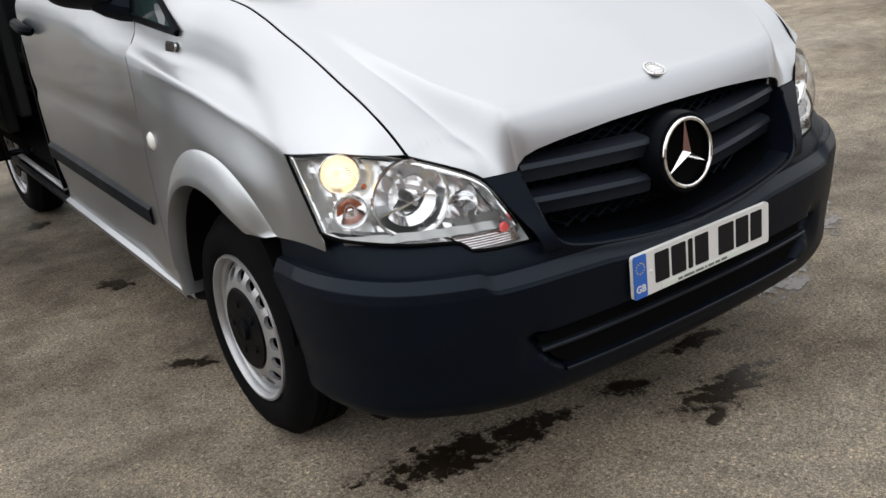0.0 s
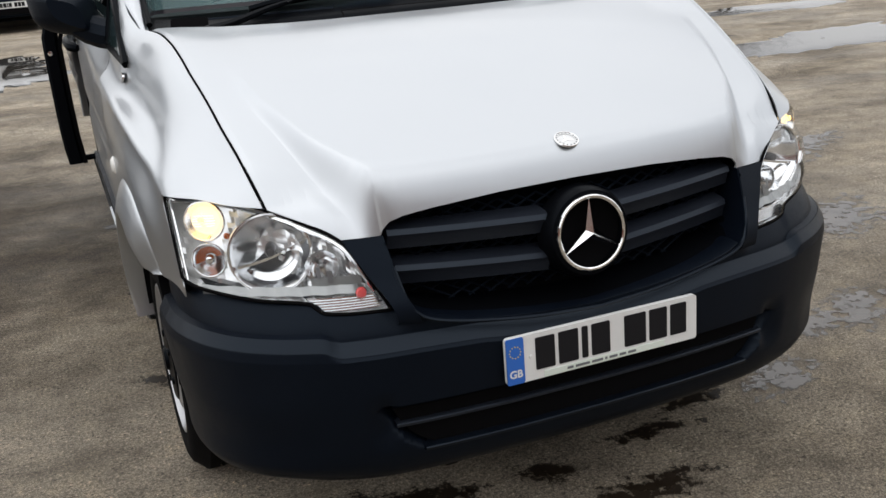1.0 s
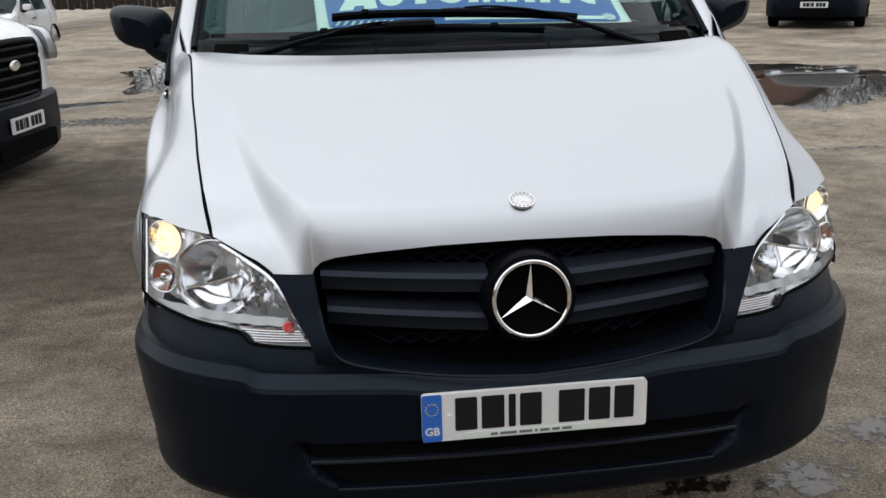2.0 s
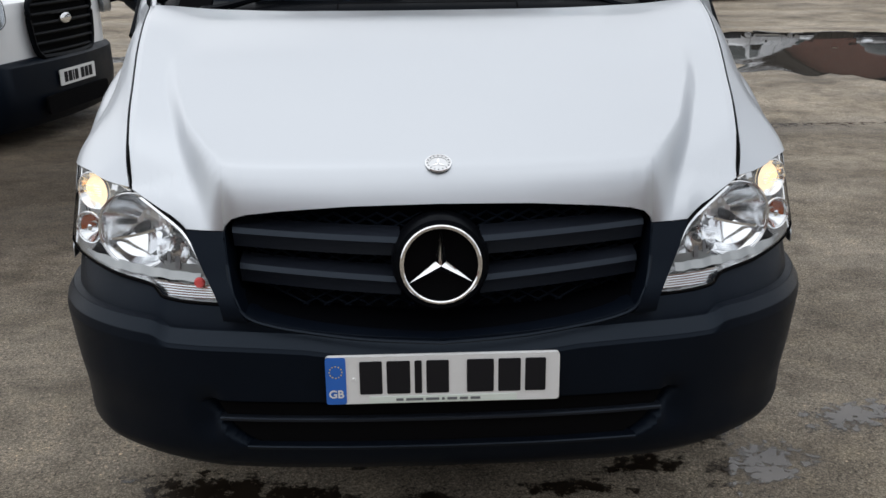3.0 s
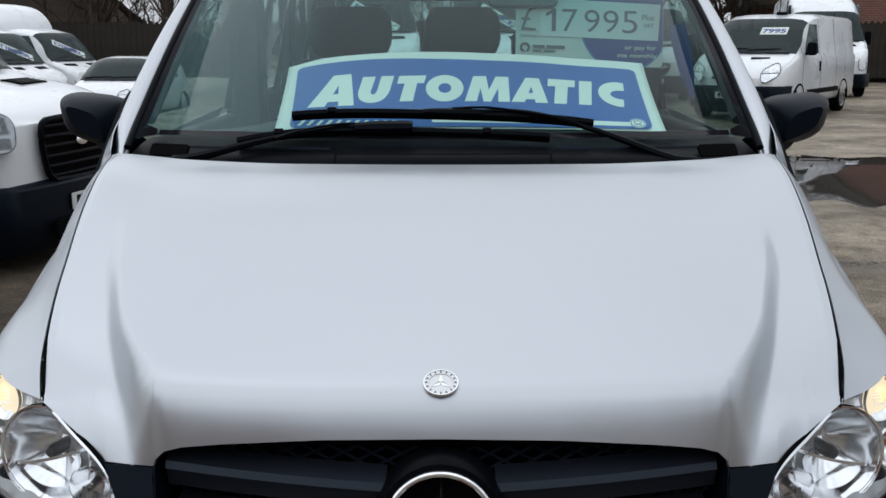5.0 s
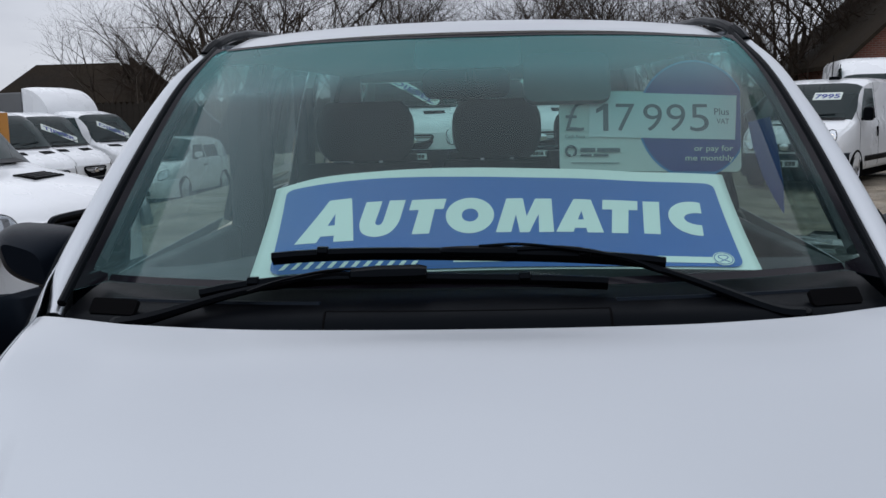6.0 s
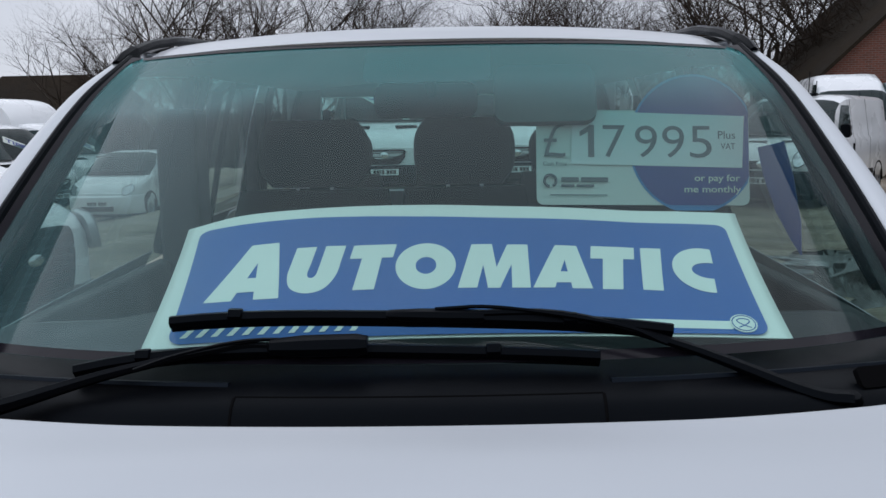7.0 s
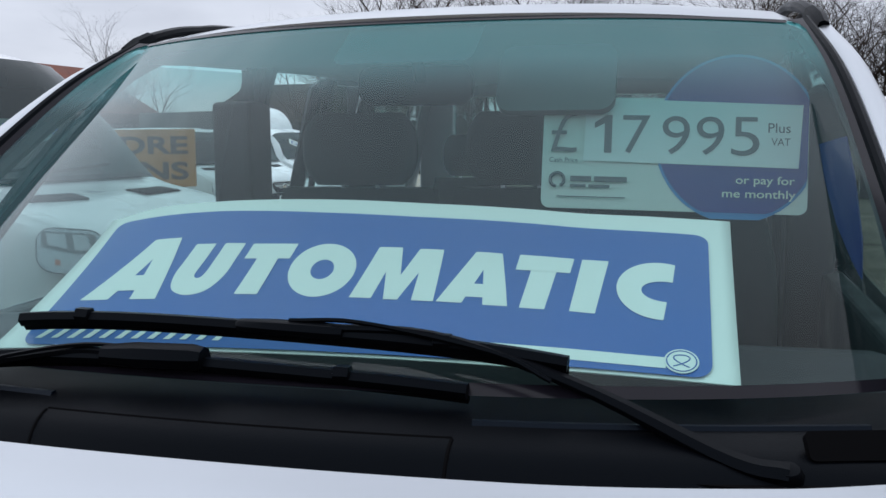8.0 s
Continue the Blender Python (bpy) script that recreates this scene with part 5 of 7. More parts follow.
def build_wheel(van, s, y, x=0.922, dz=0.0):
    w = root_part("wheel", van)
    c = Vector((s * x, y, WHEEL_Z + dz))
    ax = (s, 0, 0)
    R = WHEEL_R
    prof = [(0.205, -0.190), (0.225, -0.205), (0.27, -0.210), (0.305, -0.198), (0.318, -0.180), (R, -0.160), (R, -0.128), (R - 0.008, -0.126), (R - 0.008, -0.118), (R, -0.116), (R, -0.088), (R - 0.008, -0.086), (R - 0.008, -0.078), (R, -0.076),
            (R, -0.046), (0.318, -0.026), (0.305, -0.010), (0.285, -0.002), (0.270, 0.0), (0.250, -0.001), (0.232, -0.006), (0.222, -0.016), (0.215, -0.02)]
    finish("tyre", *lathe(prof, 56, c, ax), RUBBER, w, "black road tyre", 30)
    rim = [(0.216, -0.022), (0.222, -0.012), (0.220, -0.005), (0.213, -0.004), (0.208, -0.012), (0.206, -0.026), (0.198, -0.032), (0.195, -0.040), (0.193, -0.060)]
    finish("rim", *lathe(rim, 56, c, ax), STEEL, w, "silver steel rim", 30)
    # disc with round vents: each sector carries one hole
    v, f = [], []
    n, k = 16, 16
    q = Vector((0, 0, 1)).rotation_difference(Vector(ax))

    def depth(r):
        return lin(r, (0.10, -0.006), (0.125, -0.006), (0.145, -0.010), (0.165, -0.020), (0.194, -0.045))

    for i in range(n):
        a0 = 2 * math.pi * i / n
        half = math.pi / n
        out, hole = [], []
        for j in range(k):
            t = 2 * math.pi * j / k
            ct, st = math.cos(t), math.sin(t)
            m = max(abs(ct), abs(st))
            r, a = 0.158 + 0.036 * ct / m, a0 + half * st / m
            out.append((r, a))
            hole.append((0.161 + 0.0185 * ct, a0 + 0.0200 / 0.161 * st))
        base = len(v)
        v += [c + q @ Vector((r * math.cos(a), r * math.sin(a), depth(r))) for r, a in out]
        v += [c + q @ Vector((r * math.cos(a), r * math.sin(a), depth(r))) for r, a in hole]
        v += [c + q @ Vector((r * math.cos(a), r * math.sin(a), depth(r) - 0.012)) for r, a in hole]
        f += [(base + j, base + (j + 1) % k, base + k + (j + 1) % k, base + k + j) for j in range(k)]
        f += [(base + k + j, base + k + (j + 1) % k, base + 2 * k + (j + 1) % k, base + 2 * k + j) for j in range(k)]
    finish("wheel_disc", v, f, STEEL, w, "", 30)
    finish("wheel_back", *lathe([(0.0, -0.085), (0.20, -0.085)], 32, c, ax), DARK, w)
    cap = [(0.0, 0.010), (0.030, 0.012), (0.034, 0.002), (0.070, 0.001), (0.105, -0.002), (0.118, -0.001), (0.126, -0.008), (0.127, -0.04)]
    finish("hub_cap", *lathe(cap, 40, c, ax), TRIM, w, "black hub cap", 30)
    for i in range(5):
        a = 2 * math.pi * i / 5 + 0.3
        finish("hub_boss", *lathe([(0.0, 0.0), (0.010, -0.001), (0.013, -0.008)], 10, c + q @ Vector((0.075 * math.cos(a), 0.075 * math.sin(a), 0.006)), ax), TRIM, w)


def build_sliding_door(van):
    d = root_part("sliding_door", van)
    out = side_panel(3.42, 4.52, 0.40, 1.215, -1)
    finish("door_skin", [(p[0] - 0.135, p[1], p[2]) for p in out[0]], out[1], SILVER, d, "open silver sliding door", 50)
    rows = [[(-(side_x(z) + 0.135 - t), 3.42 + e, z + tilt(3.42)) for t, e in ((0.0, 0.0), (0.012, -0.012), (0.06, -0.012), (0.075, 0.01))] for z in np.linspace(0.38, 1.22, 14)]
    finish("door_edge", *grid(rows), TRIM, d, "", 40)
    rows = [[(-(side_x(z) + 0.055), y, z + tilt(3.42)) for y in (3.425, 4.50)] for z in np.linspace(0.40, 1.22, 10)]
    finish("inner_panel", *grid(rows), TRIM, d, "dark inner door panel")
    rows = [[(-(side_x(z) + 0.055), y, z + tilt(3.42)) for y in (3.40, 3.415)] for z in np.linspace(0.38, 1.74, 10)]
    finish("door_seal", *grid(rows), DARK, d, "", 0, 0.02)
    path = [(-(side_x(z) + 0.125), y, z + tilt(3.6)) for y, z in ((3.43, 1.21), (3.45, 1.70), (3.6, 1.75), (4.4, 1.75), (4.5, 1.22))]
    finish("window_frame", *tube(path, 0.03, 6), TRIM, d)
    rows = [[(-(side_x(z) + 0.12), y, z + tilt(3.6)) for y in (3.45, 4.48)] for z in np.linspace(1.2, 1.74, 5)]
    finish("window_glass", *grid(rows), WINDOW, d)
    arm = root_part("roller_arm", d)
    finish("arm_bar", *tube([(-1.01, 3.46, 0.47), (-0.94, 3.44, 0.475), (-0.86, 3.40, 0.47)], 0.016, 6), TRIM, arm)
    finish("roller", *lathe([(0.0, 0.02), (0.022, 0.018), (0.024, -0.01)], 12, (-0.90, 3.42, 0.47), (0, 0, 1)), TRIM, arm)
    finish("latch", *lathe([(0.0, 0.006), (0.012, 0.005), (0.014, 0.0)], 10, (-1.06, 3.405, 1.02), (0, -1, 0)), CHROME, d)
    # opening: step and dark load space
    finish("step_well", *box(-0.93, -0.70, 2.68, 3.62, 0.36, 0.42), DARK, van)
    finish("track", *tube([(-0.93, 2.66, 0.43), (-0.93, 3.62, 0.46)], 0.012, 6), STEEL, van)
    finish("door_jamb", *grid([[(-side_x(z) + t, 2.665, z + tilt(2.66)) for t in (0.0, 0.05)] for z in np.linspace(0.38, 1.75, 10)]), TRIM, van, "", 0, 0.015)


def build_cabin(van):
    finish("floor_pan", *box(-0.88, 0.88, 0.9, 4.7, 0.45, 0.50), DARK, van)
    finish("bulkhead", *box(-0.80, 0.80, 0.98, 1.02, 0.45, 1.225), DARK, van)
    finish("headlining", *grid([[(u * 0.75, y0 + (4.68 - y0) * t, 1.798 - 0.045 * abs(u) ** 2.4 + tilt(y0 + (4.68 - y0) * t) * 0.4 + 0.025 * ease(0, 0.2, t)) for u, y0 in [(u, 1.815 + 0.17 * abs(u) ** 2.2) for u in np.linspace(-1, 1, 21)]] for t in np.linspace(0, 1, 10)]), LINING, van, "", 40)
    rows = []
    for u in np.linspace(-1, 1, 41):
        hump = 0.045 * math.exp(-((u + 0.47) / 0.22) ** 2)
        rows.append([(u * 0.80, 1.06 + 0.20 * abs(u) ** 2.2, 1.245), (u * 0.80, 1.25 + 0.12 * abs(u) ** 2.2, 1.262 + hump * 0.5), (u * 0.80, 1.45, 1.270 + hump), (u * 0.80, 1.60, 1.245 + hump), (u * 0.80, 1.66, 1.15), (u * 0.80, 1.68, 0.80)])
    finish("dashboard", *grid(rows), CABIN, van, "dark grey dashboard", 50)
    sw = root_part("steering_wheel", van)
    c, ax = Vector((-0.385, 1.66, 1.18)), Vector((0, 0.75, 0.62)).normalized()
    finish("steering_rim", *lathe([(0.185 + 0.015 * math.cos(t), 0.015 * math.sin(t)) for t in np.linspace(0, 2 * math.pi, 9)], 40, c, ax), TRIM, sw)
    finish("steering_boss", *lathe([(0.0, 0.02), (0.06, 0.015), (0.075, -0.03)], 20, c, ax), TRIM, sw)
    for a in (0.05, math.pi - 0.05, 1.5 * math.pi):
        q = Vector((0, 0, 1)).rotation_difference(ax)
        finish("spoke", *tube([c, c + q @ Vector((0.18 * math.cos(a), 0.18 * math.sin(a), 0))], 0.018, 6), TRIM, sw)
    for x, wdt, y in ((-0.37, 0.54, 2.30), (0.07, 0.44, 2.34), (0.50, 0.44, 2.34), (-0.52, 0.42, 4.25), (0.0, 0.42, 4.25), (0.52, 0.42, 4.25)):
        seat = root_part("seat", van)
        h = 1.455 if y < 3 else 1.40
        rows = []
        for k in range(13):
            t = k / 12
            z = 0.78 + (h - 0.78) * t
            hw = wdt / 2 * (0.92 + 0.08 * math.sin(math.pi * t)) * (1 - 0.12 * ease(0.7, 1.0, t))
            th = 0.075 * (1 - 0.4 * ease(0.75, 1.0, t))
            yy = y + 0.16 * t
            rows.append([(x + hw * math.copysign(abs(math.cos(a)) ** 0.5, math.cos(a)), yy + th * math.copysign(abs(math.sin(a)) ** 0.6, math.sin(a)) - 0.02 * math.cos(2 * a), z) for a in [2 * math.pi * j / 24 for j in range(25)]])
        v, f = grid(rows)
        f.append(tuple(range(12 * 25, 12 * 25 + 24)))
        finish("backrest", v, f, SEAT, seat, "dark cloth backrest", 50)
        rows = []
        for k in range(9):
            t = k / 8
            z = h + 0.008 + 0.195 * t
            hw = (0.165 if x < -0.3 and y < 3 else 0.15 if y < 3 else 0.135) * (1 - 0.25 * abs(2 * t - 1) ** 3)
            rows.append([(x + hw * math.copysign(abs(math.cos(a)) ** 0.45, math.cos(a)), y + 0.15 + 0.05 * (1 - 0.4 * abs(2 * t - 1) ** 2) * math.sin(a), z) for a in [2 * math.pi * j / 20 for j in range(21)]])
        v, f = grid(rows)
        f += [tuple(range(20)), tuple(range(8 * 21, 8 * 21 + 20))]
        finish("headrest", v, f, SEAT, seat, "", 50)
        finish("headrest_post", *tube([(x - 0.05, y + 0.15, h - 0.04), (x - 0.05, y + 0.15, h + 0.06)], 0.006, 6), STEEL, seat)
        finish("headrest_post", *tube([(x + 0.05, y + 0.15, h - 0.04), (x + 0.05, y + 0.15, h + 0.06)], 0.006, 6), STEEL, seat)
        finish("cushion", *box(x - wdt / 2, x + wdt / 2, y - 0.45, y + 0.05, 0.70, 0.86), SEAT, seat, "", 0, 0, 0.04)
    mir = root_part("rear_view_mirror", van)
    finish("mirror_shell", *moved(prism(round_rect(0.228, 0.076, 0.026), 0.03), pose(-0.012, 1.78, 1.690, 10, 0, 2)), TRIM, mir, "", 30)
    finish("mirror_stalk", *tube([(0, 1.74, 1.77), (0, 1.78, 1.70)], 0.012, 6), TRIM, mir)
    finish("sun_visor", *moved(prism(round_rect(0.23, 0.15, 0.03), 0.018), pose(0.255, 1.85, 1.705, -30, 0, 0)), VISOR, van, "grey sun visor", 30)
    for s in (-1, 1):
        finish("pillar_trim", *tube(curve([(s * 0.800, 1.24, 1.318), (s * 0.785, 1.48, 1.498), (s * 0.757, 1.75, 1.668), (s * 0.722, 1.96, 1.772)], 16), 0.018, 8), CABIN, van)
        finish("pillar_trim", *box(s * 0.805 - 0.06, s * 0.805 + 0.06, 2.54, 2.70, 0.6, 1.70), CABIN, van, "", 0, 0, 0.015)
        finish("pillar_trim", *box(s * 0.82 - 0.03, s * 0.82 + 0.03, 3.62, 3.80, 0.6, 1.80), CABIN, van, "", 0, 0, 0.015)
        finish("door_card", *box(s * 0.865 - 0.03, s * 0.865 + 0.03, 1.36, 2.60, 0.5, 1.24), CABIN, van, "", 0, 0, 0.015)
    finish("door_card", *box(0.835, 0.895, 2.7, 4.6, 0.5, 1.24), CABIN, van, "", 0, 0, 0.015)
    finish("door_card", *box(-0.895, -0.835, 3.8, 4.6, 0.5, 1.24), CABIN, van, "", 0, 0, 0.015)


def build_hero():
    van = root("silver_van", "silver panel van with black bumper and grille, sliding door open", "van")
    build_bonnet(van)
    for s in (-1, 1):
        build_wing(van, s)
        build_lamp(van, s)
        build_wheel(van, s, WHEEL_Y)
        build_wheel(van, s, 4.085, 0.86, ground_z(4.085))
    build_sides(van)
    build_roof(van)
    build_screen(van)
    build_cowl(van)
    build_wipers(van)
    build_bumper(van)
    build_grille(van)
    build_plate(van)
    build_sliding_door(van)
    build_cabin(van)


build_hero()


# ---- signs inside the windscreen ----
def fitted(body, x0, x1, z0, z1, m, mat, parent, name="lettering", shear=0.0, bold=0.0, mirror=False):
    """Words stretched to a box in m's frame."""
    ob = lettering(body, 1.0, Matrix(), mat, parent, name, 0.0004, shear, bold)
    me = ob.data
    co = np.array([v.co[:] for v in me.vertices])
    lo, hi = co.min(0), co.max(0)
    for v in me.vertices:
        t = (v.co.x - lo[0]) / (hi[0] - lo[0])
        t = 1 - t if mirror else t
        v.co = m @ Vector((x0 + t * (x1 - x0), (v.co.y - lo[1]) / max(1e-9, hi[1] - lo[1]) * 0.0006 - 0.0003, z0 + (v.co.z - lo[2]) / (hi[2] - lo[2]) * (z1 - z0)))
    return ob


def frame_from(origin, along, upward):
    x = Vector(along).normalized()
    z = (Vector(upward) - x * Vector(upward).dot(x)).normalized()
    y = z.cross(x)
    m = Matrix((x, y, z)).transposed().to_4x4()
    m.translation = Vector(origin)
    return m


def bent(x, d, s):
    """A point of the bowed sign card: x across it, s up its slope, d its depth away from the reader."""
    y = 1.1286 + 0.0543 * x - 0.1161 * x * x + s * (0.8562 - 0.2167 * x + 1.1311 * x * x) - 0.7032 * s * s
    z = 1.3030 - 0.0016 * x - 0.0190 * x * x + s * (0.6107 + 0.0742 * x - 0.5026 * x * x) - 0.1080 * s * s
    return Vector((x, y + 0.53 * d, z - 0.85 * d))


def build_automatic_sign():
    r = root("windscreen_sign", "large blue and white automatic sign leaning behind the windscreen", "sign")

    def panel(name, left, right, low, high, d, mat, radius=0.0, n=60, k=30):
        """A sheet between two slanting sides (x at foot, x at head), with rounded corners."""
        rows = []
        for j in range(k + 1):
            t = 0.5 - 0.5 * math.cos(math.pi * j / k)
            near = min(t, 1 - t) * 0.30
            cut_in = radius - math.sqrt(max(0.0, radius ** 2 - max(0.0, radius - near) ** 2)) if radius else 0.0
            a, b = left[0] + (left[1] - left[0]) * t + cut_in, right[0] + (right[1] - right[0]) * t - cut_in
            rows.append([(x, d, low + (high(x) - low) * t) for x in np.linspace(a, b, n)])
        return finish(name, *grid(rows), mat, r, "", 60)

    def card_top(x):
        return lin(x, (-0.441, 0.350), (-0.34, 0.366), (-0.225, 0.358), (0.0, 0.342), (0.165, 0.334), (0.339, 0.336), (0.48, 0.356), (0.575, 0.378))

    def blue_top(x):
        return lin(x, (-0.42, 0.325), (-0.337, 0.328), (-0.224, 0.323), (-0.118, 0.313), (0.0, 0.302), (0.165, 0.294), (0.339, 0.294), (0.515, 0.313), (0.545, 0.318))

    card = panel("card", (-0.434, -0.442), (0.580, 0.572), 0.004, card_top, 0.003, CARD)
    panel("blue_panel", (-0.397, -0.413), (0.548, 0.541), 0.008, blue_top, -0.001, SIGN_BLUE, 0.022)
    offsets = [-0.0016, -0.0018, -0.0020]

    def stroke(quad, k=8):
        """A flat bar between four corners: foot left, foot right, head right, head left."""
        bl, br, tr, tl = (Vector(q) for q in quad)
        d = offsets[0]
        offsets.append(offsets.pop(0))
        rows = []
        for j in range(k + 1):
            t = j / k
            a, b = bl.lerp(tl, t), br.lerp(tr, t)
            rows.append([(a.lerp(b, u).x, d, a.lerp(b, u).y) for u in (0, 0.25, 0.5, 0.75, 1.0)])
        return grid(rows)

    def ribbon(pairs):
        d = offsets[0]
        offsets.append(offsets.pop(0))
        return grid([[(o[0] + (i[0] - o[0]) * u, d, o[1] + (i[1] - o[1]) * u) for u in (0, 0.33, 0.67, 1.0)] for o, i in pairs])

    def arc(c, rx, ry, ci, rxi, ryi, a0, a1, n=36):
        ts = [radians(a0 + (a1 - a0) * k / n) for k in range(n + 1)]
        return ribbon([((c[0] + rx * math.cos(t), c[1] + ry * math.sin(t)), (ci[0] + rxi * math.cos(t), ci[1] + ryi * math.sin(t))) for t in ts])

    u_out = curve([(-0.221, 0.231, 0), (-0.227, 0.190, 0), (-0.231, 0.152, 0), (-0.222, 0.121, 0), (-0.195, 0.108, 0), (-0.166, 0.118, 0), (-0.148, 0.150, 0), (-0.141, 0.190, 0), (-0.135, 0.228, 0)], 40)
    u_in = curve([(-0.186, 0.230, 0), (-0.192, 0.190, 0), (-0.197, 0.160, 0), (-0.196, 0.150, 0), (-0.190, 0.146, 0), (-0.184, 0.150, 0), (-0.180, 0.163, 0), (-0.176, 0.190, 0), (-0.170, 0.230, 0)], 40)
    letters = (
        [stroke(((-0.363, 0.100), (-0.317, 0.100), (-0.270, 0.252), (-0.304, 0.252))), stroke(((-0.281, 0.100), (-0.239, 0.100), (-0.255, 0.252), (-0.290, 0.252))), stroke(((-0.318, 0.120), (-0.276, 0.120), (-0.280, 0.156), (-0.306, 0.156)))],
        [ribbon([((a.x, a.y), (b.x, b.y)) for a, b in zip(u_out, u_in)])],
        [stroke(((-0.127, 0.190), (-0.053, 0.189), (-0.047, 0.224), (-0.121, 0.226))), stroke(((-0.118, 0.110), (-0.082, 0.110), (-0.071, 0.195), (-0.105, 0.195)))],
        [arc((0.003, 0.1655), 0.051, 0.0585, (0.0035, 0.1655), 0.0175, 0.0215, 0, 360)],
        [stroke(((0.057, 0.108), (0.089, 0.108), (0.111, 0.218), (0.081, 0.218))), stroke(((0.107, 0.107), (0.128, 0.107), (0.116, 0.218), (0.0935, 0.218))), stroke(((0.106, 0.107), (0.127, 0.107), (0.167, 0.217), (0.142, 0.217))), stroke(((0.147, 0.107), (0.178, 0.107), (0.177, 0.217), (0.149, 0.217)))],
        [stroke(((0.182, 0.107), (0.218, 0.107), (0.250, 0.216), (0.224, 0.216))), stroke(((0.247, 0.106), (0.281, 0.106), (0.261, 0.216), (0.234, 0.216))), stroke(((0.218, 0.120), (0.252, 0.120), (0.247, 0.147), (0.226, 0.147)))],
        [stroke(((0.283, 0.182), (0.358, 0.183), (0.361, 0.216), (0.286, 0.216))), stroke(((0.297, 0.105), (0.331, 0.105), (0.340, 0.190), (0.305, 0.190)))],
        [stroke(((0.364, 0.105), (0.398, 0.104), (0.408, 0.218), (0.372, 0.216)))],
        [arc((0.482, 0.165), 0.060, 0.062, (0.487, 0.162), 0.032, 0.022, 75, 274)],
    )
    for strokes in letters:
        finish("letter", *merge(*strokes), CARD, r, "", 0)
    finish("rule", *stroke(((-0.030, 0.024), (0.492, 0.018), (0.495, 0.036), (-0.030, 0.042)), 3), CARD, r, "", 0)
    for k in range(12):
        x = -0.380 + k * 0.024
        h = 0.022 - 0.0010 * k
        finish("hatch", *stroke(((x, 0.020), (x + 0.010, 0.020), (x + 0.010 + 0.55 * h, 0.020 + h), (x + 0.55 * h, 0.020 + h)), 2), CARD, r, "", 0)
    ring = [(0.511 + 0.021 * math.cos(t), 0.031 + 0.020 * math.sin(t)) for t in np.linspace(0, 2 * math.pi, 25)[:-1]]
    finish("logo_disc", *prism(ring, 0.0008, pose(0, -0.0030, 0)), CARD, r, "", 0)
    finish("logo_ring", *tube([Vector((0.511 + 0.018 * math.cos(t), -0.0032, 0.031 + 0.017 * math.sin(t))) for t in np.linspace(0, 2 * math.pi, 25)], 0.0009, 4), SIGN_BLUE, r, "", 0)
    finish("logo_mark", *tube([Vector((0.511 + 0.010 * math.sin(3 * t), -0.0032, 0.031 + 0.010 * math.cos(2 * t))) for t in np.linspace(0, 2 * math.pi, 30)], 0.0009, 4), SIGN_BLUE, r, "", 0)
    for ob in r.children:
        for v in ob.data.vertices:
            v.co = bent(*v.co)
        ob.data.update()
    md = card.modifiers.new("thickness", "SOLIDIFY")
    md.thickness, md.offset = 0.002, 0


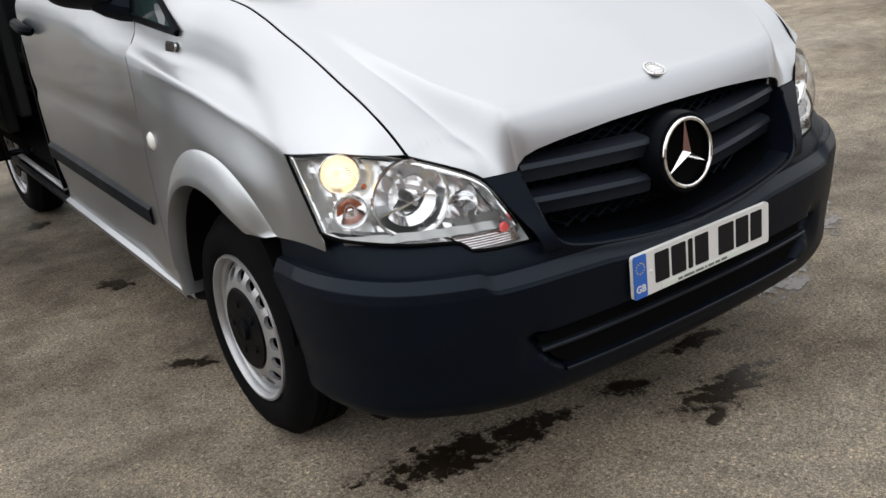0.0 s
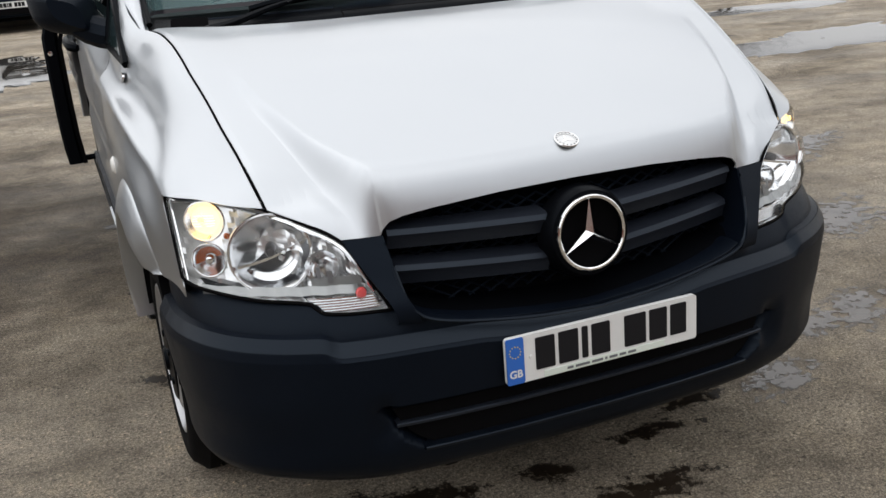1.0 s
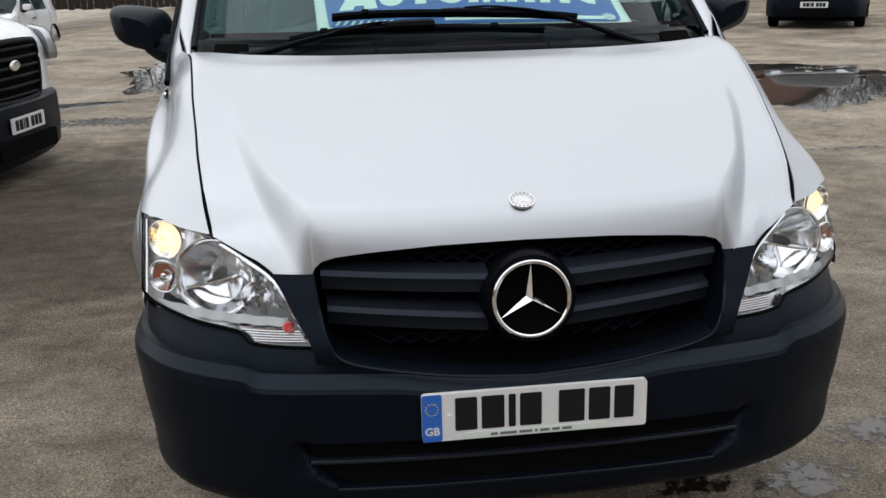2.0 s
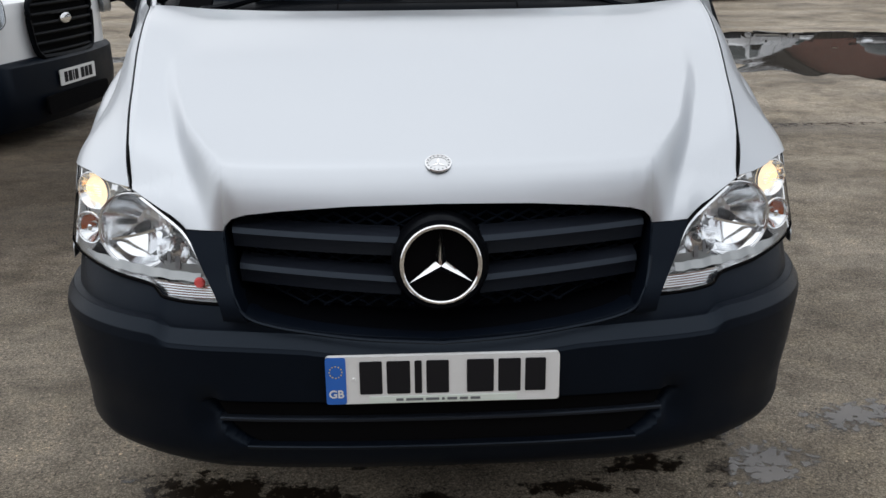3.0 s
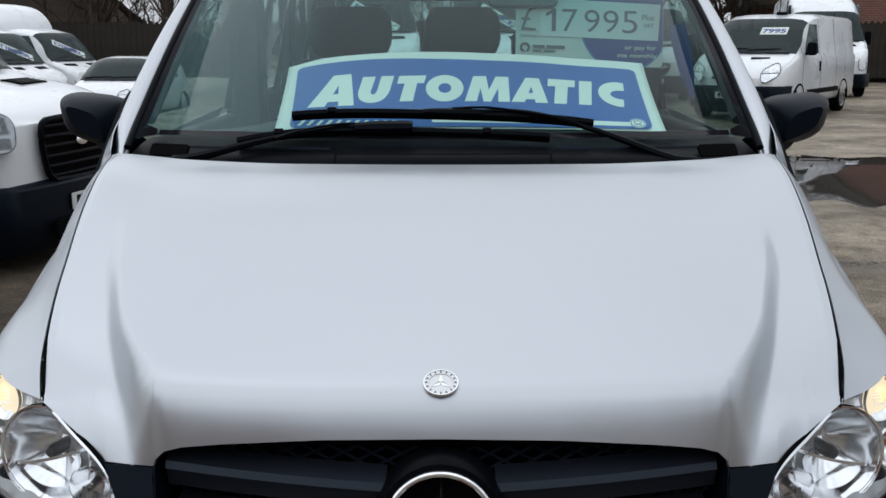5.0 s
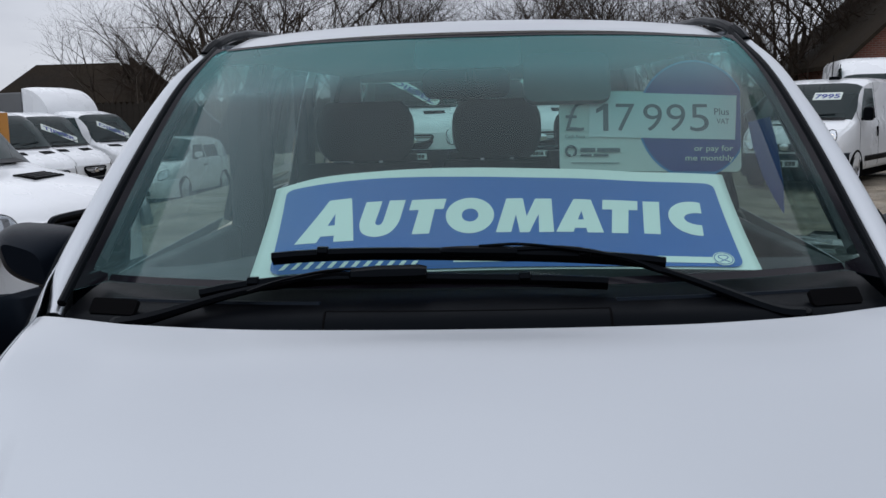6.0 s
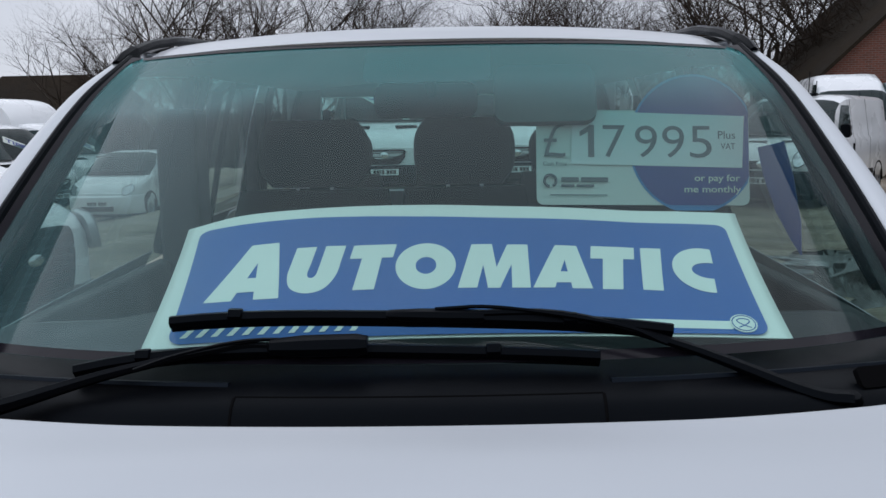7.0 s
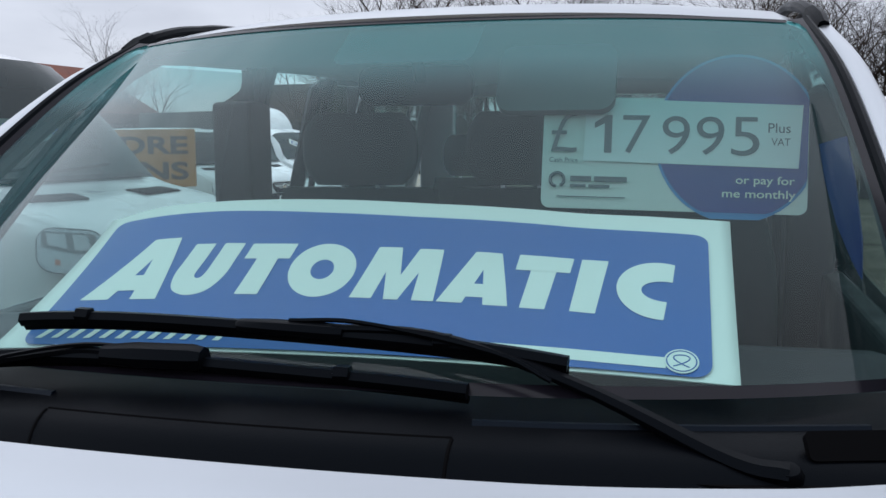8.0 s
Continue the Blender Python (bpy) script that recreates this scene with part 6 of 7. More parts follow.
def build_price_card():
    r = root("price_card", "white and blue price card hanging behind the windscreen", "sign")
    m = frame_from((0.232, 1.802, 1.455), (0.489, 0.047, -0.014), (0.004, 0.038, 0.209))
    finish("card", *prism(round_rect(0.492, 0.216, 0.016, 5, 0.246, 0.108), 0.003, m), CARD, r, "", 0)
    def circle(rad, foot):
        return [(min(0.362 + rad * math.cos(t), 0.4905), max(0.141 + 1.06 * rad * math.sin(t), foot)) for t in np.linspace(0, 2 * math.pi, 65)[:-1]]

    disc, rim = circle(0.146, 0.000), circle(0.151, -0.012)
    finish("pale_rim", *prism(rim, 0.001, m @ pose(0, -0.0012, 0)), material("light_blue_print", (0.05, 0.22, 0.50), 0.45), r, "", 0)
    finish("blue_disc", *prism(disc, 0.001, m @ pose(0, -0.0024, 0)), DEEP_BLUE, r, "", 0)
    finish("price_strip", *prism([(0.078, 0.092), (0.474, 0.086), (0.480, 0.205), (0.082, 0.214)], 0.001, m @ pose(0, -0.0040, 0)), material("strip_white", (0.70, 0.76, 0.74), 0.5), r, "", 0)
    mm = m @ pose(0, -0.0052, 0)
    fitted("£", 0.016, 0.066, 0.108, 0.185, mm, GREY_INK, r, "currency_mark", 0, -0.012)
    for ch, x in zip("7995", (0.151, 0.225, 0.288, 0.352)):
        fitted(ch, x, x + 0.051, 0.108, 0.181, mm, GREY_INK, r, "digit", 0, -0.006)
    finish("digit", *prism([(0.117, 0.108), (0.131, 0.108), (0.131, 0.181), (0.121, 0.181), (0.098, 0.166), (0.098, 0.155), (0.117, 0.165)], 0.0006, mm), GREY_INK, r, "", 0)
    fitted("Plus", 0.418, 0.458, 0.152, 0.170, mm, GREY_INK, r, "small_words")
    fitted("VAT", 0.424, 0.458, 0.128, 0.142, mm, GREY_INK, r, "small_words")
    fitted("Cash Price", 0.014, 0.068, 0.088, 0.097, mm, GREY_INK, r, "small_words")
    fitted("or pay for", 0.362, 0.468, 0.050, 0.070, mm, CARD, r, "small_words", 0, 0.01)
    fitted("me monthly", 0.338, 0.470, 0.024, 0.044, mm, CARD, r, "small_words", 0, 0.01)
    finish("logo", *tube([mm @ Vector((0.030 + 0.013 * math.cos(t), 0, 0.054 + 0.013 * math.sin(t))) for t in np.linspace(0.35 * math.pi - 2.2, 2 * math.pi - 1.7, 20)], 0.0035, 5), GREY_INK, r, "", 0)
    for x, w, z, h in ((0.055, 0.040, 0.057, 0.010), (0.100, 0.062, 0.057, 0.010), (0.055, 0.030, 0.043, 0.006), (0.090, 0.040, 0.043, 0.006), (0.030, 0.13, 0.022, 0.002)):
        finish("maker_bar", *prism(round_rect(w, h, 0.0008, 2, x + w / 2, z), 0.0008, mm), GREY_INK, r, "", 0)
    s = root("window_pennant", "blue printed card hung inside the passenger window, facing out", "sign")
    m2 = frame_from((0.80, 1.75, 1.34), (-0.45, 0.89, 0.0), (0.0, 0.0, 1.0))
    pen = [(-0.010, 0.0), (0.020, 0.031), (0.067, 0.090), (0.108, 0.170), (0.128, 0.232), (0.050, 0.246), (0.020, 0.172), (-0.006, 0.070)]
    finish("pennant", *prism(pen, 0.003, m2), PENNANT, s, "", 0)
    for z, w, x in ((0.200, 0.050, 0.072), (0.115, 0.025, 0.032)):
        finish("word_bar", *prism(round_rect(w, 0.016, 0.002, 2, x, z), 0.001, m2 @ pose(0, -0.0022, 0)), CARD, s, "", 0)


build_automatic_sign()
build_price_card()


# ---- other vehicles ----
def section(y, sp):
    """Half cross-section of a vehicle body at y, from sill to roof middle."""
    zt = lin(y, *sp["top"])
    w = sp["w"] / 2 * lin(y, *sp["plan"])
    zb = min(sp["belt"], zt - 0.09)
    s = sp["sill"]
    cab = ease(0.25, 0.6, zt - sp["belt"])
    lean = sp["lean"] * cab
    pts = [(w * 0.93, s), (w * 0.985, s + 0.06), (w, s + 0.22), (w, (s + 0.22 + zb) / 2), (w * 0.995, zb - 0.03), (w * (0.975 - 0.02 * cab), zb + 0.03)]
    a, b = zb + 0.03, zt
    for t in (0.35, 0.70, 0.88):
        pts.append((w * (0.955 - lean * t - 0.04 * (1 - cab) * t), a + (b - a) * t * (1.0 if cab > 0.3 else 0.8)))
    pts += [(w * (0.86 - lean * 0.95), zt - 0.022 * (0.4 + cab)), (w * 0.62 * (1 - lean), zt - 0.004), (w * 0.3, zt), (0.0, zt)]
    return [(x, y, z) for x, z in pts]


def build_vehicle(name, label, category, sp, m, group="", paint=None):
    """A van or car facing -y with its front at y = 0."""
    paint = paint or WHITE
    v = root(name, label, category, group)
    L = sp["length"]
    c0, c1 = sp["screen"]
    ys = sorted(set([0.0, 0.03, 0.08, 0.16, 0.28, 0.42] + list(np.linspace(0.6, c0, 5)) + list(np.linspace(c0, c1, 8)) + list(np.linspace(c1, L - 0.1, 9)) + [L - 0.04, L]))
    rows = [section(y, sp) for y in ys]
    n = len(rows[0])
    vb, fb, fg = [p for r in rows for p in r], [], []
    for i in range(len(ys) - 1):
        for j in range(n - 1):
            q = (i * n + j, i * n + j + 1, (i + 1) * n + j + 1, (i + 1) * n + j)
            (fg if c0 - 1e-6 <= ys[i] and ys[i + 1] <= c1 + 1e-6 and j >= 8 else fb).append(q)
    half = (vb, fb)
    f0 = rows[0]
    cap = grid([[(x * t, 0.0 - sp["nose"] * (1 - t * t), z) for x, y, z in f0] for t in (1.0, 0.85, 0.65, 0.4, 0.2, 0.0)])
    tail = grid([[(x * t, L, z) for x, y, z in rows[-1]] for t in (1.0, 0.0)])
    finish("body", *both(merge(half, cap, tail)), paint, v, "", 40)
    used = sorted({k for q in fg for k in q})
    back = {k: i for i, k in enumerate(used)}
    gl = ([vb[k] for k in used], [tuple(back[k] for k in q) for q in fg])
    finish("windscreen", *both(gl), TINTED, v, "dark windscreen", 50)
    # solid dark wedge fills the cab in place of the shade inside it
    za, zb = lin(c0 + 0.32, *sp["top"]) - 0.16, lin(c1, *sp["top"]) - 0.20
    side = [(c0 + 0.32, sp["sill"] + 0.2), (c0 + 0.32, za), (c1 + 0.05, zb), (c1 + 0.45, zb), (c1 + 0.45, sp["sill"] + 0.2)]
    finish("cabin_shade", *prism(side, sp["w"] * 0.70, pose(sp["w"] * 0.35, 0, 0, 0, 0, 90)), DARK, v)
    finish("scuttle", *grid([[(x, c0 - 0.02 - 0.02 * (1 - (x / sp["w"] * 2) ** 2) + d, lin(c0, *sp["top"]) + 0.006 + 0.3 * d) for x in np.linspace(-sp["w"] * 0.40, sp["w"] * 0.40, 9)] for d in (-0.02, 0.03, 0.07)]), TRIM, v, "", 40, 0.004)
    for s in (-1, 1):
        finish("wiper", *tube([(s * 0.30 - 0.35, c0 + 0.06, lin(c0 + 0.06, *sp["top"]) + 0.015), (s * 0.30 + 0.25, c0 + 0.10, lin(c0 + 0.10, *sp["top"]) + 0.015)], 0.010, 5), TRIM, v)
        # side glass, laid just proud of the flank
        for a, b in sp["windows"]:
            zs = np.linspace(sp["belt"] + 0.05, lin(min(b, L - 0.2), *sp["top"]) - 0.20, 4)
            r = []
            for z in zs:
                t = (z - zs[0]) / (zs[-1] - zs[0])
                y0 = a + (sp["slant"] * t if a < c1 + 0.3 else 0)
                pts = []
                for y in (y0, (y0 + b) / 2, b):
                    sec = section(y, sp)
                    x = float(np.interp(z, [p[2] for p in sec[:9]], [p[0] for p in sec[:9]]))
                    pts.append((s * (x + 0.006), y, z))
                r.append(pts)
            finish("side_window", *grid(r), TINTED, v, "", 40, 0.006)
        # wheels
        for y in sp["wheels"]:
            wh = root_part("wheel", v)
            R = sp["wheel_r"]
            c = Vector((s * (sp["w"] / 2 - 0.005), y, R))
            finish("tyre", *lathe([(R * 0.62, -0.19), (R * 0.93, -0.20), (R, -0.17), (R, -0.03), (R * 0.93, -0.004), (R * 0.80, 0.004), (R * 0.66, -0.006)], 32, c, (s, 0, 0)), RUBBER, wh)
            finish("rim", *lathe([(R * 0.67, -0.008), (R * 0.64, 0.0), (R * 0.58, -0.02), (R * 0.45, -0.022), (R * 0.30, -0.008), (R * 0.12, 0.002), (0.0, 0.002)], 32, c, (s, 0, 0)), STEEL, wh)
            for k in range(10):
                a = 2 * math.pi * k / 10
                finish("vent_hole", *lathe([(0.0, 0.0), (R * 0.06, 0.0)], 8, c + Vector((s * -0.018, R * 0.51 * math.cos(a), R * 0.51 * math.sin(a))), (s, 0, 0)), DARK, wh)
            if sp.get("black_arch"):
                finish("arch", *lathe([(R * 1.06, 0.006), (R * 1.20, 0.010), (R * 1.22, -0.02)], 30, c, (s, 0, 0), 0.22 if s > 0 else -0.28, 0.56), TRIM, v)
            # dark disc on the flank stands for the shade inside the arch
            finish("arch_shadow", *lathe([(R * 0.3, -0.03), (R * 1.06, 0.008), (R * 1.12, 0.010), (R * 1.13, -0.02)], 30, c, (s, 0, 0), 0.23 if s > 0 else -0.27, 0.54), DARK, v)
        # mirror
        mi = root_part("door_mirror", v)
        my = c0 + sp.get("mirror_at", 0.35)
        mz = sp["belt"] + 0.14
        finish("mirror_shell", *moved(prism(round_rect(0.17, sp.get("mirror_h", 0.26), 0.05), 0.12), pose(s * (sp["w"] / 2 + 0.09), my, mz)), paint if sp.get("mirror_white") else TRIM, mi, "", 30, 0, 0.02)
        finish("mirror_arm", *tube([(s * (sp["w"] / 2 - 0.05), my + 0.08, mz - 0.10), (s * (sp["w"] / 2 + 0.06), my + 0.06, mz - 0.08)], 0.03, 6), TRIM, mi)
        if sp.get("handle"):
            finish("door_handle", *tube([(s * (sp["w"] / 2 + 0.012), sp["handle"], sp["belt"] - 0.10), (s * (sp["w"] / 2 + 0.012), sp["handle"] + 0.03, sp["belt"] - 0.28)] if sp.get("tall_handle") else [(s * (sp["w"] / 2 + 0.012), sp["handle"], sp["belt"] - 0.12), (s * (sp["w"] / 2 + 0.012), sp["handle"] + 0.16, sp["belt"] - 0.11)], 0.016, 6), TRIM, v)
        for y in sp["seams"]:
            sec = section(y, sp)
            finish("door_seam", *tube([(s * (p[0] + 0.0005), p[1], p[2]) for p in sec[1:9]], 0.004, 4), DARK, v)
        if sp.get("strip"):
            finish("side_strip", *grid([[(s * (sp["w"] / 2 + d), y, sp["sill"] + sp["strip"] + h) for d, h in ((0, -0.05), (0.014, -0.04), (0.014, 0.04), (0, 0.05))] for y in (sp["wheels"][0] + 0.45, sp["wheels"][1] - 0.45)]), TRIM, v, "", 0)
        # headlamp
        lx, lz, lw, lh = sp["lamp"]
        lm = root_part("headlamp", v)
        slope = sp["lamp_turn"]
        out = round_rect(lw, lh, min(lw, lh) * sp.get("lamp_round", 0.40))
        sk = [(x, z + sp["lamp_skew"] * x) for x, z in out]
        base = pose(s * lx, sp["lamp_y"], lz, sp.get("lamp_tip", -12), 0, s * slope)
        flipm = Matrix.Diagonal((s, 1, 1, 1))
        finish("lamp_body", *prism(sk, 0.05, base @ flipm), LAMP_SHELL if sp.get("oval") else HOUSING, lm, "", 25)
        if not sp.get("oval"):
            finish("lamp_divider", *prism([(-lw * 0.44, -lh * 0.06), (lw * 0.44, -lh * 0.02), (lw * 0.44, lh * 0.02), (-lw * 0.44, -lh * 0.02)], 0.006, base @ flipm @ pose(0, -0.007, 0)), TRIM, lm, "", 0)
        finish("lamp_cover", *prism([(x * 1.02, z * 1.02) for x, z in sk], 0.012, base @ flipm @ pose(0, -0.014, 0)), CLEAR, lm, "", 25)
        finish("lamp_bezel", *tube([base @ flipm @ Vector((x * 1.03, -0.004, z * 1.03)) for x, z in sk + sk[:1]], 0.004 if sp.get("oval") else 0.007, 5), GREY_LAMP if sp.get("oval") else TRIM, lm)
        if sp.get("oval"):
            def cell(name, pts, mat, depth=0.004):
                pts = [(px * lw, pz * lh + sp["lamp_skew"] * px * lw) for px, pz in pts]
                finish(name, *prism(pts, depth, base @ flipm @ pose(0, -0.003 - depth, 0)), mat, lm, "", 20)
            cell("lamp_chamber", ((-0.42, 0.02), (-0.10, -0.06), (0.10, -0.02), (0.44, 0.06), (0.44, 0.42), (-0.36, 0.42)), GREY_LAMP)
            cell("lamp_reflector", ((-0.30, 0.05), (-0.06, 0.02), (-0.02, 0.38), (-0.26, 0.38)), LAMP_SHELL, 0.010)
            cell("lamp_reflector", ((0.06, 0.05), (0.34, 0.12), (0.36, 0.38), (0.08, 0.38)), LAMP_SHELL, 0.010)
            cell("lower_cell", ((-0.44, -0.38), (-0.10, -0.42), (-0.12, -0.16), (-0.42, -0.10)), GREY_LAMP)
            cell("lower_cell", ((0.04, -0.42), (0.42, -0.36), (0.42, -0.06), (0.06, -0.14)), LAMP_SHELL, 0.008)
            cell("amber_cell", ((0.16, -0.34), (0.24, -0.33), (0.24, -0.20), (0.16, -0.22)), AMBER, 0.012)
        r = min(lw, lh) * 0.30
        for kx in () if sp.get("oval") else (-0.22, 0.20):
            cc = base @ flipm @ Vector((kx * lw, -0.003, kx * lw * sp["lamp_skew"]))
            finish("lamp_bowl", *lathe([(r * 0.15, -0.03), (r * 0.6, -0.02), (r, 0.0), (r * 1.06, -0.004)], 20, cc, base.to_3x3() @ Vector((0, -1, 0))), LIT if sp.get("lit") and kx > 0 else CHROME, lm)
    # grille and bumper
    gz0, gz1, gw = sp["grille"]
    gy = -sp["nose"] - sp.get("proud", 0.022)
    g = root_part("grille", v)
    rake = sp.get("rake", 0.08)
    hexa = [(-gw / 2, gz1 - 0.03), (-gw / 2 + 0.05, gz1), (gw / 2 - 0.05, gz1), (gw / 2, gz1 - 0.03), (gw / 2 - 0.02, gz0 + 0.12), (gw / 2 - 0.12, gz0), (-gw / 2 + 0.12, gz0), (-gw / 2 + 0.02, gz0 + 0.12)]

    def bow(x, z):
        return gy + 0.10 * (x / (sp["w"] / 2)) ** 2 + rake * (z - gz0)

    if sp.get("oval"):
        w2 = gw / 2
        hexa = [(p.x, p.y) for p in curve([(-w2 + 0.10, gz0 + 0.01, 0), (0, gz0, 0), (w2 - 0.10, gz0 + 0.01, 0), (w2 - 0.035, gz0 + 0.07, 0), (w2 - 0.005, gz0 + 0.20, 0), (w2, gz1 - 0.07, 0), (w2 - 0.03, gz1 - 0.012, 0), (w2 - 0.12, gz1 + 0.006, 0), (0, gz1 + 0.014, 0), (-w2 + 0.12, gz1 + 0.006, 0), (-w2 + 0.03, gz1 - 0.012, 0), (-w2, gz1 - 0.07, 0), (-w2 + 0.005, gz0 + 0.20, 0), (-w2 + 0.035, gz0 + 0.07, 0), (-w2 + 0.10, gz0 + 0.01, 0)], 57)[:-1]]
    ring = [Vector((x, bow(x, z) - 0.01, z)) for x, z in hexa]
    finish("grille_frame", *tube(ring + ring[:1], 0.022, 6), TRIM, g)
    finish("grille_back", [(x, bow(x, z) + 0.004, z) for x, z in hexa], [tuple(range(len(hexa)))], DARK, g, "", 0)
    k = sp.get("slats", 5)
    for i in range(k):
        z = gz0 + (gz1 - gz0) * (i + 0.6) / (k + 0.2)
        hw = gw / 2 - 0.02 - (0.10 * (1 - (z - gz0) / 0.12) if z < gz0 + 0.12 else 0)
        bar = [(x, bow(x, z) - 0.012, z) for x in np.linspace(-hw, hw, 9)]
        finish("slat", *tube(bar, 0.012 if sp.get("oval") else 0.014, 6, 1.1 if sp.get("oval") else 0.7), TRIM, g)
    mz = gz1 - (gz1 - gz0) * 0.38
    finish("maker_oval", *moved(lathe([(0.0, 0.014), (0.045, 0.012), (0.060, 0.006), (0.062, -0.01)], 24, (0, 0, 0), (0, -1, 0)), pose(0, bow(0, mz) - 0.022, mz) @ Matrix.Diagonal((1.35, 1, 0.62 if sp.get("oval") else 1.0, 1))), CHROME, g, "chrome maker's badge")
    bz0, bz1 = sp["bumper"]
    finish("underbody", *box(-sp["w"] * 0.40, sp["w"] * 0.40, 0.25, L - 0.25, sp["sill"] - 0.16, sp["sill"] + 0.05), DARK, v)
    rows = []
    for u in np.linspace(-1, 1, 33):
        a = abs(u)
        x = u * (sp["w"] / 2 + 0.012) * min(1.0, 1.0)
        y0 = gy - 0.055 + 0.16 * a ** 2 + 0.55 * max(0.0, a - 0.80) / 0.2 * (a - 0.4)
        rows.append([(x, y0 + 0.12, bz1 + 0.01), (x, y0 + 0.035, bz1), (x, y0 + 0.006, bz1 - 0.03), (x, y0, (bz0 + bz1) / 2), (x, y0 + 0.02, bz0 + 0.06), (x, y0 + 0.07, bz0), (x, y0 + 0.22, bz0 - 0.01)])
    finish("bumper", *grid(rows), PLASTIC if sp.get("black_bumper", True) else paint, v, "black plastic bumper" if sp.get("black_bumper", True) else "", 40)
    finish("lower_intake", *moved(prism(round_rect(sp["w"] * 0.45, (bz1 - bz0) * 0.28, 0.03), 0.02), pose(0, gy - 0.062, bz0 + (bz1 - bz0) * 0.30)), DARK, v, "", 0)
    if sp.get("plate"):
        p = root_part("number_plate", v)
        pm = pose(0, gy - 0.066, sp["plate"])
        finish("plate", *prism(round_rect(0.52, 0.114, 0.008), 0.008, pm), PLATE_WHITE, p, "", 0)
        x = -0.21
        for w in (0.05, 0.055, 0.02, 0.05, None, 0.052, 0.052, 0.052):
            if w is None:
                x += 0.03
                continue
            finish("character_bar", *prism(round_rect(w, 0.076, 0.003, 2, x + w / 2, 0), 0.001, pm @ pose(0, -0.0015, 0)), INK, p, "", 0)
            x += w + 0.010
    for vx, vy, vw, vd in sp.get("vents", ()):
        for s in (-1, 1):
            ve = root_part("bonnet_vent", v)
            z0, z1 = lin(vy - vd / 2, *sp["top"]), lin(vy + vd / 2, *sp["top"])
            ang = math.degrees(math.atan2(z1 - z0, vd))
            pm = pose(s * vx, vy, (z0 + z1) / 2 + 0.001, ang, 0, s * 8)
            finish("vent_frame", *moved(box(-vw / 2, vw / 2, -vd / 2, vd / 2, -0.02, 0.006), pm), DARK, ve, "black bonnet vent", 0)
            for k in range(4):
                y = -vd / 2 + vd * (k + 0.5) / 4
                finish("vent_slat", *moved(box(-vw / 2 + 0.008, vw / 2 - 0.008, y - 0.008, y + 0.004, 0.004, 0.010), pm), TRIM, ve, "", 0)
    if sp.get("board"):
        word, bw, lean2 = sp["board"]
        y0, y1 = c0 + (c1 - c0) * 0.25, c0 + (c1 - c0) * 0.55
        z0, z1 = lin(y0, *sp["top"]), lin(y1, *sp["top"])
        bm2 = frame_from((sp.get("board_x", 0), y0 + 0.05, z0 + 0.012 - 0.06), (1, 0, 0), (0, y1 - y0, z1 - z0)) @ pose(0, 0, sp.get("board_up", 0), 0, lean2, 0)
        b = root_part("price_board", v)
        finish("board", *prism(round_rect(bw, 0.20, 0.01, 2, 0, 0.16), 0.004, bm2 @ pose(0, -0.07, 0)), CARD, b, "white windscreen board", 0)
        fitted(word, -bw * 0.44, bw * 0.44, 0.095, 0.215, bm2 @ pose(0, -0.073, 0), DEEP_BLUE, b, "board_word", 0, 0.03)
    v.matrix_basis = m
    return v


BIG_VAN = dict(length=5.5, w=2.02, belt=1.30, sill=0.36, lean=0.13, nose=0.06, screen=(1.02, 1.86), slant=0.42, windows=((1.45, 2.35),), wheels=(0.98, 4.3), wheel_r=0.345, seams=(1.22, 2.48, 3.6), strip=0.34,
               top=((0, 0.92), (0.06, 1.01), (0.16, 1.07), (0.45, 1.17), (1.02, 1.32), (1.30, 1.64), (1.60, 1.97), (1.86, 2.20), (2.1, 2.28), (2.6, 2.31), (5.5, 2.30)),
               plan=((0, 0.74), (0.06, 0.80), (0.16, 0.87), (0.42, 0.95), (0.8, 0.985), (1.2, 1.0), (5.3, 1.0), (5.5, 0.985)),
               lamp=(0.735, 0.93, 0.34, 0.25), lamp_turn=38, lamp_skew=0.25, lamp_y=0.055, grille=(0.64, 0.98, 0.98), bumper=(0.20, 0.62), plate=0.47, oval=True, vents=((0.46, 0.62, 0.42, 0.17),), handle=2.20, slats=5, mirror_h=0.36,
               mirror_at=0.50, rake=0.10)
ROW_VAN = dict(BIG_VAN, grille=(0.66, 0.90, 0.80), lamp=(0.76, 0.86, 0.26, 0.30), lamp_skew=0.1, slats=3, oval=False, plate=0.50, bumper=(0.28, 0.62), length=5.6,
               screen=(0.86, 1.52), windows=((1.22, 2.12),), seams=(1.02, 2.25, 3.4),
               belt=1.38, top=((0, 0.96), (0.06, 1.07), (0.16, 1.14), (0.42, 1.26), (0.86, 1.44), (1.08, 1.74), (1.30, 2.03), (1.52, 2.22), (1.75, 2.30), (2.3, 2.34), (5.6, 2.34)))
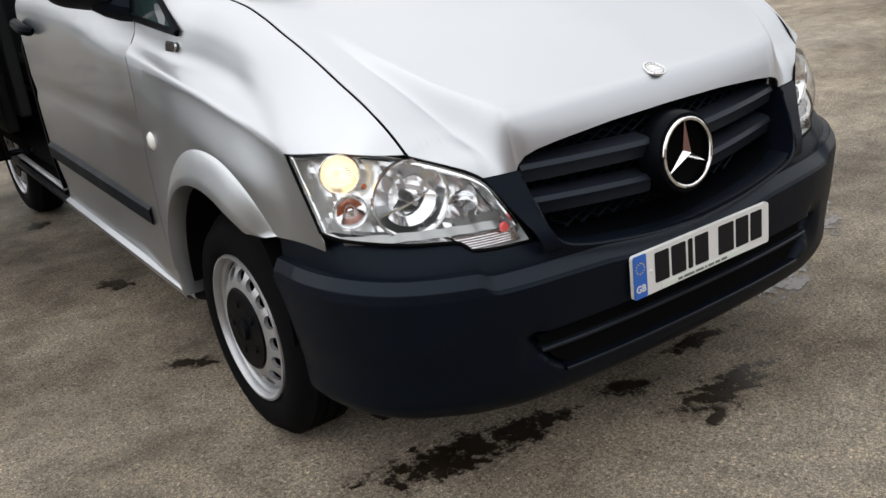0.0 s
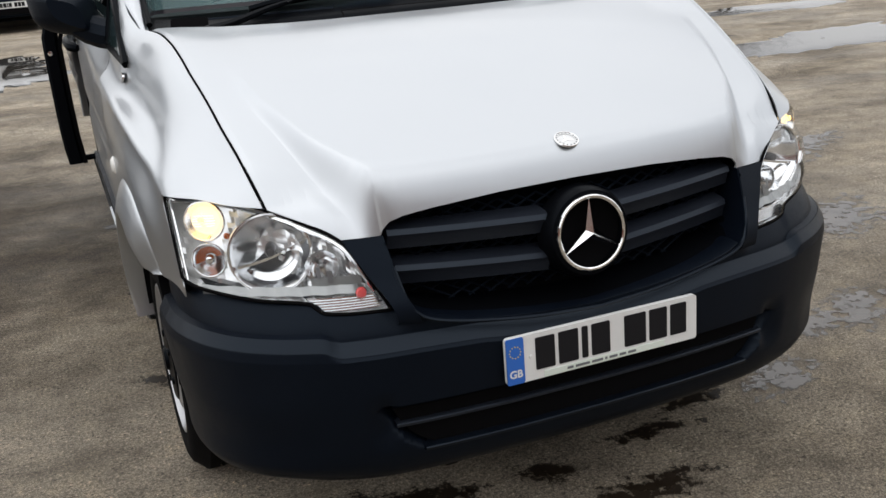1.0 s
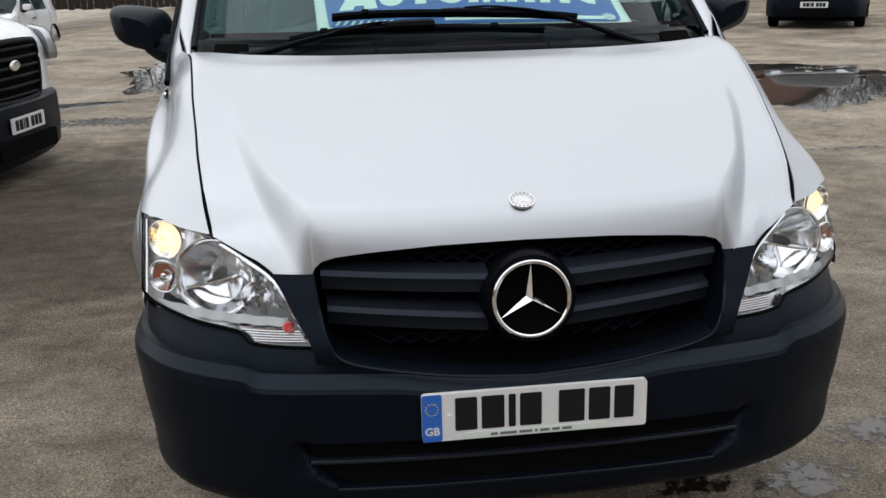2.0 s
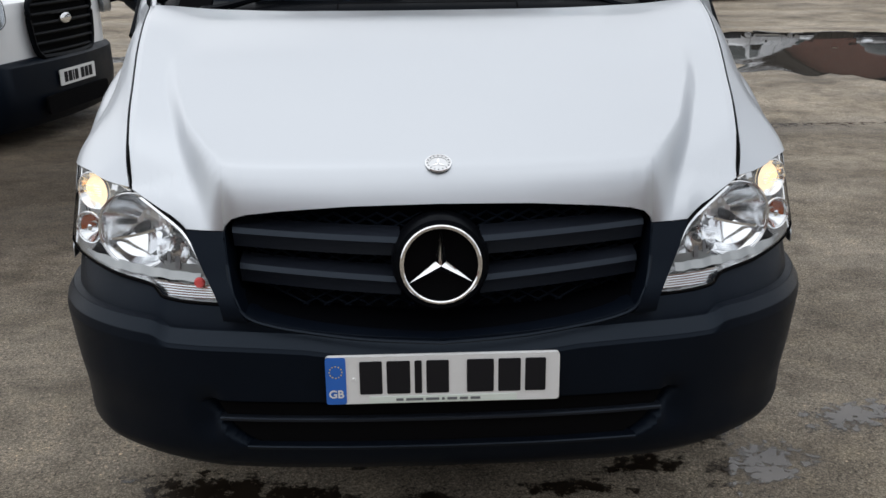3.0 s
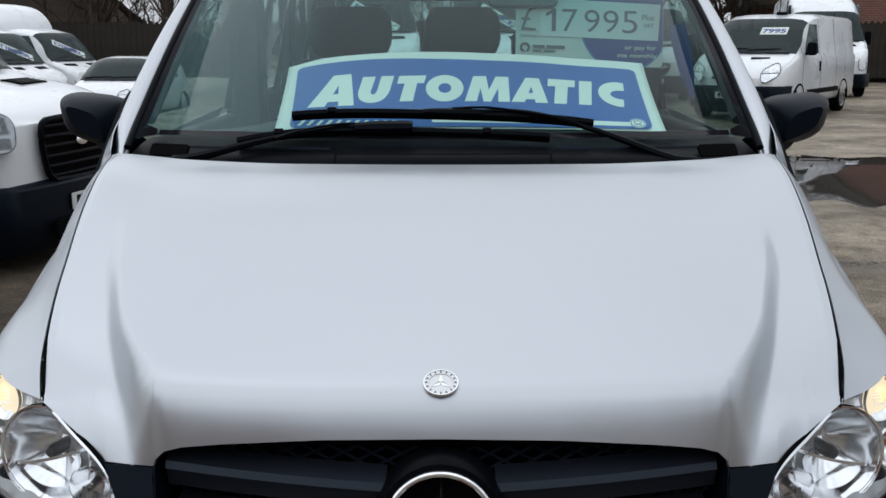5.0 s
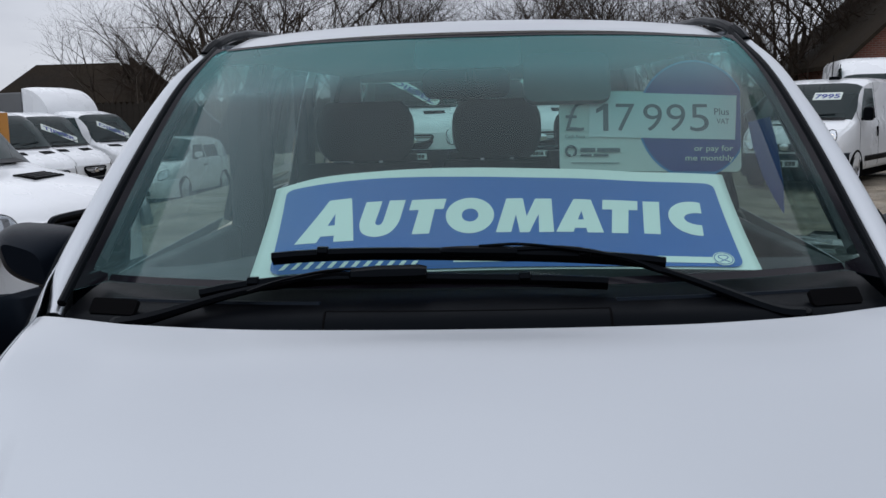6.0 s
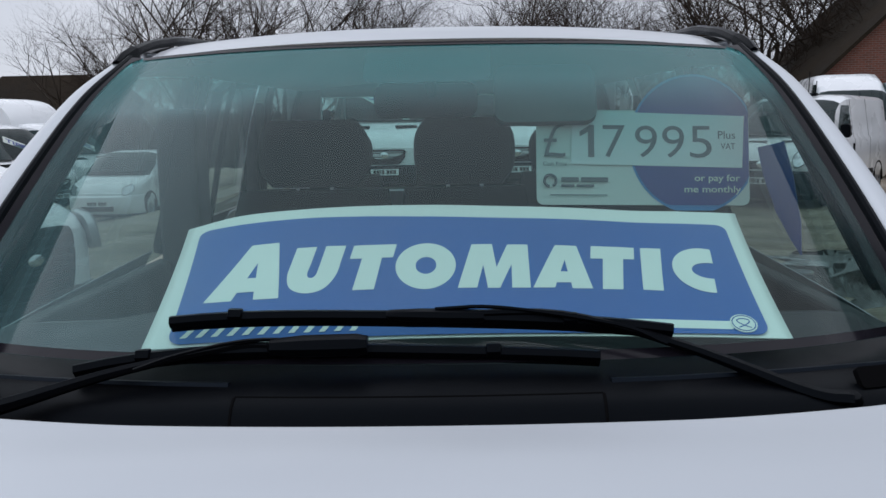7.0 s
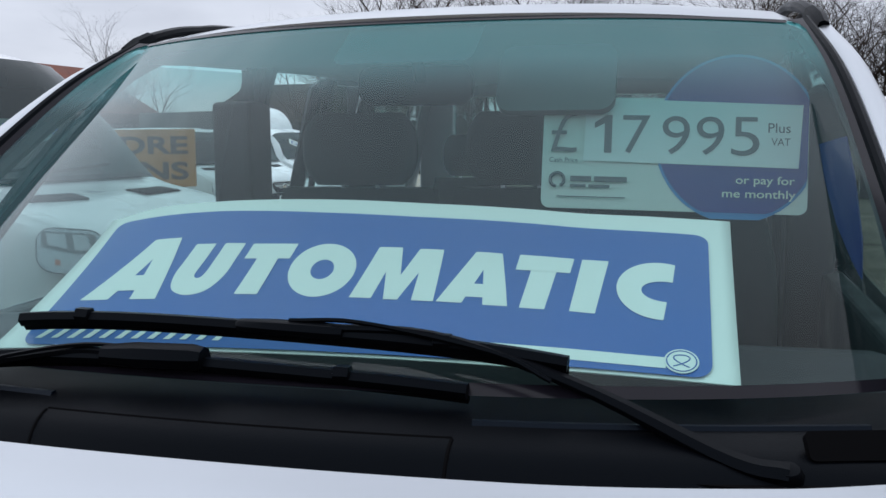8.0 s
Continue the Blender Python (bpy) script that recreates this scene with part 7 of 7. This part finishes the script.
MID_VAN = dict(length=4.78, w=1.90, belt=1.16, sill=0.30, lean=0.12, nose=0.09, screen=(0.72, 1.55), slant=0.45, windows=((1.15, 2.05),), wheels=(0.83, 3.93), wheel_r=0.32, seams=(0.98, 2.15, 3.25), strip=0.20,
               top=((0, 0.80), (0.06, 0.90), (0.2, 1.00), (0.45, 1.10), (0.72, 1.22), (1.0, 1.45), (1.3, 1.70), (1.55, 1.86), (1.9, 1.94), (2.6, 1.965), (4.78, 1.95)),
               plan=((0, 0.76), (0.06, 0.83), (0.16, 0.90), (0.42, 0.965), (0.8, 1.0), (4.6, 1.0), (4.78, 0.985)),
               lamp=(0.66, 0.88, 0.36, 0.26), lamp_turn=34, lamp_skew=0.55, lamp_y=0.02, lamp_tip=-28, grille=(0.70, 0.80, 0.72), bumper=(0.24, 0.64), plate=0.48, slats=1, handle=2.02, tall_handle=True, mirror_h=0.24, lit=True, black_arch=False,
               vents=((0.30, 0.52, 0.34, 0.07),))
HATCH = dict(length=3.45, w=1.62, belt=0.92, sill=0.24, lean=0.20, nose=0.10, screen=(0.78, 1.52), slant=0.35, windows=((1.15, 1.95), (2.02, 2.75)), wheels=(0.66, 3.0), wheel_r=0.29, seams=(1.0, 1.98, 2.85), handle=1.75,
             top=((0, 0.62), (0.06, 0.70), (0.2, 0.78), (0.45, 0.86), (0.78, 0.96), (1.0, 1.12), (1.3, 1.33), (1.52, 1.43), (1.9, 1.47), (2.8, 1.44), (3.3, 1.30), (3.45, 0.95)),
             plan=((0, 0.74), (0.06, 0.82), (0.16, 0.90), (0.42, 0.97), (0.8, 1.0), (3.0, 1.0), (3.45, 0.92)),
             lamp=(0.60, 0.68, 0.26, 0.17), lamp_turn=38, lamp_skew=0.4, lamp_y=0.05, lamp_tip=-25, grille=(0.36, 0.46, 0.70), bumper=(0.18, 0.56), black_bumper=False, plate=0.40, slats=1, mirror_h=0.13, mirror_white=True, mirror_at=0.45)


def stand(x, y, turn, size=1.0):
    return pose(x, y, ground_z(y, x), 0, 0, turn) @ Matrix.Diagonal((size, size, size, 1))


def build_yard_vehicles():
    g = "vans for sale in the yard"
    build_vehicle("white_van", "large white van with black grille, bumper and bonnet vents", "van", dict(BIG_VAN, board=("£19995", 0.70, 0), slats=6, grille=(0.59, 1.01, 0.88), plate=0.44, bumper=(0.13, 0.60), rake=0.02, lamp=(0.86, 0.965, 0.36, 0.25), lamp_skew=0.10, lamp_turn=50, lamp_y=0.06, proud=0.045, lamp_round=0.36, nose=0.04,
                  top=((0, 1.0), (0.06, 1.06), (0.16, 1.11), (0.45, 1.20), (1.02, 1.32), (1.30, 1.64), (1.60, 1.97), (1.86, 2.20), (2.1, 2.28), (2.6, 2.31), (5.5, 2.30))), stand(-2.70, 5.47, 80), g)
    mid = build_vehicle("white_van", "white panel van with lit side lamps and black lower trim", "van", dict(MID_VAN, board=("7995", 0.50, 0), board_x=0.30, board_up=0.20), stand(5.22, 16.31, -36), g)
    aerial = root_part("roof_aerial", mid)
    finish("aerial_base", *box(0.10, 0.30, 1.88, 2.02, 1.93, 1.99), TRIM, aerial, "black roof aerial base", 0, 0, 0.01)
    for x, h in ((0.14, 0.42), (0.27, 0.24)):
        finish("aerial_rod", *tube([(x, 1.95, 1.97), (x + 0.01, 1.97, 1.97 + h)], 0.009, 5), TRIM, aerial)
    build_vehicle("white_van", "white pick-up van with a tipper board in its windscreen", "van", dict(ROW_VAN, board=("TIPPER", 1.10, 26)), stand(-10.30, 23.7, 72), g)
    build_vehicle("white_van", "plain white van parked in the row", "van", ROW_VAN, stand(-10.05, 20.95, 72), g)
    build_vehicle("white_van", "white van with a diesel board in its windscreen", "van", dict(ROW_VAN, board=("DIESEL", 1.10, 26)), stand(-9.95, 26.38, 70), g)
    build_vehicle("white_van", "white van with a diesel board seen across the yard", "van", dict(ROW_VAN, board=("DIESEL", 1.10, 35)), stand(-1.45, 17.6, 6), g)
    build_vehicle("white_van", "white van with a sale board seen across the yard", "van", dict(ROW_VAN, board=("SALE", 0.9, 35)), stand(1.05, 17.9, 3), g)
    build_vehicle("white_van", "tall white van standing behind the other vans", "van", dict(ROW_VAN, top=[(y, z + 0.35 * ease(1.7, 2.4, y)) for y, z in ROW_VAN["top"]]), stand(9.8, 23.5, -12), g)
    build_vehicle("white_van", "white van at the far side of the yard", "van", ROW_VAN, stand(4.9, 21.8, -5), g)
    grey = material("dark_grey_paint", (0.035, 0.037, 0.040), 0.3, 0.2, 0.6, 0.05, 2)
    build_vehicle("dark_van", "dark grey van parked at the edge of the yard", "van", MID_VAN | {"lit": False}, stand(9.6, 16.6, -32), g, grey)
    build_vehicle("hatchback", "small white hatchback parked among the vans", "car", HATCH, stand(-7.6, 19.5, -6), "cars in the yard")
    # box body behind the far cab
    r = root("box_body", "grey box body with a white air deflector behind a van cab", "lorry body")
    m = stand(-9.95, 26.38, 70) @ pose(0, 2.8, 0.35)
    finish("box_side", *moved(box(-1.05, 1.05, 0.6, 4.6, 0.7, 2.55), m), material("grey_curtain", (0.10, 0.105, 0.11), 0.6, 0, 0, 0.1, 3), r, "", 0, 0, 0.03)
    rows = []
    for t in np.linspace(0, 1, 9):
        t = t * t
        rows.append([m @ Vector((x, -0.35 + 0.95 * t, 1.9 + 0.80 * math.sin(0.5 * math.pi * t) ** 0.5 - 0.05 * x ** 4)) for x in np.linspace(-1.0, 1.0, 9)])
    lip = [[m @ Vector((s * 1.0, -0.35 + 0.95 * t, z)) for z in (1.8, 1.85 + 0.80 * math.sin(0.5 * math.pi * t) ** 0.5)] for s in (-1, 1) for t in np.linspace(0, 1, 9) ** 2]
    finish("deflector", *merge(grid(rows), grid(lip[:9]), grid(lip[9:])), WHITE, r, "white air deflector", 40, 0.01)


# ---- background ----
def build_buildings():
    roof = material("brown_sheet_roof", (0.022, 0.017, 0.012), 0.8, 0, 0, 0.3, 0.6, 0.3, 14, 0.4, 0.08)
    wall = material("weathered_brown_wall", (0.040, 0.031, 0.023), 0.85, 0, 0, 0.3, 0.8, 0.2, 20, 0.3, 0.1)
    brick = brick_material()
    s = root("shed", "long brown shed with a pitched sheet roof beyond the yard", "shed")
    b = 0.38
    finish("wall", *box(-22.6, -16.0, 42, 49, b, b + 2.1), wall, s, "", 0)
    finish("roof_slope", *prism([(-23.9, 0), (-16.6, 0), (-18.2, 2.9), (-22.2, 2.9)], 0.12, pose(1, 41.6, b + 2.0, -50)), roof, s, "brown sheet roof", 0)
    finish("roof_back", *prism([(-23.9, 0), (-16.6, 0), (-18.2, 2.9), (-22.2, 2.9)], 0.12, pose(1, 49.4, b + 2.0, 50)), roof, s, "", 0)
    finish("gable", [(-16.1, 42, b + 2.0), (-16.1, 49, b + 2.0), (-17.3, 45.5, b + 4.2)], [(0, 1, 2)], wall, s, "", 0, 0.1)
    h = root("brick_house", "red brick gabled building beyond the yard", "building")
    out = [(0, 0), (9, 0), (9, 2.6), (4.5, 6.7), (0, 2.6)]
    finish("gable_wall", *prism(out, 8, pose(12.2, 33, b)), brick, h, "red brick gable wall", 0)
    for p, q in (((-0.35, 2.35), (4.5, 6.8)), ((9.35, 2.35), (4.5, 6.8))):
        finish("roof_slope", *prism([p, q, (q[0], q[1] + 0.16), (p[0], p[1] + 0.16)], 8.8, pose(12.2, 32.6, b)), roof, h, "", 0)
    h2 = root("brick_house", "low brick building with a red roof beyond the vans", "building")
    finish("gable_wall", *prism([(0, 0), (7, 0), (7, 2.4), (3.5, 4.3), (0, 2.4)], 7, pose(-30.5, 32, b)), brick, h2, "", 0)
    for p, q in (((-0.3, 2.2), (3.5, 4.4)), ((7.3, 2.2), (3.5, 4.4))):
        finish("roof_slope", *prism([p, q, (q[0], q[1] + 0.14), (p[0], p[1] + 0.14)], 7.6, pose(-30.5, 31.7, b)), material("red_roof", (0.16, 0.055, 0.035), 0.8, 0, 0, 0.2, 1.5), h2, "", 0)
    # added wall, never in view, cuts low light on the bumper
    near = root("wall_south", "plain dark brick wall added out of view to dim the van's front", "wall", "", "structure")
    finish("wall_face", *box(-24, 24, -10.3, -10.0, -0.05, 3.6), brick, near, "", 0)
    finish("coping", *box(-24.1, 24.1, -10.36, -9.94, 3.6, 3.68), wall, near, "", 0)
    f = root("fence", "dark paling fence along the back of the yard", "fence")
    rng = random.Random(4)
    rail = material("dark_fence_wood", (0.030, 0.026, 0.022), 0.85, 0, 0, 0.3, 3, spec=0.1)
    pale = bpy.data.meshes.new("paling")
    pv, pf = prism([(-0.095, 0), (0.095, 0), (0.095, 1.75), (0, 1.85), (-0.095, 1.75)], 0.03)
    pale.from_pydata([tuple(p) for p in pv], [], pf)
    pale.materials.append(rail)
    for k in range(240):
        ob = new("paling", pale)
        ob.parent = f
        ob.matrix_basis = pose(-24 + k * 0.2, 31 + rng.uniform(-0.01, 0.01), b - 0.02 + rng.uniform(-0.02, 0.02))
    for z in (0.5, 1.4):
        finish("fence_rail", *box(-24.2, 24.2, 31.03, 31.08, b + z, b + z + 0.1), rail, f, "", 0)
    board = root("banner", "orange advertising board with dark words on two posts", "sign")
    m = pose(-9.95, 16.35, ground_z(16.35, -9.95) + 0.95, 0, 0, 8)
    finish("board", *prism(round_rect(2.3, 1.1, 0.02, 2, 0, 0.55), 0.05, m), material("orange_board", (0.42, 0.19, 0.035), 0.6, 0, 0, 0.1, 2), board, "", 0)
    letters = material("brown_letters", (0.045, 0.030, 0.020), 0.7)
    fitted("MORE", -1.02, 1.02, 0.62, 0.97, m @ pose(0, -0.004, 0), letters, board, "word", 0, 0.03)
    fitted("VANS", -1.02, 1.02, 0.13, 0.48, m @ pose(0, -0.004, 0), letters, board, "word", 0, 0.03)
    for x in (-0.85, 0.85):
        finish("post", *moved(box(x - 0.05, x + 0.05, 0.055, 0.155, -1.25, 0.9), m), rail, board, "", 0)


def brick_material():
    m = bpy.data.materials.new("red_brick")
    m.use_nodes = True
    nt = m.node_tree
    b = nt.nodes["Principled BSDF"]
    co = nt.nodes.new("ShaderNodeTexCoord")
    mp = nt.nodes.new("ShaderNodeMapping")
    mp.inputs["Rotation"].default_value = (radians(90), 0, 0)
    br = nt.nodes.new("ShaderNodeTexBrick")
    br.inputs["Color1"].default_value, br.inputs["Color2"].default_value, br.inputs["Mortar"].default_value = (0.17, 0.055, 0.035, 1), (0.12, 0.042, 0.028, 1), (0.17, 0.14, 0.12, 1)
    br.inputs["Scale"].default_value, br.inputs["Brick Width"].default_value, br.inputs["Row Height"].default_value, br.inputs["Mortar Size"].default_value = 1.0, 0.225, 0.075, 0.008
    nt.links.new(co.outputs["Object"], mp.inputs["Vector"])
    nt.links.new(mp.outputs["Vector"], br.inputs["Vector"])
    nt.links.new(br.outputs["Color"], b.inputs["Base Color"])
    b.inputs["Roughness"].default_value = 0.85
    return m


def tree_mesh(seed, height, spread):
    """Trunk and twigs of a bare tree: two meshes of tapered three-sided limbs."""
    rng = random.Random(seed)
    trunk, twigs = ([], []), ([], [])

    def limb(store, a, b, ra, rb):
        v, f = store
        d = (b - a).normalized()
        x = d.orthogonal().normalized()
        y = d.cross(x)
        k = len(v)
        for p, r in ((a, ra), (b, rb)):
            for t in (0, 2.094, 4.189):
                v.append(p + x * (r * math.cos(t)) + y * (r * math.sin(t)))
        f += [(k, k + 1, k + 4, k + 3), (k + 1, k + 2, k + 5, k + 4), (k + 2, k, k + 3, k + 5)]

    def grow(p, d, length, r, level):
        n = 3 if level < 2 else 2
        for i in range(n):
            q = p + d * (length / n)
            d2 = (d + Vector((rng.gauss(0, 0.13), rng.gauss(0, 0.13), rng.gauss(0.05, 0.08)))).normalized()
            r2 = r * 0.84
            limb(trunk if level < 2 else twigs, p, q, r, r2)
            if level < 5:
                for _ in range(1 if level == 0 else rng.choice((1, 2, 2))):
                    side = Vector((rng.gauss(0, 1), rng.gauss(0, 1), rng.gauss(0.15, 0.5))).normalized()
                    e = (d * 0.62 + side * spread).normalized()
                    grow(q, e, length * rng.uniform(0.55, 0.78), r2 * 0.60, level + 1)
            p, d, r = q, d2, r2

    for _ in range(4):
        grow(Vector((rng.gauss(0, 0.25), rng.gauss(0, 0.25), 0)), Vector((rng.gauss(0, 0.16), rng.gauss(0, 0.16), 1)).normalized(), height * rng.uniform(0.40, 0.52), 0.10, 0)
    return trunk, twigs


def build_trees():
    bark = material("grey_brown_bark", (0.050, 0.041, 0.033), 0.9, 0, 0, 0.3, 3, 0.2, 30, 0.3, 0.1)
    twig = material("dark_twigs", (0.036, 0.027, 0.021), 0.9, spec=0.1)
    kinds = []
    for seed, h, sp in ((3, 5.6, 0.62), (8, 6.4, 0.55), (21, 5.0, 0.70)):
        t = root("bare_tree", "leafless multi-stemmed tree behind the yard", "tree", "bare trees")
        a, b = tree_mesh(seed, h, sp)
        finish_raw("trunk", a, bark, t)
        finish_raw("crown", b, twig, t)
        kinds.append(t)
    rng = random.Random(11)
    spots = []
    for k in range(46):
        x = -31 + 1.32 * k
        s = lin(x, (-31, 0.40), (-17.5, 0.45), (-14, 1.0), (-10, 1.25), (0, 1.25), (8, 1.40), (14, 1.55), (30, 1.4)) * rng.uniform(0.85, 1.12)
        spots.append((x + rng.uniform(-0.5, 0.5), 38 + rng.uniform(-3, 4), s))
    spots.append((-23.8, 38.5, 0.95))
    for k, (x, y, s) in enumerate(spots):
        m = pose(x, y, 0.36, 0, 0, rng.uniform(0, 360)) @ Matrix.Diagonal((s, s, s, 1))
        if k < 3:
            kinds[k].matrix_basis = m
        else:
            copy_thing(kinds[k % 3], pose(x, y, 0.36, 0, 0, rng.uniform(0, 360))).scale = (s, s, s)


def finish_raw(name, mesh, mat, parent):
    me = bpy.data.meshes.new(name)
    me.from_pydata([tuple(p) for p in mesh[0]], [], mesh[1])
    return place(name, me, mat, parent, "", 0)


build_yard_vehicles()
build_buildings()
build_trees()
